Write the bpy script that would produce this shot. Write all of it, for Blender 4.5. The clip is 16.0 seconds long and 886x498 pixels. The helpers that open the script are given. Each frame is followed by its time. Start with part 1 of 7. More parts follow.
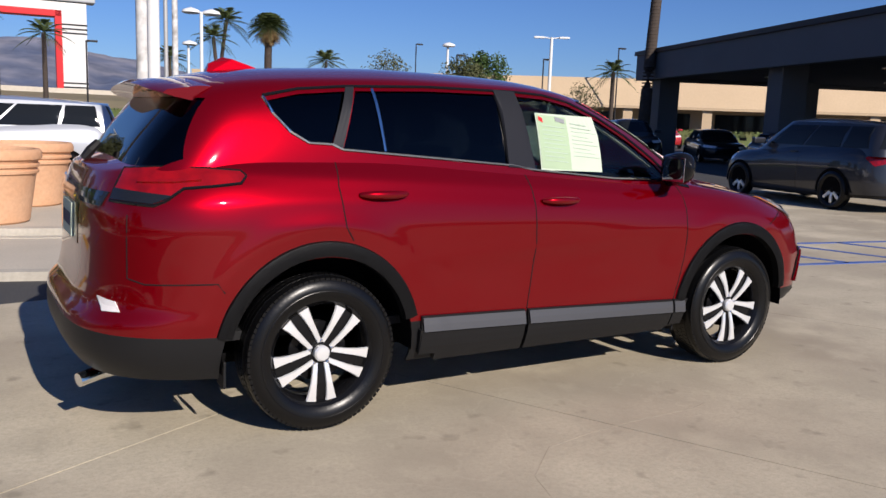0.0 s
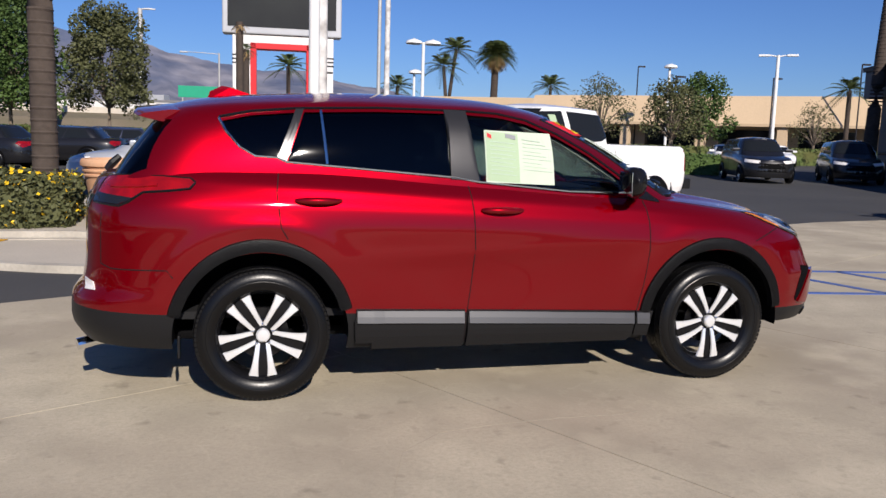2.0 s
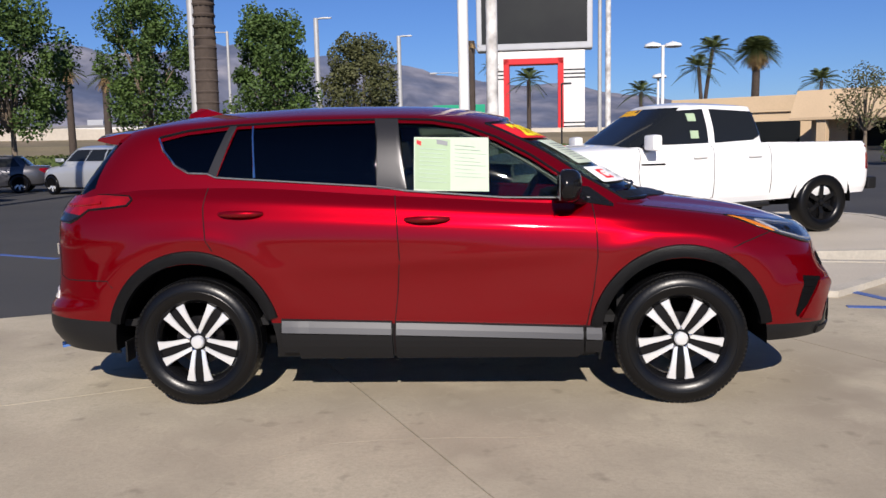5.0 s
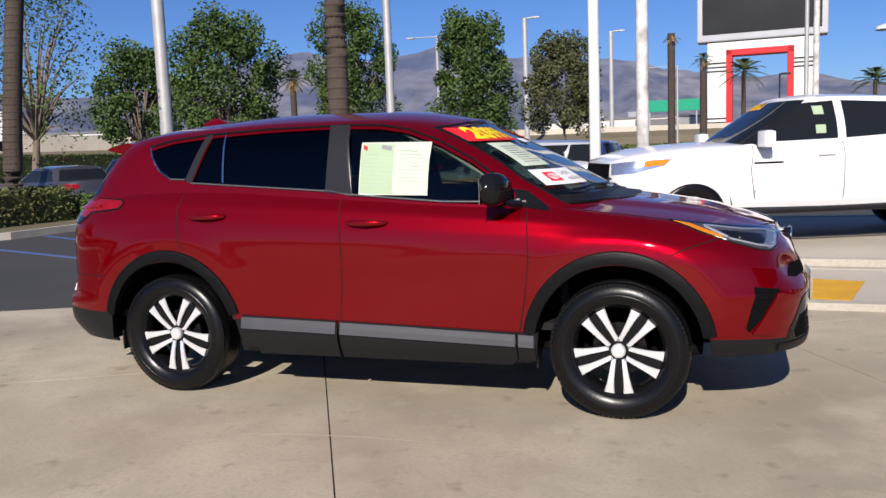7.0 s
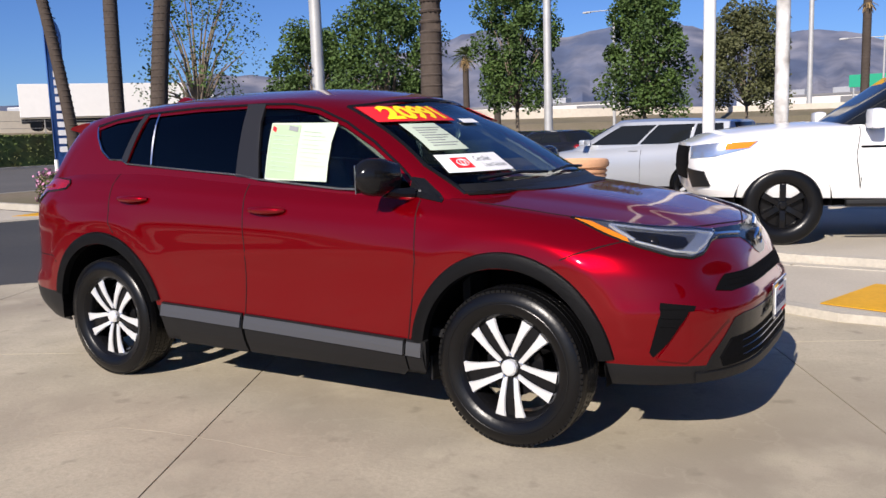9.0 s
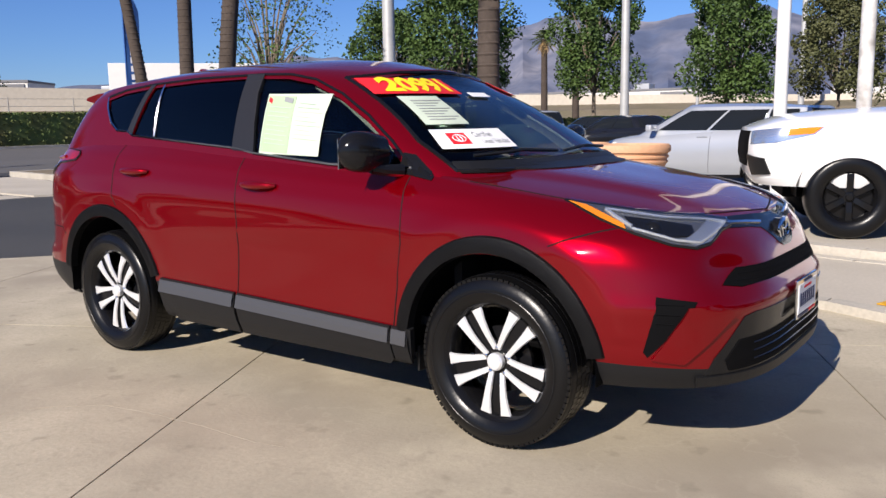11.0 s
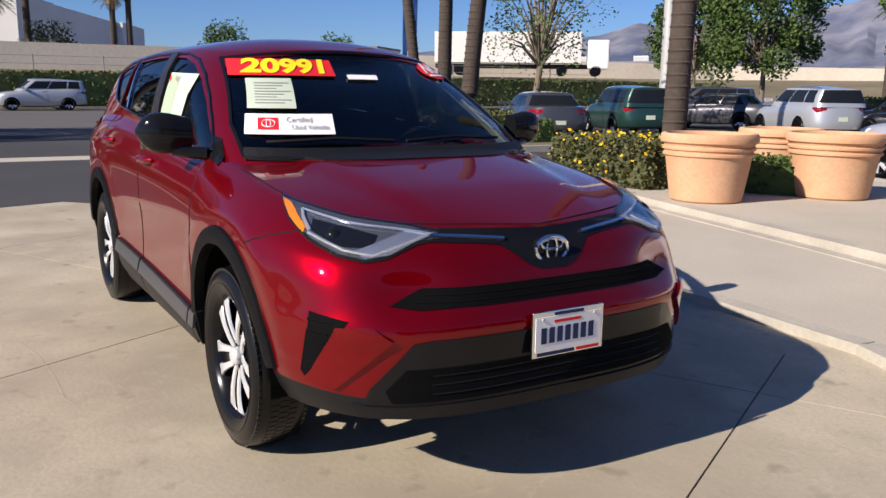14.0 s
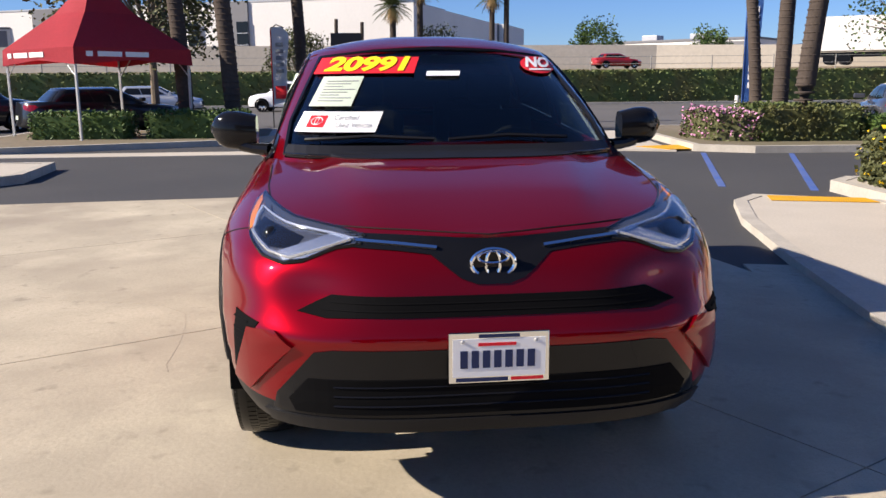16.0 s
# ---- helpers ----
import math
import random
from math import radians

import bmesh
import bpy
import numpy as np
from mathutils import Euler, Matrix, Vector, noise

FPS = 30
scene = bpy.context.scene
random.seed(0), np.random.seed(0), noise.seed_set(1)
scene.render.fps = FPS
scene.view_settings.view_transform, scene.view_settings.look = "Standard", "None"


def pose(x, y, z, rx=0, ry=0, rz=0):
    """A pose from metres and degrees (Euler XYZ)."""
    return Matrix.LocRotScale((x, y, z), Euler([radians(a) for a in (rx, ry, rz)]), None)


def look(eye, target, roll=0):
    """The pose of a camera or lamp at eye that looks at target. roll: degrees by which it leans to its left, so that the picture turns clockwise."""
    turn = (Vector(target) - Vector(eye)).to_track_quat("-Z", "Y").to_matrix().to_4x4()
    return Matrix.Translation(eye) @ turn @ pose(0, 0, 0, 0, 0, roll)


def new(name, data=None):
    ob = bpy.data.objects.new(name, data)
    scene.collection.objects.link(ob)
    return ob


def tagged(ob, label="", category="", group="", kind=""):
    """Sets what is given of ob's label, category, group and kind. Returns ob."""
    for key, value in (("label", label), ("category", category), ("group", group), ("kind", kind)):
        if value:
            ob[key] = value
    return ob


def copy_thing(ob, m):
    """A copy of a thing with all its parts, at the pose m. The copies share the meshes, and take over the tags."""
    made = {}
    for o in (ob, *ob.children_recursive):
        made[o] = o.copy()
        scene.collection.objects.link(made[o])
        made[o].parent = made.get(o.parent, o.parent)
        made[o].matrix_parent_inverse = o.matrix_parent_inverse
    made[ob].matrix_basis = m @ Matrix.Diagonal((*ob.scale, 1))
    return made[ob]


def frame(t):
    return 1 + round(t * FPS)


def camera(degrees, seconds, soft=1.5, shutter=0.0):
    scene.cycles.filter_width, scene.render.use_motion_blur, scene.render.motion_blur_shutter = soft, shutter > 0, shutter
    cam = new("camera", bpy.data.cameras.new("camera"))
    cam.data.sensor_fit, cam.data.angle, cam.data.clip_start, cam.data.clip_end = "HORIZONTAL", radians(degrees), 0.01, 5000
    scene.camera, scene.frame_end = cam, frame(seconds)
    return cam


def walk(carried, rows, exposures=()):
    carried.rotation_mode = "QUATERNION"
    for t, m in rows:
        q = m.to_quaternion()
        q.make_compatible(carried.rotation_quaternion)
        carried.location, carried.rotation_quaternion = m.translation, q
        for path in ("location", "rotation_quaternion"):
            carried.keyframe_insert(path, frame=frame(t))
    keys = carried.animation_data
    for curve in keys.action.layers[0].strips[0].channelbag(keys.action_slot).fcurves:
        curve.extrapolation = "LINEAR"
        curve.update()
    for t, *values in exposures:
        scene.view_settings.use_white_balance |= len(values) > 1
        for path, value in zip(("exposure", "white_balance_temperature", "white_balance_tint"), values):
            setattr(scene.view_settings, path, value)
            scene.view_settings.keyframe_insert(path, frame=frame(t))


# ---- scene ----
cam = camera(56.0, 16.0)
EXPOSURE = [(0, 0.22, 6450, 14), (4, 0.2, 6450, 14), (6.5, 0.27, 6450, 14), (9, 0.42, 6450, 14), (11.5, 0.5, 6480, 14), (12.5, 0.45, 6640, 14), (14, 0.52, 6700, 14), (16, 0.88, 6800, 14)]
PATH = [
    (0, (-2.726, -4.277, 1.428), (-1.72, -2.577, 1.117), 2.1),
    (0.5, (-2.474, -4.674, 1.439), (-1.579, -2.91, 1.144), 1.5),
    (1, (-2.15, -4.883, 1.434), (-1.378, -3.058, 1.163), 1.7),
    (1.5, (-1.838, -5.133, 1.442), (-1.207, -3.254, 1.178), 2.0),
    (2, (-1.515, -5.276, 1.44), (-1.01, -3.36, 1.167), 1.7),
    (2.5, (-1.212, -5.273, 1.461), (-0.816, -3.33, 1.194), 1.2),
    (3, (-0.949, -5.327, 1.471), (-0.633, -3.369, 1.214), 1.1),
    (3.5, (-0.732, -5.385, 1.462), (-0.491, -3.416, 1.209), 0.5),
    (4, (-0.422, -5.369, 1.451), (-0.288, -3.389, 1.202), -0.2),
    (6.5, (1.475, -5.264, 1.407), (0.967, -3.344, 1.165), -2.1),
    (7, (1.833, -5.101, 1.416), (1.202, -3.217, 1.178), -2.2),
    (7.5, (2.21, -4.909, 1.419), (1.464, -3.07, 1.172), -2.2),
    (8, (2.48, -4.593, 1.415), (1.644, -2.795, 1.152), -2.9),
    (8.5, (2.788, -4.322, 1.403), (1.849, -2.577, 1.134), -2.7),
    (9, (2.951, -4.055, 1.39), (1.924, -2.361, 1.114), -1.9),
    (11.5, (3.256, -3.486, 1.328), (2.03, -1.941, 0.998), -1.1),
    (12, (3.51, -3.26, 1.369), (2.218, -1.775, 1.01), -1.2),
    (12.5, (3.729, -2.914, 1.39), (2.369, -1.497, 1.014), -0.9),
    (13, (4.055, -2.573, 1.405), (2.585, -1.27, 1.028), -0.3),
    (13.5, (4.285, -2.217, 1.402), (2.709, -1.045, 1.026), 0.1),
    (14, (4.457, -1.809, 1.403), (2.779, -0.789, 1.025), 0.7),
    (14.5, (4.657, -1.41, 1.447), (2.87, -0.601, 1.06), 0.4),
    (15, (4.685, -1.058, 1.419), (2.82, -0.446, 1.037), 0.4),
    (15.5, (4.684, -0.71, 1.433), (2.761, -0.327, 1.035), -0.3),
    (16, (4.707, -0.422, 1.408), (2.757, -0.214, 1.017), -0.4),
]
walk(cam, [(t, look(eye, aim, lean)) for t, eye, aim, lean in PATH], EXPOSURE)

# ---- world and sun ----
SUN = Vector((0.13, -1.62, 1.0)).normalized()
world = bpy.data.worlds.new("sky")
scene.world = world
world.use_nodes = True
wn = world.node_tree.nodes
wn.clear()
sky = wn.new("ShaderNodeTexSky")
sky.sky_type = "NISHITA"
sky.sun_disc = False
sky.sun_elevation = math.asin(SUN.z)
sky.sun_rotation = math.atan2(SUN.x, SUN.y)
sky.altitude = 300
sky.air_density, sky.dust_density, sky.ozone_density = 1.0, 0.0, 6.0
wb = wn.new("ShaderNodeBackground")
wb.inputs["Strength"].default_value = 0.056
wo = wn.new("ShaderNodeOutputWorld")
clear = wn.new("ShaderNodeMix")
clear.data_type, clear.blend_type = "RGBA", "MULTIPLY"
clear.inputs[0].default_value = 1.0
clear.inputs[7].default_value = (0.73, 0.93, 1.33, 1)
world.node_tree.links.new(sky.outputs[0], clear.inputs[6])
world.node_tree.links.new(clear.outputs[2], wb.inputs[0])
world.node_tree.links.new(wb.outputs[0], wo.inputs[0])
sun = new("sun", bpy.data.lights.new("sun", "SUN"))
sun.data.energy, sun.data.angle, sun.data.color = 5.0, radians(0.5), (1.0, 0.93, 0.82)
sun.matrix_world = look(SUN * 60, (0, 0, 0))

# ---- materials ----


def material(name, colour, rough=0.6, metal=0.0, grain=0.0, scale=20.0, stain=0.0, stain_scale=1.5, bump=0.0, coat=0.0, second=None, per_piece=0.0, spots=0.0, coord="Object", spec=0.25, coat_ior=1.5):
    """A surface with fine grain, broad stains and relief. second: the colour that the stains turn to."""
    m = bpy.data.materials.new(name)
    m.use_nodes = True
    nt = m.node_tree
    b = nt.nodes["Principled BSDF"]
    b.inputs["Roughness"].default_value = rough
    b.inputs["Metallic"].default_value = metal
    if coat:
        b.inputs["Coat Weight"].default_value = coat
        b.inputs["Coat Roughness"].default_value = 0.03
        b.inputs["Coat IOR"].default_value = coat_ior
    if spec is not None:
        b.inputs["Specular IOR Level"].default_value = spec
    out = None
    tc = nt.nodes.new("ShaderNodeTexCoord")

    def mixed(a, fac, amount, other):
        mx = nt.nodes.new("ShaderNodeMix")
        mx.data_type = "RGBA"
        ml = nt.nodes.new("ShaderNodeMath")
        ml.operation = "MULTIPLY"
        ml.use_clamp = True
        nt.links.new(fac, ml.inputs[0])
        ml.inputs[1].default_value = amount
        nt.links.new(ml.outputs[0], mx.inputs[0])
        if isinstance(a, tuple):
            mx.inputs[6].default_value = (*a, 1)
        else:
            nt.links.new(a, mx.inputs[6])
        mx.inputs[7].default_value = (*other, 1)
        return mx.outputs[2]

    def spread(sc, lo, hi, detail=6):
        n = nt.nodes.new("ShaderNodeTexNoise")
        n.inputs["Scale"].default_value = sc
        n.inputs["Detail"].default_value = detail
        nt.links.new(tc.outputs[coord], n.inputs["Vector"])
        r = nt.nodes.new("ShaderNodeMapRange")
        r.inputs[1].default_value, r.inputs[2].default_value = lo, hi
        nt.links.new(n.outputs["Fac"], r.inputs[0])
        return r.outputs[0], n.outputs["Fac"]

    col = tuple(colour)
    if stain:
        f, _ = spread(stain_scale, 0.38, 0.68)
        col = mixed(col, f, stain, second or tuple(c * 0.55 for c in colour))
    if grain:
        f, raw = spread(scale, 0.35, 0.7)
        col = mixed(col, f, grain, tuple(min(1, c * 0.6) for c in colour))
    if spots:
        f, _ = spread(2.3, 0.42, 0.62)
        col = mixed(col, f, 0.38, tuple(c * 0.62 for c in colour))
        f, _ = spread(5.5, 0.63, 0.74, 3)
        col = mixed(col, f, spots, tuple(c * 0.35 for c in colour))
        f, _ = spread(1.1, 0.55, 0.72)
        col = mixed(col, f, 0.5, tuple(min(1, c * 1.25) for c in colour))
        f, _ = spread(130, 0.55, 0.72, 2)
        col = mixed(col, f, 0.45, tuple(c * 0.5 for c in colour))
        f, _ = spread(16, 0.56, 0.66, 8)
        col = mixed(col, f, 0.3, tuple(c * 0.6 for c in colour))
        f, _ = spread(0.9, 0.495, 0.5, 9)
        g, _ = spread(0.9, 0.505, 0.5, 9)
        edge = nt.nodes.new("ShaderNodeMath")
        edge.operation = "MULTIPLY"
        nt.links.new(f, edge.inputs[0])
        nt.links.new(g, edge.inputs[1])
        col = mixed(col, edge.outputs[0], 0.1, tuple(min(1, c * 1.3) for c in colour))
    if per_piece:
        oi = nt.nodes.new("ShaderNodeObjectInfo")
        col = mixed(col, oi.outputs["Random"], per_piece, tuple(c * 0.6 for c in colour))
    if isinstance(col, tuple):
        b.inputs["Base Color"].default_value = (*col, 1)
    else:
        nt.links.new(col, b.inputs["Base Color"])
    if bump:
        _, raw = spread(scale, 0.3, 0.7)
        bp = nt.nodes.new("ShaderNodeBump")
        bp.inputs["Strength"].default_value = bump
        bp.inputs["Distance"].default_value = 0.01
        nt.links.new(raw, bp.inputs["Height"])
        nt.links.new(bp.outputs[0], b.inputs["Normal"])
    return m


def glass(name, tint, rough=0.02):
    """Thin tinted pane: a clear film of colour under a glossy face."""
    m = bpy.data.materials.new(name)
    m.use_nodes = True
    nt = m.node_tree
    nt.nodes.clear()
    o = nt.nodes.new("ShaderNodeOutputMaterial")
    t = nt.nodes.new("ShaderNodeBsdfTransparent")
    t.inputs[0].default_value = (*tint, 1)
    g = nt.nodes.new("ShaderNodeBsdfGlossy")
    g.inputs["Roughness"].default_value = rough
    f = nt.nodes.new("ShaderNodeLayerWeight")
    f.inputs["Blend"].default_value = 0.5
    pw = nt.nodes.new("ShaderNodeMath")
    pw.operation = "POWER"
    pw.inputs[1].default_value = 4.0
    ad = nt.nodes.new("ShaderNodeMath")
    ad.operation = "MULTIPLY_ADD"
    ad.inputs[1].default_value, ad.inputs[2].default_value = 0.85, 0.03
    nt.links.new(f.outputs["Facing"], pw.inputs[0])
    nt.links.new(pw.outputs[0], ad.inputs[0])
    mx = nt.nodes.new("ShaderNodeMixShader")
    nt.links.new(ad.outputs[0], mx.inputs[0])
    nt.links.new(t.outputs[0], mx.inputs[1])
    nt.links.new(g.outputs[0], mx.inputs[2])
    nt.links.new(mx.outputs[0], o.inputs[0])
    return m


M_CONCRETE = material("concrete", (0.54, 0.475, 0.355), 0.8, grain=0.4, scale=45, stain=0.9, stain_scale=0.6, bump=0.12, second=(0.30, 0.25, 0.19), spots=0.55, per_piece=0.12)
M_WALK = material("pale_concrete", (0.52, 0.47, 0.39), 0.85, grain=0.3, scale=40, stain=0.5, stain_scale=0.8, bump=0.15, second=(0.38, 0.34, 0.28))
M_JOINT = material("joint_filler", (0.09, 0.08, 0.07), 0.95, grain=0.4, scale=60)
M_KERB = material("kerb_concrete", (0.5, 0.46, 0.39), 0.85, grain=0.4, scale=30, stain=0.5, stain_scale=2.0, bump=0.2)
M_PATCHEDGE = material("worn_patch_edge", (0.43, 0.375, 0.285), 0.85, grain=0.4, scale=40, stain=0.6, stain_scale=2.0)
M_ASPHALT = material("asphalt", (0.062, 0.062, 0.064), 0.85, grain=0.6, scale=90, stain=0.55, stain_scale=0.35, bump=0.25, second=(0.095, 0.092, 0.088))
M_ROAD = material("worn_asphalt", (0.12, 0.115, 0.11), 0.9, grain=0.5, scale=60, stain=0.5, stain_scale=0.3, bump=0.2, second=(0.16, 0.15, 0.14))
M_DIRT = material("dry_ground", (0.22, 0.18, 0.125), 0.95, grain=0.6, scale=6, stain=0.6, stain_scale=0.2, bump=0.4, second=(0.12, 0.12, 0.06))
M_YELLOW = material("yellow_paint", (0.72, 0.38, 0.02), 0.7, grain=0.3, scale=30, stain=0.35, stain_scale=2.5)
M_BLUE = material("blue_paint", (0.06, 0.12, 0.36), 0.75, grain=0.4, scale=25, stain=0.5, stain_scale=3, second=(0.2, 0.22, 0.3))
M_TERRA = material("terracotta", (0.6, 0.33, 0.185), 0.8, grain=0.25, scale=25, stain=0.5, stain_scale=2.2, bump=0.12, second=(0.68, 0.45, 0.3))
M_SOIL = material("soil", (0.06, 0.045, 0.03), 0.95, grain=0.5, scale=40, bump=0.5)
M_BARK = material("palm_bark", (0.085, 0.066, 0.054), 0.95, grain=0.6, scale=14, stain=0.5, stain_scale=3, bump=0.6)
M_TWIG = material("tree_bark", (0.2, 0.16, 0.12), 0.95, grain=0.5, scale=18, bump=0.5)
M_LEAF = material("green_leaf", (0.075, 0.125, 0.03), 0.6, stain=0.7, stain_scale=0.9, second=(0.03, 0.055, 0.018))
M_LEAF2 = material("olive_leaf", (0.1, 0.105, 0.045), 0.6, stain=0.6, stain_scale=0.8, second=(0.05, 0.06, 0.02))
M_HEDGE = material("hedge_leaf", (0.095, 0.135, 0.04), 0.6, stain=0.7, stain_scale=0.7, second=(0.11, 0.09, 0.035))
M_PALM = material("palm_frond", (0.075, 0.1, 0.035), 0.6, stain=0.5, stain_scale=1.0)
M_DRYPALM = material("dry_frond", (0.3, 0.2, 0.09), 0.8, stain=0.5, stain_scale=1.0)
M_FLOWER = material("yellow_petal", (0.8, 0.52, 0.02), 0.5)
M_PINK = material("pink_petal", (0.55, 0.25, 0.4), 0.6)
M_POLE = material("galvanised_pole", (0.5, 0.5, 0.49), 0.5, 0.3, grain=0.2, scale=15, stain=0.3, stain_scale=2)
M_WHITEPOLE = material("white_pole_paint", (0.78, 0.78, 0.76), 0.55, stain=0.25, stain_scale=3)
M_PEEL = material("peeling_white_paint", (0.78, 0.77, 0.74), 0.7, grain=0.5, scale=6, stain=0.85, stain_scale=3.5, second=(0.25, 0.22, 0.2), bump=0.3)
M_DARKSTEEL = material("dark_steel", (0.03, 0.03, 0.033), 0.5, 0.3, stain=0.2)
M_STUCCO = material("beige_stucco", (0.6, 0.45, 0.29), 0.9, grain=0.2, scale=8, stain=0.25, stain_scale=0.15, bump=0.2)
M_WAREHOUSE = material("white_tilt_wall", (0.72, 0.7, 0.67), 0.85, grain=0.1, scale=2, stain=0.2, stain_scale=0.08)
M_GREYWALL = material("grey_tilt_wall", (0.2, 0.2, 0.21), 0.85, grain=0.1, scale=2, stain=0.2, stain_scale=0.1)
M_SOUNDWALL = material("sound_wall_concrete", (0.6, 0.54, 0.45), 0.9, grain=0.3, scale=3, stain=0.35, stain_scale=0.12, bump=0.2)
# blue-grey base has the distance haze mixed into the rock colour
M_MOUNT = material("haze_tinted_mountain", (0.10, 0.125, 0.20), 1.0, grain=0.65, scale=0.013, stain=0.9, stain_scale=0.0045, second=(0.29, 0.28, 0.31), spec=0.0)
M_CANOPY = material("grey_canopy_panel", (0.11, 0.115, 0.125), 0.6, stain=0.2, stain_scale=0.4)
M_CANOPY_UNDER = material("canopy_soffit", (0.1, 0.1, 0.1), 0.8, stain=0.2, stain_scale=0.4)
M_SIGNWHITE = material("sign_cladding", (0.72, 0.71, 0.69), 0.5, stain=0.15, stain_scale=0.5)
M_SIGNRED = material("sign_red", (0.62, 0.03, 0.035), 0.4, stain=0.15, stain_scale=0.8)
M_SCREEN = material("screen_face", (0.012, 0.013, 0.014), 0.35, stain=0.3, stain_scale=0.6, second=(0.03, 0.035, 0.03))
M_SIGNGREY = material("sign_frame_grey", (0.42, 0.43, 0.45), 0.45, 0.2, stain=0.15)
M_TENT = material("red_tent_fabric", (0.55, 0.055, 0.075), 0.7, grain=0.2, scale=12, stain=0.25, stain_scale=0.8, bump=0.1)
M_FLAGBLUE = material("blue_flag_fabric", (0.05, 0.14, 0.4), 0.75, stain=0.2, stain_scale=2)
M_FLAGWHITE = material("white_flag_fabric", (0.75, 0.74, 0.73), 0.75, stain=0.15, stain_scale=2)
M_PRINTWHITE = material("white_print", (0.82, 0.82, 0.82), 0.7, stain=0.05)
M_PRINTGREY = material("grey_print", (0.25, 0.26, 0.27), 0.7, stain=0.05)
M_PRINTGREEN = material("pale_green_paper", (0.36, 0.47, 0.31), 0.75, stain=0.1, stain_scale=8)
M_PAPER = material("white_paper", (0.5, 0.57, 0.46), 0.75, stain=0.1, stain_scale=8)
M_PRINTRED = material("red_print", (0.7, 0.02, 0.03), 0.6, stain=0.05)
M_PRINTYELLOW = material("yellow_print", (0.9, 0.72, 0.02), 0.6, stain=0.05)
M_INK = material("dark_ink", (0.02, 0.03, 0.09), 0.6, stain=0.05)
M_GREENSIGN = material("green_road_sign", (0.01, 0.3, 0.17), 0.5, stain=0.1)

# car surfaces
M_RED = material("red_metallic_paint", (0.19, 0.0001, 0.0032), 0.3, 0.55, grain=0.12, scale=900, coat=1.0, spec=0.0, coat_ior=1.42)
M_CLAD = material("black_plastic_cladding", (0.010, 0.010, 0.011), 0.46, grain=0.3, scale=300, bump=0.03, spec=0.25)
M_PILLAR = material("satin_black_pillar", (0.03, 0.03, 0.033), 0.25, 0.3, stain=0.1)
# satin ledge of the cladding, base colour lifted to hold its sun sheen
M_STRIP = material("sunlit_sill_edge", (0.06, 0.06, 0.064), 0.4, 0.2, grain=0.1, scale=200, spec=0.6)
M_BLACKGLOSS = material("gloss_black", (0.008, 0.008, 0.009), 0.12, stain=0.1)
M_RUBBER = material("tyre_rubber", (0.0035, 0.0035, 0.004), 0.3, grain=0.3, scale=60, bump=0.06, spec=0.3)
M_ALLOY = material("machined_alloy", (0.86, 0.87, 0.88), 0.25, 0.55, grain=0.1, scale=120)
M_DARKRIM = material("dark_rim", (0.008, 0.008, 0.009), 0.22, 0.2, stain=0.1)
M_CHROME = material("chrome", (0.8, 0.81, 0.82), 0.1, 1.0, stain=0.05)
M_WELL = material("wheel_well_black", (0.004, 0.004, 0.0045), 0.8, grain=0.2, scale=60, spec=0.05)
M_SEAM = material("panel_gap", (0.012, 0.004, 0.005), 0.8, stain=0.1)
M_INTERIOR = material("dark_cabin_trim", (0.012, 0.012, 0.013), 0.8, grain=0.2, scale=80)
M_CABINLIGHT = material("pale_cabin_lining", (0.4, 0.4, 0.37), 0.8, grain=0.1, scale=80)
M_LENS = glass("clear_lens", (0.93, 0.94, 0.95))
M_GLASS = glass("front_glass", (0.5, 0.56, 0.53))
M_PRIVACY = glass("privacy_glass", (0.09, 0.095, 0.1))
M_LAMPBOWL = material("lamp_bowl", (0.75, 0.78, 0.82), 0.18, 0.85, stain=0.1)
M_LAMPDARK = material("lamp_housing", (0.22, 0.23, 0.25), 0.12, 0.75, stain=0.1)
M_GUIDE = material("light_guide_white", (0.7, 0.74, 0.8), 0.15, 0.75, stain=0.05)
M_AMBER = material("amber_lens", (0.75, 0.22, 0.01), 0.15, coat=0.6)
M_REDLENS = material("red_lens", (0.27, 0.003, 0.004), 0.12, coat=0.9, stain=0.6, stain_scale=14, second=(0.08, 0.002, 0.003))
M_SMOKELENS = material("smoked_lens", (0.012, 0.013, 0.015), 0.1, coat=0.8)
M_WHITELENS = material("white_lens", (0.75, 0.72, 0.7), 0.15, coat=0.6)
M_DARKGLASS = material("dark_car_glass", (0.012, 0.014, 0.016), 0.05, stain=0.1)


def paint(name, colour, metal=0.3):
    return material(name, colour, 0.35, metal, coat=0.9, grain=0.05, scale=600, stain=0.06, stain_scale=1.5)


P_WHITE = paint("white_car_paint", (0.8, 0.8, 0.8), 0.0)
P_SILVER = paint("silver_car_paint", (0.5, 0.52, 0.55), 0.45)
P_BLACK = paint("black_car_paint", (0.012, 0.012, 0.014), 0.2)
P_GREY = paint("grey_car_paint", (0.085, 0.085, 0.095), 0.5)
# grey paint darkened to carry the shade on the SUV by the canopy
P_SHADED = paint("shaded_grey_car_paint", (0.03, 0.032, 0.04), 0.4)
P_NAVY = paint("navy_car_paint", (0.03, 0.035, 0.06), 0.4)
P_GREEN = paint("dark_green_car_paint", (0.02, 0.06, 0.05), 0.4)
P_CARRED = paint("plain_red_car_paint", (0.4, 0.02, 0.02), 0.2)

# ---- building blocks ----


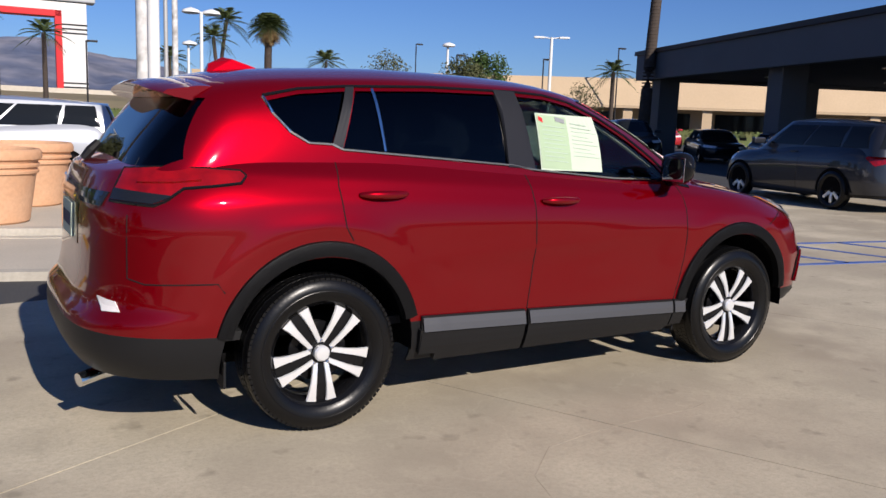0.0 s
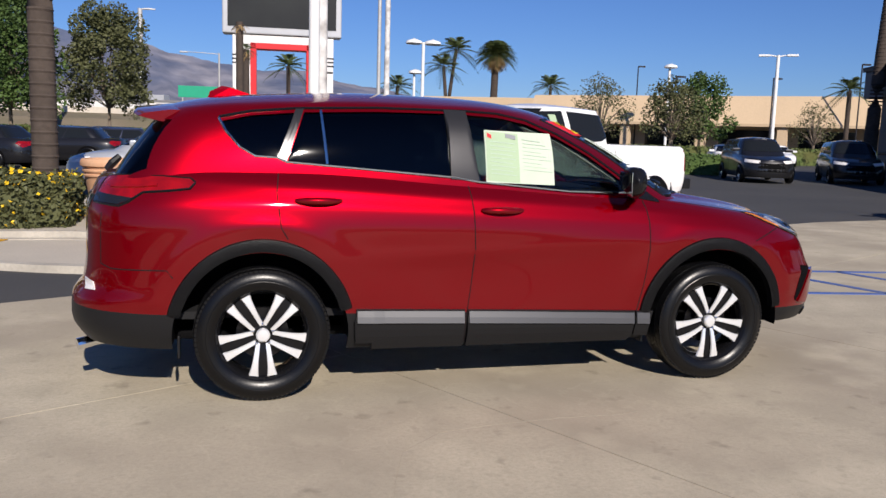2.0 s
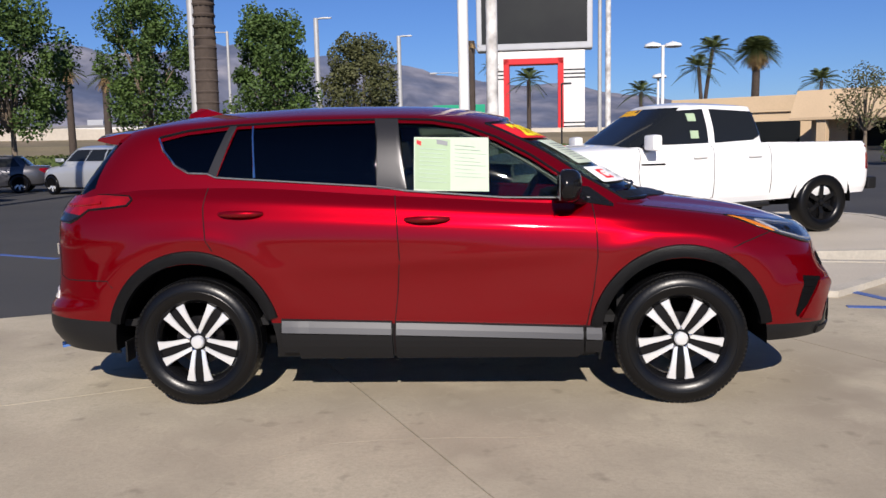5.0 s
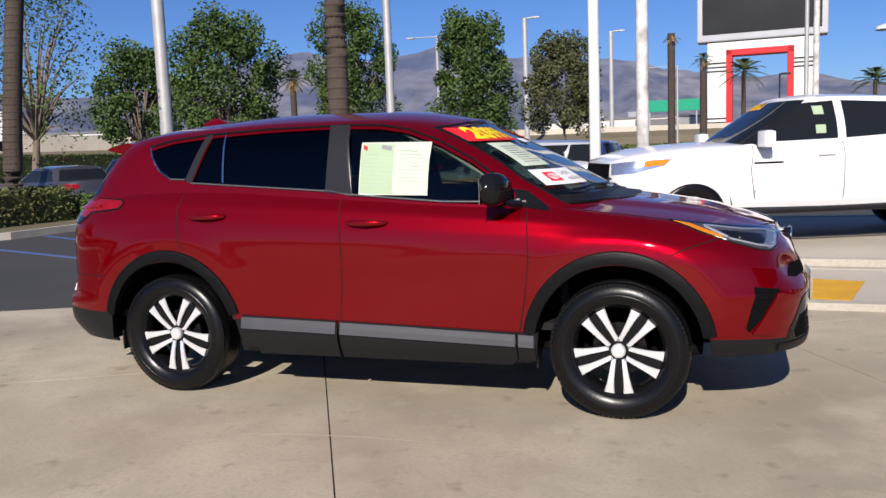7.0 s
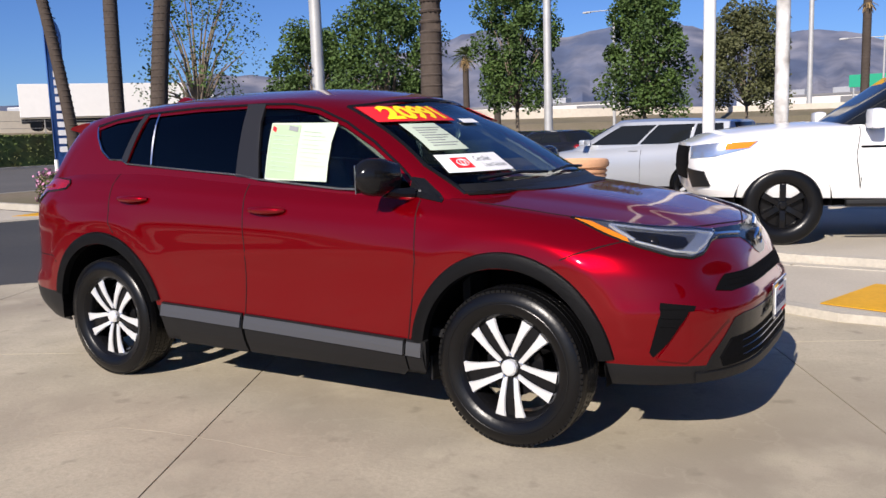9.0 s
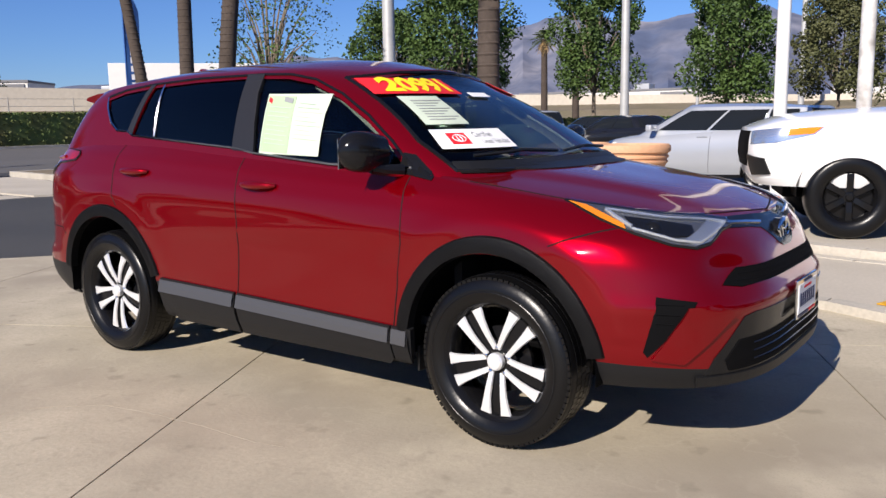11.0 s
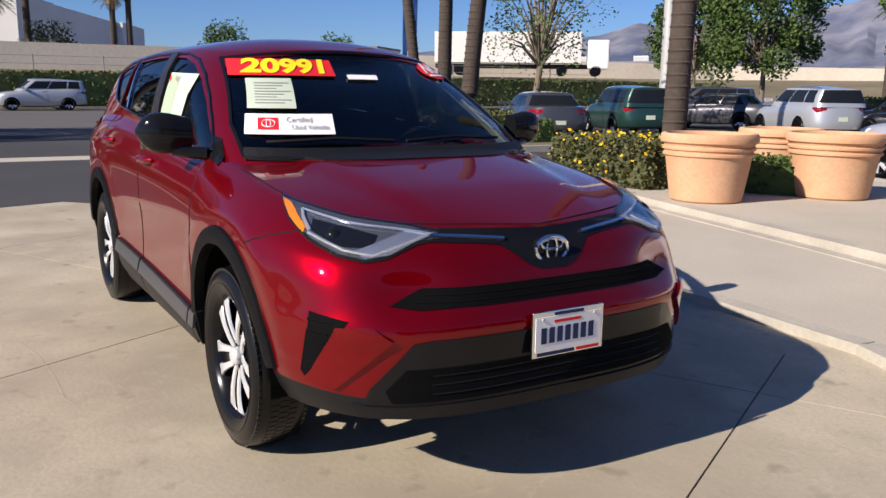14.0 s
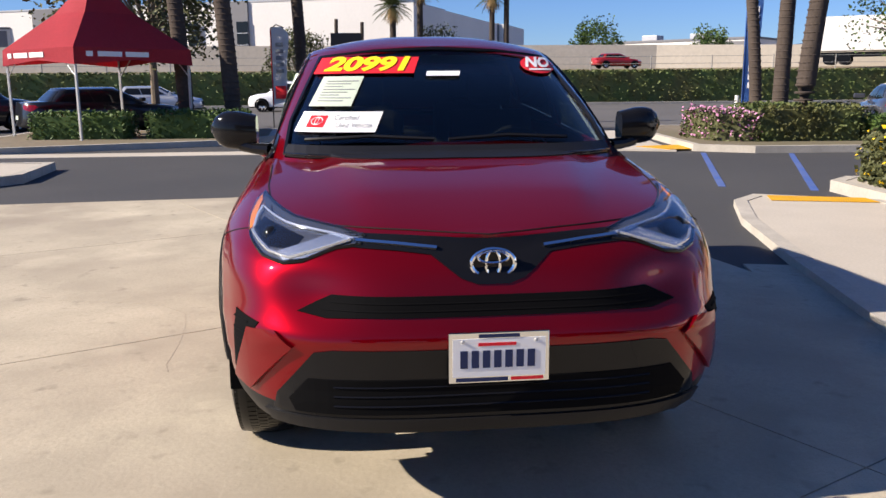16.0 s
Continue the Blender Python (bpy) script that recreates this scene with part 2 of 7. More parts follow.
def link(name, bm, mat, parent=None, label="", smooth=False):
    me = bpy.data.meshes.new(name)
    bm.normal_update()
    bm.to_mesh(me)
    bm.free()
    for one in (mat if isinstance(mat, (list, tuple)) else (mat,)):
        me.materials.append(one)
    if smooth:
        me.polygons.foreach_set("use_smooth", [True] * len(me.polygons))
        me.set_sharp_from_angle(angle=radians(38))
    ob = new(name, me)
    if parent is not None:
        ob.parent = parent
    if label:
        ob["label"] = label
    return ob


def part(name, bm, mat, parent, label="", smooth=False):
    return link(name, bm, mat, parent, label, smooth)


def empty(name, m, label, category, group="", kind=""):
    ob = new(name)
    ob.empty_display_size = 0.2
    ob.matrix_basis = m
    return tagged(ob, label, category, group, kind)


def box(x0, x1, y0, y1, z0, z1, bevel=0.0, bm=None):
    bm = bm or bmesh.new()
    vs = [bm.verts.new((x, y, z)) for x in (x0, x1) for y in (y0, y1) for z in (z0, z1)]
    fs = [(0, 1, 3, 2), (4, 6, 7, 5), (0, 4, 5, 1), (2, 3, 7, 6), (0, 2, 6, 4), (1, 5, 7, 3)]
    faces = [bm.faces.new([vs[i] for i in f]) for f in fs]
    if bevel:
        bmesh.ops.bevel(bm, geom=list({e for f in faces for e in f.edges}), offset=bevel, segments=2, affect="EDGES", profile=0.6)
    return bm


def prism(pts, z0, z1, bevel=0.0, bm=None):
    """An upright block over a plan outline."""
    bm = bm or bmesh.new()
    lo = [bm.verts.new((x, y, z0)) for x, y in pts]
    hi = [bm.verts.new((x, y, z1)) for x, y in pts]
    n = len(pts)
    top = bm.faces.new(hi)
    bm.faces.new(lo[::-1])
    for i in range(n):
        bm.faces.new((lo[i], lo[(i + 1) % n], hi[(i + 1) % n], hi[i]))
    bmesh.ops.recalc_face_normals(bm, faces=bm.faces[:])
    if bevel:
        bmesh.ops.bevel(bm, geom=list(top.edges), offset=bevel, segments=2, affect="EDGES", profile=0.6)
    return bm


def lathe(profile, seg=24, axis="z", bm=None, centre=(0, 0, 0), closed=False):
    """Turns (radius, height) pairs about an axis."""
    bm = bm or bmesh.new()
    rings = []
    for r, h in profile:
        ring = []
        for i in range(seg):
            a = 2 * math.pi * i / seg
            p = (r * math.cos(a), r * math.sin(a), h) if axis == "z" else (r * math.cos(a), h, r * math.sin(a))
            ring.append(bm.verts.new(Vector(p) + Vector(centre)))
        rings.append(ring)
    pairs = list(zip(rings, rings[1:])) + ([(rings[-1], rings[0])] if closed else [])
    for a, b in pairs:
        for i in range(seg):
            bm.faces.new((a[i], a[(i + 1) % seg], b[(i + 1) % seg], b[i]))
    if not closed:
        for ring, r in ((rings[0], profile[0][0]), (rings[-1], profile[-1][0])):
            if r > 1e-4:
                bm.faces.new(ring)
    bmesh.ops.recalc_face_normals(bm, faces=bm.faces[:])
    return bm


def tube(pts, radius, seg=8, bm=None, caps=True):
    """A round bar through points; radius: one number or one a point."""
    bm = bm or bmesh.new()
    pts = [Vector(p) for p in pts]
    rs = radius if isinstance(radius, (list, tuple)) else [radius] * len(pts)
    rings = []
    for i, p in enumerate(pts):
        d = (pts[min(i + 1, len(pts) - 1)] - pts[max(i - 1, 0)]).normalized()
        u = d.cross(Vector((0, 0, 1)))
        if u.length < 0.05:
            u = d.cross(Vector((1, 0, 0)))
        u.normalize()
        v = d.cross(u)
        rings.append([bm.verts.new(p + (u * math.cos(2 * math.pi * k / seg) + v * math.sin(2 * math.pi * k / seg)) * rs[i]) for k in range(seg)])
    for a, b in zip(rings, rings[1:]):
        for k in range(seg):
            bm.faces.new((a[k], a[(k + 1) % seg], b[(k + 1) % seg], b[k]))
    if caps:
        bm.faces.new(rings[0][::-1])
        bm.faces.new(rings[-1])
    return bm


def curve(*pairs):
    """A smooth function through (position, value) pairs."""
    xs = [p[0] for p in pairs]
    ys = [p[1] for p in pairs]
    n = len(xs)
    d = [(ys[i + 1] - ys[i]) / (xs[i + 1] - xs[i]) for i in range(n - 1)]
    m = [d[0]] + [0 if d[i - 1] * d[i] <= 0 else 2 * d[i - 1] * d[i] / (d[i - 1] + d[i]) for i in range(1, n - 1)] + [d[-1]]

    def f(x):
        if x <= xs[0]:
            return ys[0]
        if x >= xs[-1]:
            return ys[-1]
        i = max(k for k in range(n - 1) if xs[k] <= x)
        h = xs[i + 1] - xs[i]
        t = (x - xs[i]) / h
        return ys[i] * (1 + 2 * t) * (1 - t) ** 2 + m[i] * h * t * (1 - t) ** 2 + ys[i + 1] * t * t * (3 - 2 * t) + m[i + 1] * h * t * t * (t - 1)
    return f

# ---- the ground ----
U = Vector((0.888, 0.46, 0))
V = Vector((-0.46, 0.888, 0))

ground = link("ground", prism([(-3000, -3000), (3000, -3000), (3000, 3000), (-3000, 3000)], -0.5, -0.045), M_DIRT)
tagged(ground, "dry bare ground reaching to the foot of the mountains", "ground", kind="structure")
lot = link("road", prism([(-49, -120), (130, -120), (130, 95), (-49, 95)], -0.043, -0.016), M_ASPHALT)
tagged(lot, "dark asphalt of the dealership lot and its driveways", "road", kind="structure")
street = link("street", prism([(-47.5, -120), (-21.5, -120), (-21.5, 75), (-47.5, 75)], -0.035, -0.010), M_ROAD)
tagged(street, "worn grey asphalt street beyond the lot", "road", kind="structure")

PAD = [(-5.75, -14), (-5.8, -4.6), (-6.0, -2.0), (-6.5, -0.55), (-5.7, 0.2), (-5.2, 0.85), (-4.85, 1.18), (-4.1, 1.5), (-3.4, 1.85), (-2.5, 2.3), (-1.0, 2.55), (0.6, 2.3), (3.2, 2.1), (5.3, 4.0), (6.4, 6.9), (9.3, 8.1), (16, 9.5), (16, -14)]
base = link("pavement", prism(PAD, -0.02, -0.008), M_JOINT)
tagged(base, "stained pale concrete forecourt cut into square slabs", "pavement", kind="structure")


def clipped_slab(u0, u1, v0, v1):
    """One slab of the forecourt, cut to its outline."""
    bm = bmesh.new()
    bm.faces.new([bm.verts.new((x, y, -0.012)) for x, y in PAD])
    for p, n in ((U * u0, -U), (U * u1, U), (V * v0, -V), (V * v1, V)):
        bmesh.ops.bisect_plane(bm, geom=bm.verts[:] + bm.edges[:] + bm.faces[:], plane_co=p, plane_no=n, clear_outer=True)
    if not bm.faces:
        bm.free()
        return None
    top = bmesh.ops.extrude_face_region(bm, geom=bm.faces[:])
    for v in [g for g in top["geom"] if isinstance(g, bmesh.types.BMVert)]:
        v.co.z += 0.012
    bmesh.ops.recalc_face_normals(bm, faces=bm.faces[:])
    return bm


SLAB = 3.146
for i in range(-6, 7):
    for j in range(-6, 6):
        u0, v0 = -0.69 + i * SLAB, 0.343 + j * SLAB
        bm = clipped_slab(u0 + 0.004, u0 + SLAB - 0.004, v0 + 0.004, v0 + SLAB - 0.004)
        if bm:
            part("slab", bm, M_CONCRETE, base)


# old patch edge that wanders across the slabs
edge_line = [(-0.92, -2.4), (-0.84, -2.05), (-0.74, -1.72), (-0.5, -1.5), (-0.2, -1.44), (0.15, -1.41), (0.5, -1.405), (0.62, -1.37)]
seam_mesh = bmesh.new()
for (ax, ay), (bx, by) in zip(edge_line, edge_line[1:]):
    prism([(ax, ay - 0.004), (bx, by - 0.004), (bx, by + 0.002), (ax, ay + 0.002)], -0.002, 0.0008, bm=seam_mesh)
part("patch_edge", seam_mesh, M_PATCHEDGE, base, "pale worn edge of an old patch")


def kerbed(name, pts, top, fill, label, width=0.15, kind="structure"):
    """A raised island: its top and a kerb round it."""
    ob = link(name, prism(pts, -0.02, top - 0.004), fill)
    tagged(ob, label, "pavement", kind=kind)
    bm = bmesh.new()
    n = len(pts)
    for i in range(n):
        a, b = Vector((*pts[i], 0)), Vector((*pts[(i + 1) % n], 0))
        d = (b - a).normalized()
        s = Vector((-d.y, d.x, 0)) * width
        a, b = a - d * 0.0, b + d * 0.0
        q = [a - s * 0.03, b - s * 0.03, b + s, a + s]
        prism([(p.x, p.y) for p in q], -0.02, top + 0.004 + 0.0012 * (i % 3), bm=bm)
    part("kerb", bm, M_KERB, ob)
    return ob


# the walk beside the forecourt, and the raised platform behind it
WALK = [(-4.9, 4.4), (-4.45, 3.95), (-3.2, 3.45), (-1.3, 2.95), (0.66, 2.5), (1.9, 2.4), (2.35, 2.2), (3.4, 2.15), (5.2, 3.9), (3.4, 4.2), (1.77, 4.35), (0.02, 4.8), (-1.93, 5.25), (-3.3, 5.6), (-4.2, 5.6)]
walkway = kerbed("walkway", WALK, 0.055, M_WALK, "pale concrete walkway with a rounded kerb beside the forecourt", 0.14)
PLAT = [(-5.9, 6.2), (-5.5, 5.75), (-4.2, 5.62), (-3.3, 5.62), (-1.93, 5.27), (0.02, 4.82), (1.77, 4.37), (3.4, 4.22), (5.3, 4.3), (6.5, 6.0), (6.6, 8.6), (6.2, 9.5), (1.0, 9.3), (-3.8, 10.8), (-5.4, 9.0)]
platform = kerbed("display_platform", PLAT, 0.13, M_WALK, "raised pale concrete display platform with a low kerb", 0.16)

apron = link("kerb_apron", prism([(5.2, 3.9), (3.4, 2.15), (2.35, 2.2), (1.9, 2.4), (0.66, 2.5), (-1.3, 2.95), (-1.4, 2.6), (0.6, 2.15), (1.85, 2.05), (2.3, 1.85), (3.55, 1.8), (5.5, 3.75)], -0.02, -0.0008), M_CONCRETE)
tagged(apron, "concrete strip along the foot of the kerb", "pavement", kind="structure")


def mark(name, pts, z, mat, label):
    ob = link(name, prism(pts, z, z + 0.006), mat)
    return tagged(ob, label, "marking", kind="structure")


mark("ramp_patch", [(2.2, 2.5), (2.85, 2.3), (3.1, 3.3), (2.5, 3.45)], 0.056, M_YELLOW, "yellow painted ramp patch on the walkway")
mark("ramp_patch", [(-4.35, 4.35), (-4.0, 5.45), (-4.35, 5.5), (-4.75, 4.5)], 0.056, M_YELLOW, "yellow painted ramp patch at the walkway's end")
for a, b in [((3.9, 3.0), (10.2, 1.86)), ((3.3, 1.72), (10.2, 0.52))] + [((3.4 + 0.95 * k, 3.09 - 0.172 * k), (3.9 + 0.95 * k, 1.62 - 0.165 * k)) for k in range(7)]:
    d = (Vector((*b, 0)) - Vector((*a, 0))).normalized()
    s = Vector((-d.y, d.x, 0)) * 0.045
    a, b = Vector((*a, 0)), Vector((*b, 0))
    mark("blue_stripe", [((a - s).x, (a - s).y), ((b - s).x, (b - s).y), ((b + s).x, (b + s).y), ((a + s).x, (a + s).y)], 0.0005, M_BLUE, "faded blue walkway stripe on the concrete")
for a, b in (((-6.2, 4.6), (-11.5, 6.6)), ((-5.6, 5.6), (-11.0, 8.2))):
    d = (Vector((*b, 0)) - Vector((*a, 0))).normalized()
    s = Vector((-d.y, d.x, 0)) * 0.05
    a, b = Vector((*a, 0)), Vector((*b, 0))
    mark("blue_stripe", [((a - s).x, (a - s).y), ((b - s).x, (b - s).y), ((b + s).x, (b + s).y), ((a + s).x, (a + s).y)], -0.015, M_BLUE, "faded blue crossing stripe on the asphalt")
gutter = link("gutter_strip", prism([(-14.3, -60), (-13.4, -60), (-12.6, 4.4), (-13.5, 4.4)], -0.02, -0.004), M_WALK)
tagged(gutter, "pale concrete gutter strip across the driveway", "gutter", kind="structure")
island_r = kerbed("planter_island", [(-12.0, 6.6), (-11.3, 7.6), (-10.9, 12.2), (-12.6, 13.0), (-19.5, 12.4), (-19.8, 7.6)], 0.12, M_DIRT, "kerbed planting island with clipped shrubs and palms")
island_l = kerbed("planter_island", [(-13.2, -9.5), (-15.6, -2.9), (-17.0, -2.4), (-20.5, -2.6), (-20.3, -9.5)], 0.12, M_DIRT, "kerbed planting island with low clipped shrubs")
island_s = kerbed("traffic_island", [(-7.2, -12), (-7.2, -5.9), (-8.2, -5.3), (-10.2, -5.5), (-10.4, -12)], 0.12, M_WALK, "small kerbed concrete traffic island")
ramp = link("side_ramp", prism([(-12.6, 4.5), (-11.9, 6.2), (-19.0, 7.3), (-19.2, 4.6)], -0.02, 0.02), M_WALK)
tagged(ramp, "pale concrete walk leading to the street", "pavement", kind="structure")
mark("ramp_patch", [(-13.0, 5.7), (-12.0, 6.1), (-12.3, 7.4), (-13.4, 7.3)], 0.021, M_YELLOW, "yellow painted ramp patch near the island")
verge = kerbed("street_verge", [(-48, -110), (-47.4, -110), (-47.4, 70), (-48, 70)], 0.13, M_WALK, "pale concrete kerb along the far side of the street", 0.2)

# ---- car bodies ----
from mathutils.bvhtree import BVHTree


class Shell:
    """A car's outer skin: a lower body and a cabin, each a stack of plan outlines, from smooth tables."""

    def __init__(self, **k):
        self.k = k

    def outline(self, xr, xf, w, pr, pf, n):
        """Half a plan outline from the tail's middle to the nose's middle, as (x, y), y >= 0."""
        k = self.k
        out = []
        lr, lf = k["lr"], k["lf"]
        nr, nf = n // 3, n // 3
        nm = n - nr - nf
        for i in range(nr):
            a = (i / nr) * math.pi / 2
            c, s = math.cos(a), math.sin(a)
            out.append((xr + lr - lr * c ** (2 / pr), s ** (2 / pr)))
        for i in range(nm):
            out.append((xr + lr + (xf - lf - xr - lr) * i / nm, 1.0))
        for i in range(nf + 1):
            a = (1 - i / nf) * math.pi / 2
            c, s = math.cos(a), math.sin(a)
            out.append((xf - lf + lf * c ** (2 / pf), s ** (2 / pf)))
        out[-1] = (xf, 0.0)
        return [(x, y * w) for x, y in out]

    def lower(self, n=84, low=5, high=16):
        """Rings of (x, y, z), upwards, and the number of rings below the cladding line."""
        k = self.k
        ref = self.outline(k["tail"](0.7), k["nose"](0.7), 1, k["pr"], k["pf"], n)
        fs = [0.0] * (low + high + 1)
        rings = []
        for j in range(low + high + 1):
            ring = []
            for i in range(len(ref)):
                xr_ = ref[i][0]
                z0, zc, zt = k["bottom"](xr_), k["clad"](xr_), k["top"](xr_)
                if j <= low:
                    z = z0 + (zc - z0) * j / low
                else:
                    t = (j - low) / high
                    z = zc + (zt - zc) * (1 - (1 - t) ** 1.25)
                f = (z - z0) / (zt - z0)
                o = self.outline(k["tail"](z), k["nose"](z), k["width"](f), k["pr"], k["pf"], n)[i]
                ring.append((o[0] + (k["press"](o[0], o[1], z) if "press" in k else 0), o[1] * k["swell"](o[0], z), z))
            rings.append(ring)
        return rings, low

    def cabin(self, n=72, levels=12):
        k = self.k
        rings = []
        for j in range(levels + 1):
            g = j / levels
            zn = k["c0"] + g * (k["c1"] - k["c0"])
            o = self.outline2(k["ctail"](zn), k["cnose"](zn), k["cwidth"](zn), n)
            rings.append([(x, y, k["c0"] + g * (k["rail"](x) - k["c0"])) for x, y in o])
        return rings

    def outline2(self, xr, xf, w, n):
        k = self.k
        save = k["lr"], k["lf"]
        k["lr"], k["lf"] = k["clr"], k["clf"]
        o = self.outline(xr, xf, w, k["cpr"], k["cpf"], n)
        k["lr"], k["lf"] = save
        return o


def skin(rings, across, crown, cap=True, skip=None, relief=None):
    """A bmesh from half rings, mirrored, with a crowned top between the two sides."""
    bm = bmesh.new()
    n = len(rings[0])
    right = [[bm.verts.new((x, -y, z)) for x, y, z in r] for r in rings]
    left = [[right[j][i] if i in (0, n - 1) else bm.verts.new((r[i][0], r[i][1], r[i][2])) for i in range(n)] for j, r in enumerate(rings)]
    for j in range(len(rings) - 1):
        for i in range(n - 1):
            bm.faces.new((right[j][i], right[j][i + 1], right[j + 1][i + 1], right[j + 1][i]))
            bm.faces.new((left[j][i + 1], left[j][i], left[j + 1][i], left[j + 1][i + 1]))
    if cap:
        rows = []
        for i in range(n):
            a, b = right[-1][i], left[-1][i]
            if a is b:
                rows.append([a])
                continue
            row = [a]
            for k in range(1, across):
                t = k / across
                p = a.co.lerp(b.co, t)
                p.z += crown(p.x) * (1 - abs(2 * t - 1) ** 2.4) + (relief(p.x, p.y) if relief else 0)
                row.append(bm.verts.new(p))
            rows.append(row + [b])
        for r, s in zip(rows, rows[1:]):
            x = (r[0].co.x + s[0].co.x) / 2
            if skip and skip(x):
                continue
            for k in range(across):
                ids = [r[min(k, len(r) - 1)], r[min(k + 1, len(r) - 1)], s[min(k + 1, len(s) - 1)], s[min(k, len(s) - 1)]]
                ids = [v for q, v in enumerate(ids) if v not in ids[:q]]
                if len(ids) > 2:
                    try:
                        bm.faces.new(ids)
                    except ValueError:
                        pass
    bmesh.ops.recalc_face_normals(bm, faces=bm.faces[:])
    return bm


class Cast:
    """Lays flat outlines on to a skin along a direction."""

    def __init__(self, *bms):
        verts, polys = [], []
        for bm in bms:
            bm.verts.ensure_lookup_table()
            bm.verts.index_update()
            at = len(verts)
            verts += [v.co.copy() for v in bm.verts]
            polys += [[v.index + at for v in f.verts] for f in bm.faces]
        self.tree = BVHTree.FromPolygons(verts, polys)

    def axes(self, way):
        way = Vector(way).normalized()
        u = Vector((0, 0, 1)).cross(way).normalized()
        return way, u, way.cross(u)

    def drop(self, way, u, v, a, b, lift):
        p = u * a + v * b - way * 6
        hit, nor, _, _ = self.tree.ray_cast(p, way)
        if hit is None:
            hit, nor, _, _ = self.tree.find_nearest(u * a + v * b - way * 2.0)
        if nor.dot(way) > 0:
            nor = -nor
        return hit + nor * lift, nor

    def patch(self, pts, way, lift=0.004, thick=0.006, rows=6, step=0.03, bm=None, flat=False):
        """A plate over the outline of 3D points, seen along way: follows the skin, lift above it."""
        bm = bm or bmesh.new()
        way, u, v = self.axes(way)
        q = [(Vector(p).dot(u), Vector(p).dot(v)) for p in pts]
        lo, hi = min(a for a, _ in q), max(a for a, _ in q)
        n = max(2, int((hi - lo) / step))
        ticks = sorted({lo + (hi - lo) * i / n for i in range(n + 1)} | {a for a, _ in q})
        ticks = [t for i, t in enumerate(ticks) if i == 0 or t - ticks[i - 1] > 1e-4]

        def span(a):
            a = min(max(a, lo + 1e-5), hi - 1e-5)
            ys = []
            for (a0, b0), (a1, b1) in zip(q, q[1:] + q[:1]):
                if (a0 - a) * (a1 - a) <= 0 and a0 != a1:
                    ys.append(b0 + (b1 - b0) * (a - a0) / (a1 - a0))
            return min(ys), max(ys)
        top, low = [], []
        for a in ticks:
            b0, b1 = span(a)
            rt, rl = [], []
            for k in range(rows + 1):
                p, nor = self.drop(way, u, v, a, b0 + (b1 - b0) * k / rows, 0)
                rt.append(bm.verts.new(p + nor * lift))
                rl.append(bm.verts.new(p + nor * (lift - thick)))
            top.append(rt)
            low.append(rl)
        m = len(ticks)
        for i in range(m - 1):
            for k in range(rows):
                bm.faces.new((top[i][k], top[i + 1][k], top[i + 1][k + 1], top[i][k + 1]))
                bm.faces.new((low[i][k + 1], low[i + 1][k + 1], low[i + 1][k], low[i][k]))
            for k, s in ((0, 1), (rows, -1)):
                f = (top[i][k], low[i][k], low[i + 1][k], top[i + 1][k])
                bm.faces.new(f[::s])
        for i in (0, m - 1):
            for k in range(rows):
                bm.faces.new((top[i][k], top[i][k + 1], low[i][k + 1], low[i][k]))
        bmesh.ops.recalc_face_normals(bm, faces=bm.faces[:])
        return bm

    def bead(self, pts, way, radius=0.004, lift=0.0, seg=5, step=0.03, closed=False, bm=None):
        """A thin round bead along a path laid on the skin."""
        way, u, v = self.axes(way)
        pts = [Vector(p) for p in pts]
        if closed:
            pts.append(pts[0])
        line = []
        for a, b in zip(pts, pts[1:]):
            n = max(1, int((b - a).length / step))
            line += [a.lerp(b, i / n) for i in range(n)]
        line.append(pts[-1])
        return tube([self.drop(way, u, v, p.dot(u), p.dot(v), lift)[0] for p in line], radius, seg, bm)


def mirrored(bm):
    """The same mesh on the other side of the car."""
    other = bm.copy()
    for v in other.verts:
        v.co.y = -v.co.y
    bmesh.ops.reverse_faces(other, faces=other.faces[:])
    return other


def cut(ob, *cutters):
    """Takes closed meshes out of a thick skin."""
    tools = []
    for bm in cutters:
        me = bpy.data.meshes.new("tool")
        bmesh.ops.recalc_face_normals(bm, faces=bm.faces[:])
        bm.to_mesh(me)
        bm.free()
        tool = new("tool", me)
        mod = ob.modifiers.new("cut", "BOOLEAN")
        mod.object, mod.operation, mod.solver = tool, "DIFFERENCE", "EXACT"
        tools.append(tool)
    bpy.context.view_layer.update()
    deps = bpy.context.evaluated_depsgraph_get()
    me = bpy.data.meshes.new_from_object(ob.evaluated_get(deps))
    ob.modifiers.clear()
    ob.data = me
    for t in tools:
        bpy.data.objects.remove(t)
    me.polygons.foreach_set("use_smooth", [True] * len(me.polygons))
    me.set_sharp_from_angle(angle=radians(38))
    return ob


def rod(x, z, r, y0, y1, seg=48):
    return lathe([(r, y0), (r, y1)], seg, "y", centre=(x, 0, z))


def slab_y(pts, y0, y1):
    """A block through the car with an outline of (x, z)."""
    bm = bmesh.new()
    a = [bm.verts.new((x, y0, z)) for x, z in pts]
    b = [bm.verts.new((x, y1, z)) for x, z in pts]
    bm.faces.new(a)
    bm.faces.new(b[::-1])
    for i in range(len(pts)):
        j = (i + 1) % len(pts)
        bm.faces.new((a[j], a[i], b[i], b[j]))
    return bm


def slab_x(pts, x0, x1):
    bm = bmesh.new()
    a = [bm.verts.new((x0, y, z)) for y, z in pts]
    b = [bm.verts.new((x1, y, z)) for y, z in pts]
    bm.faces.new(a)
    bm.faces.new(b[::-1])
    for i in range(len(pts)):
        j = (i + 1) % len(pts)
        bm.faces.new((a[j], a[i], b[i], b[j]))
    return bm


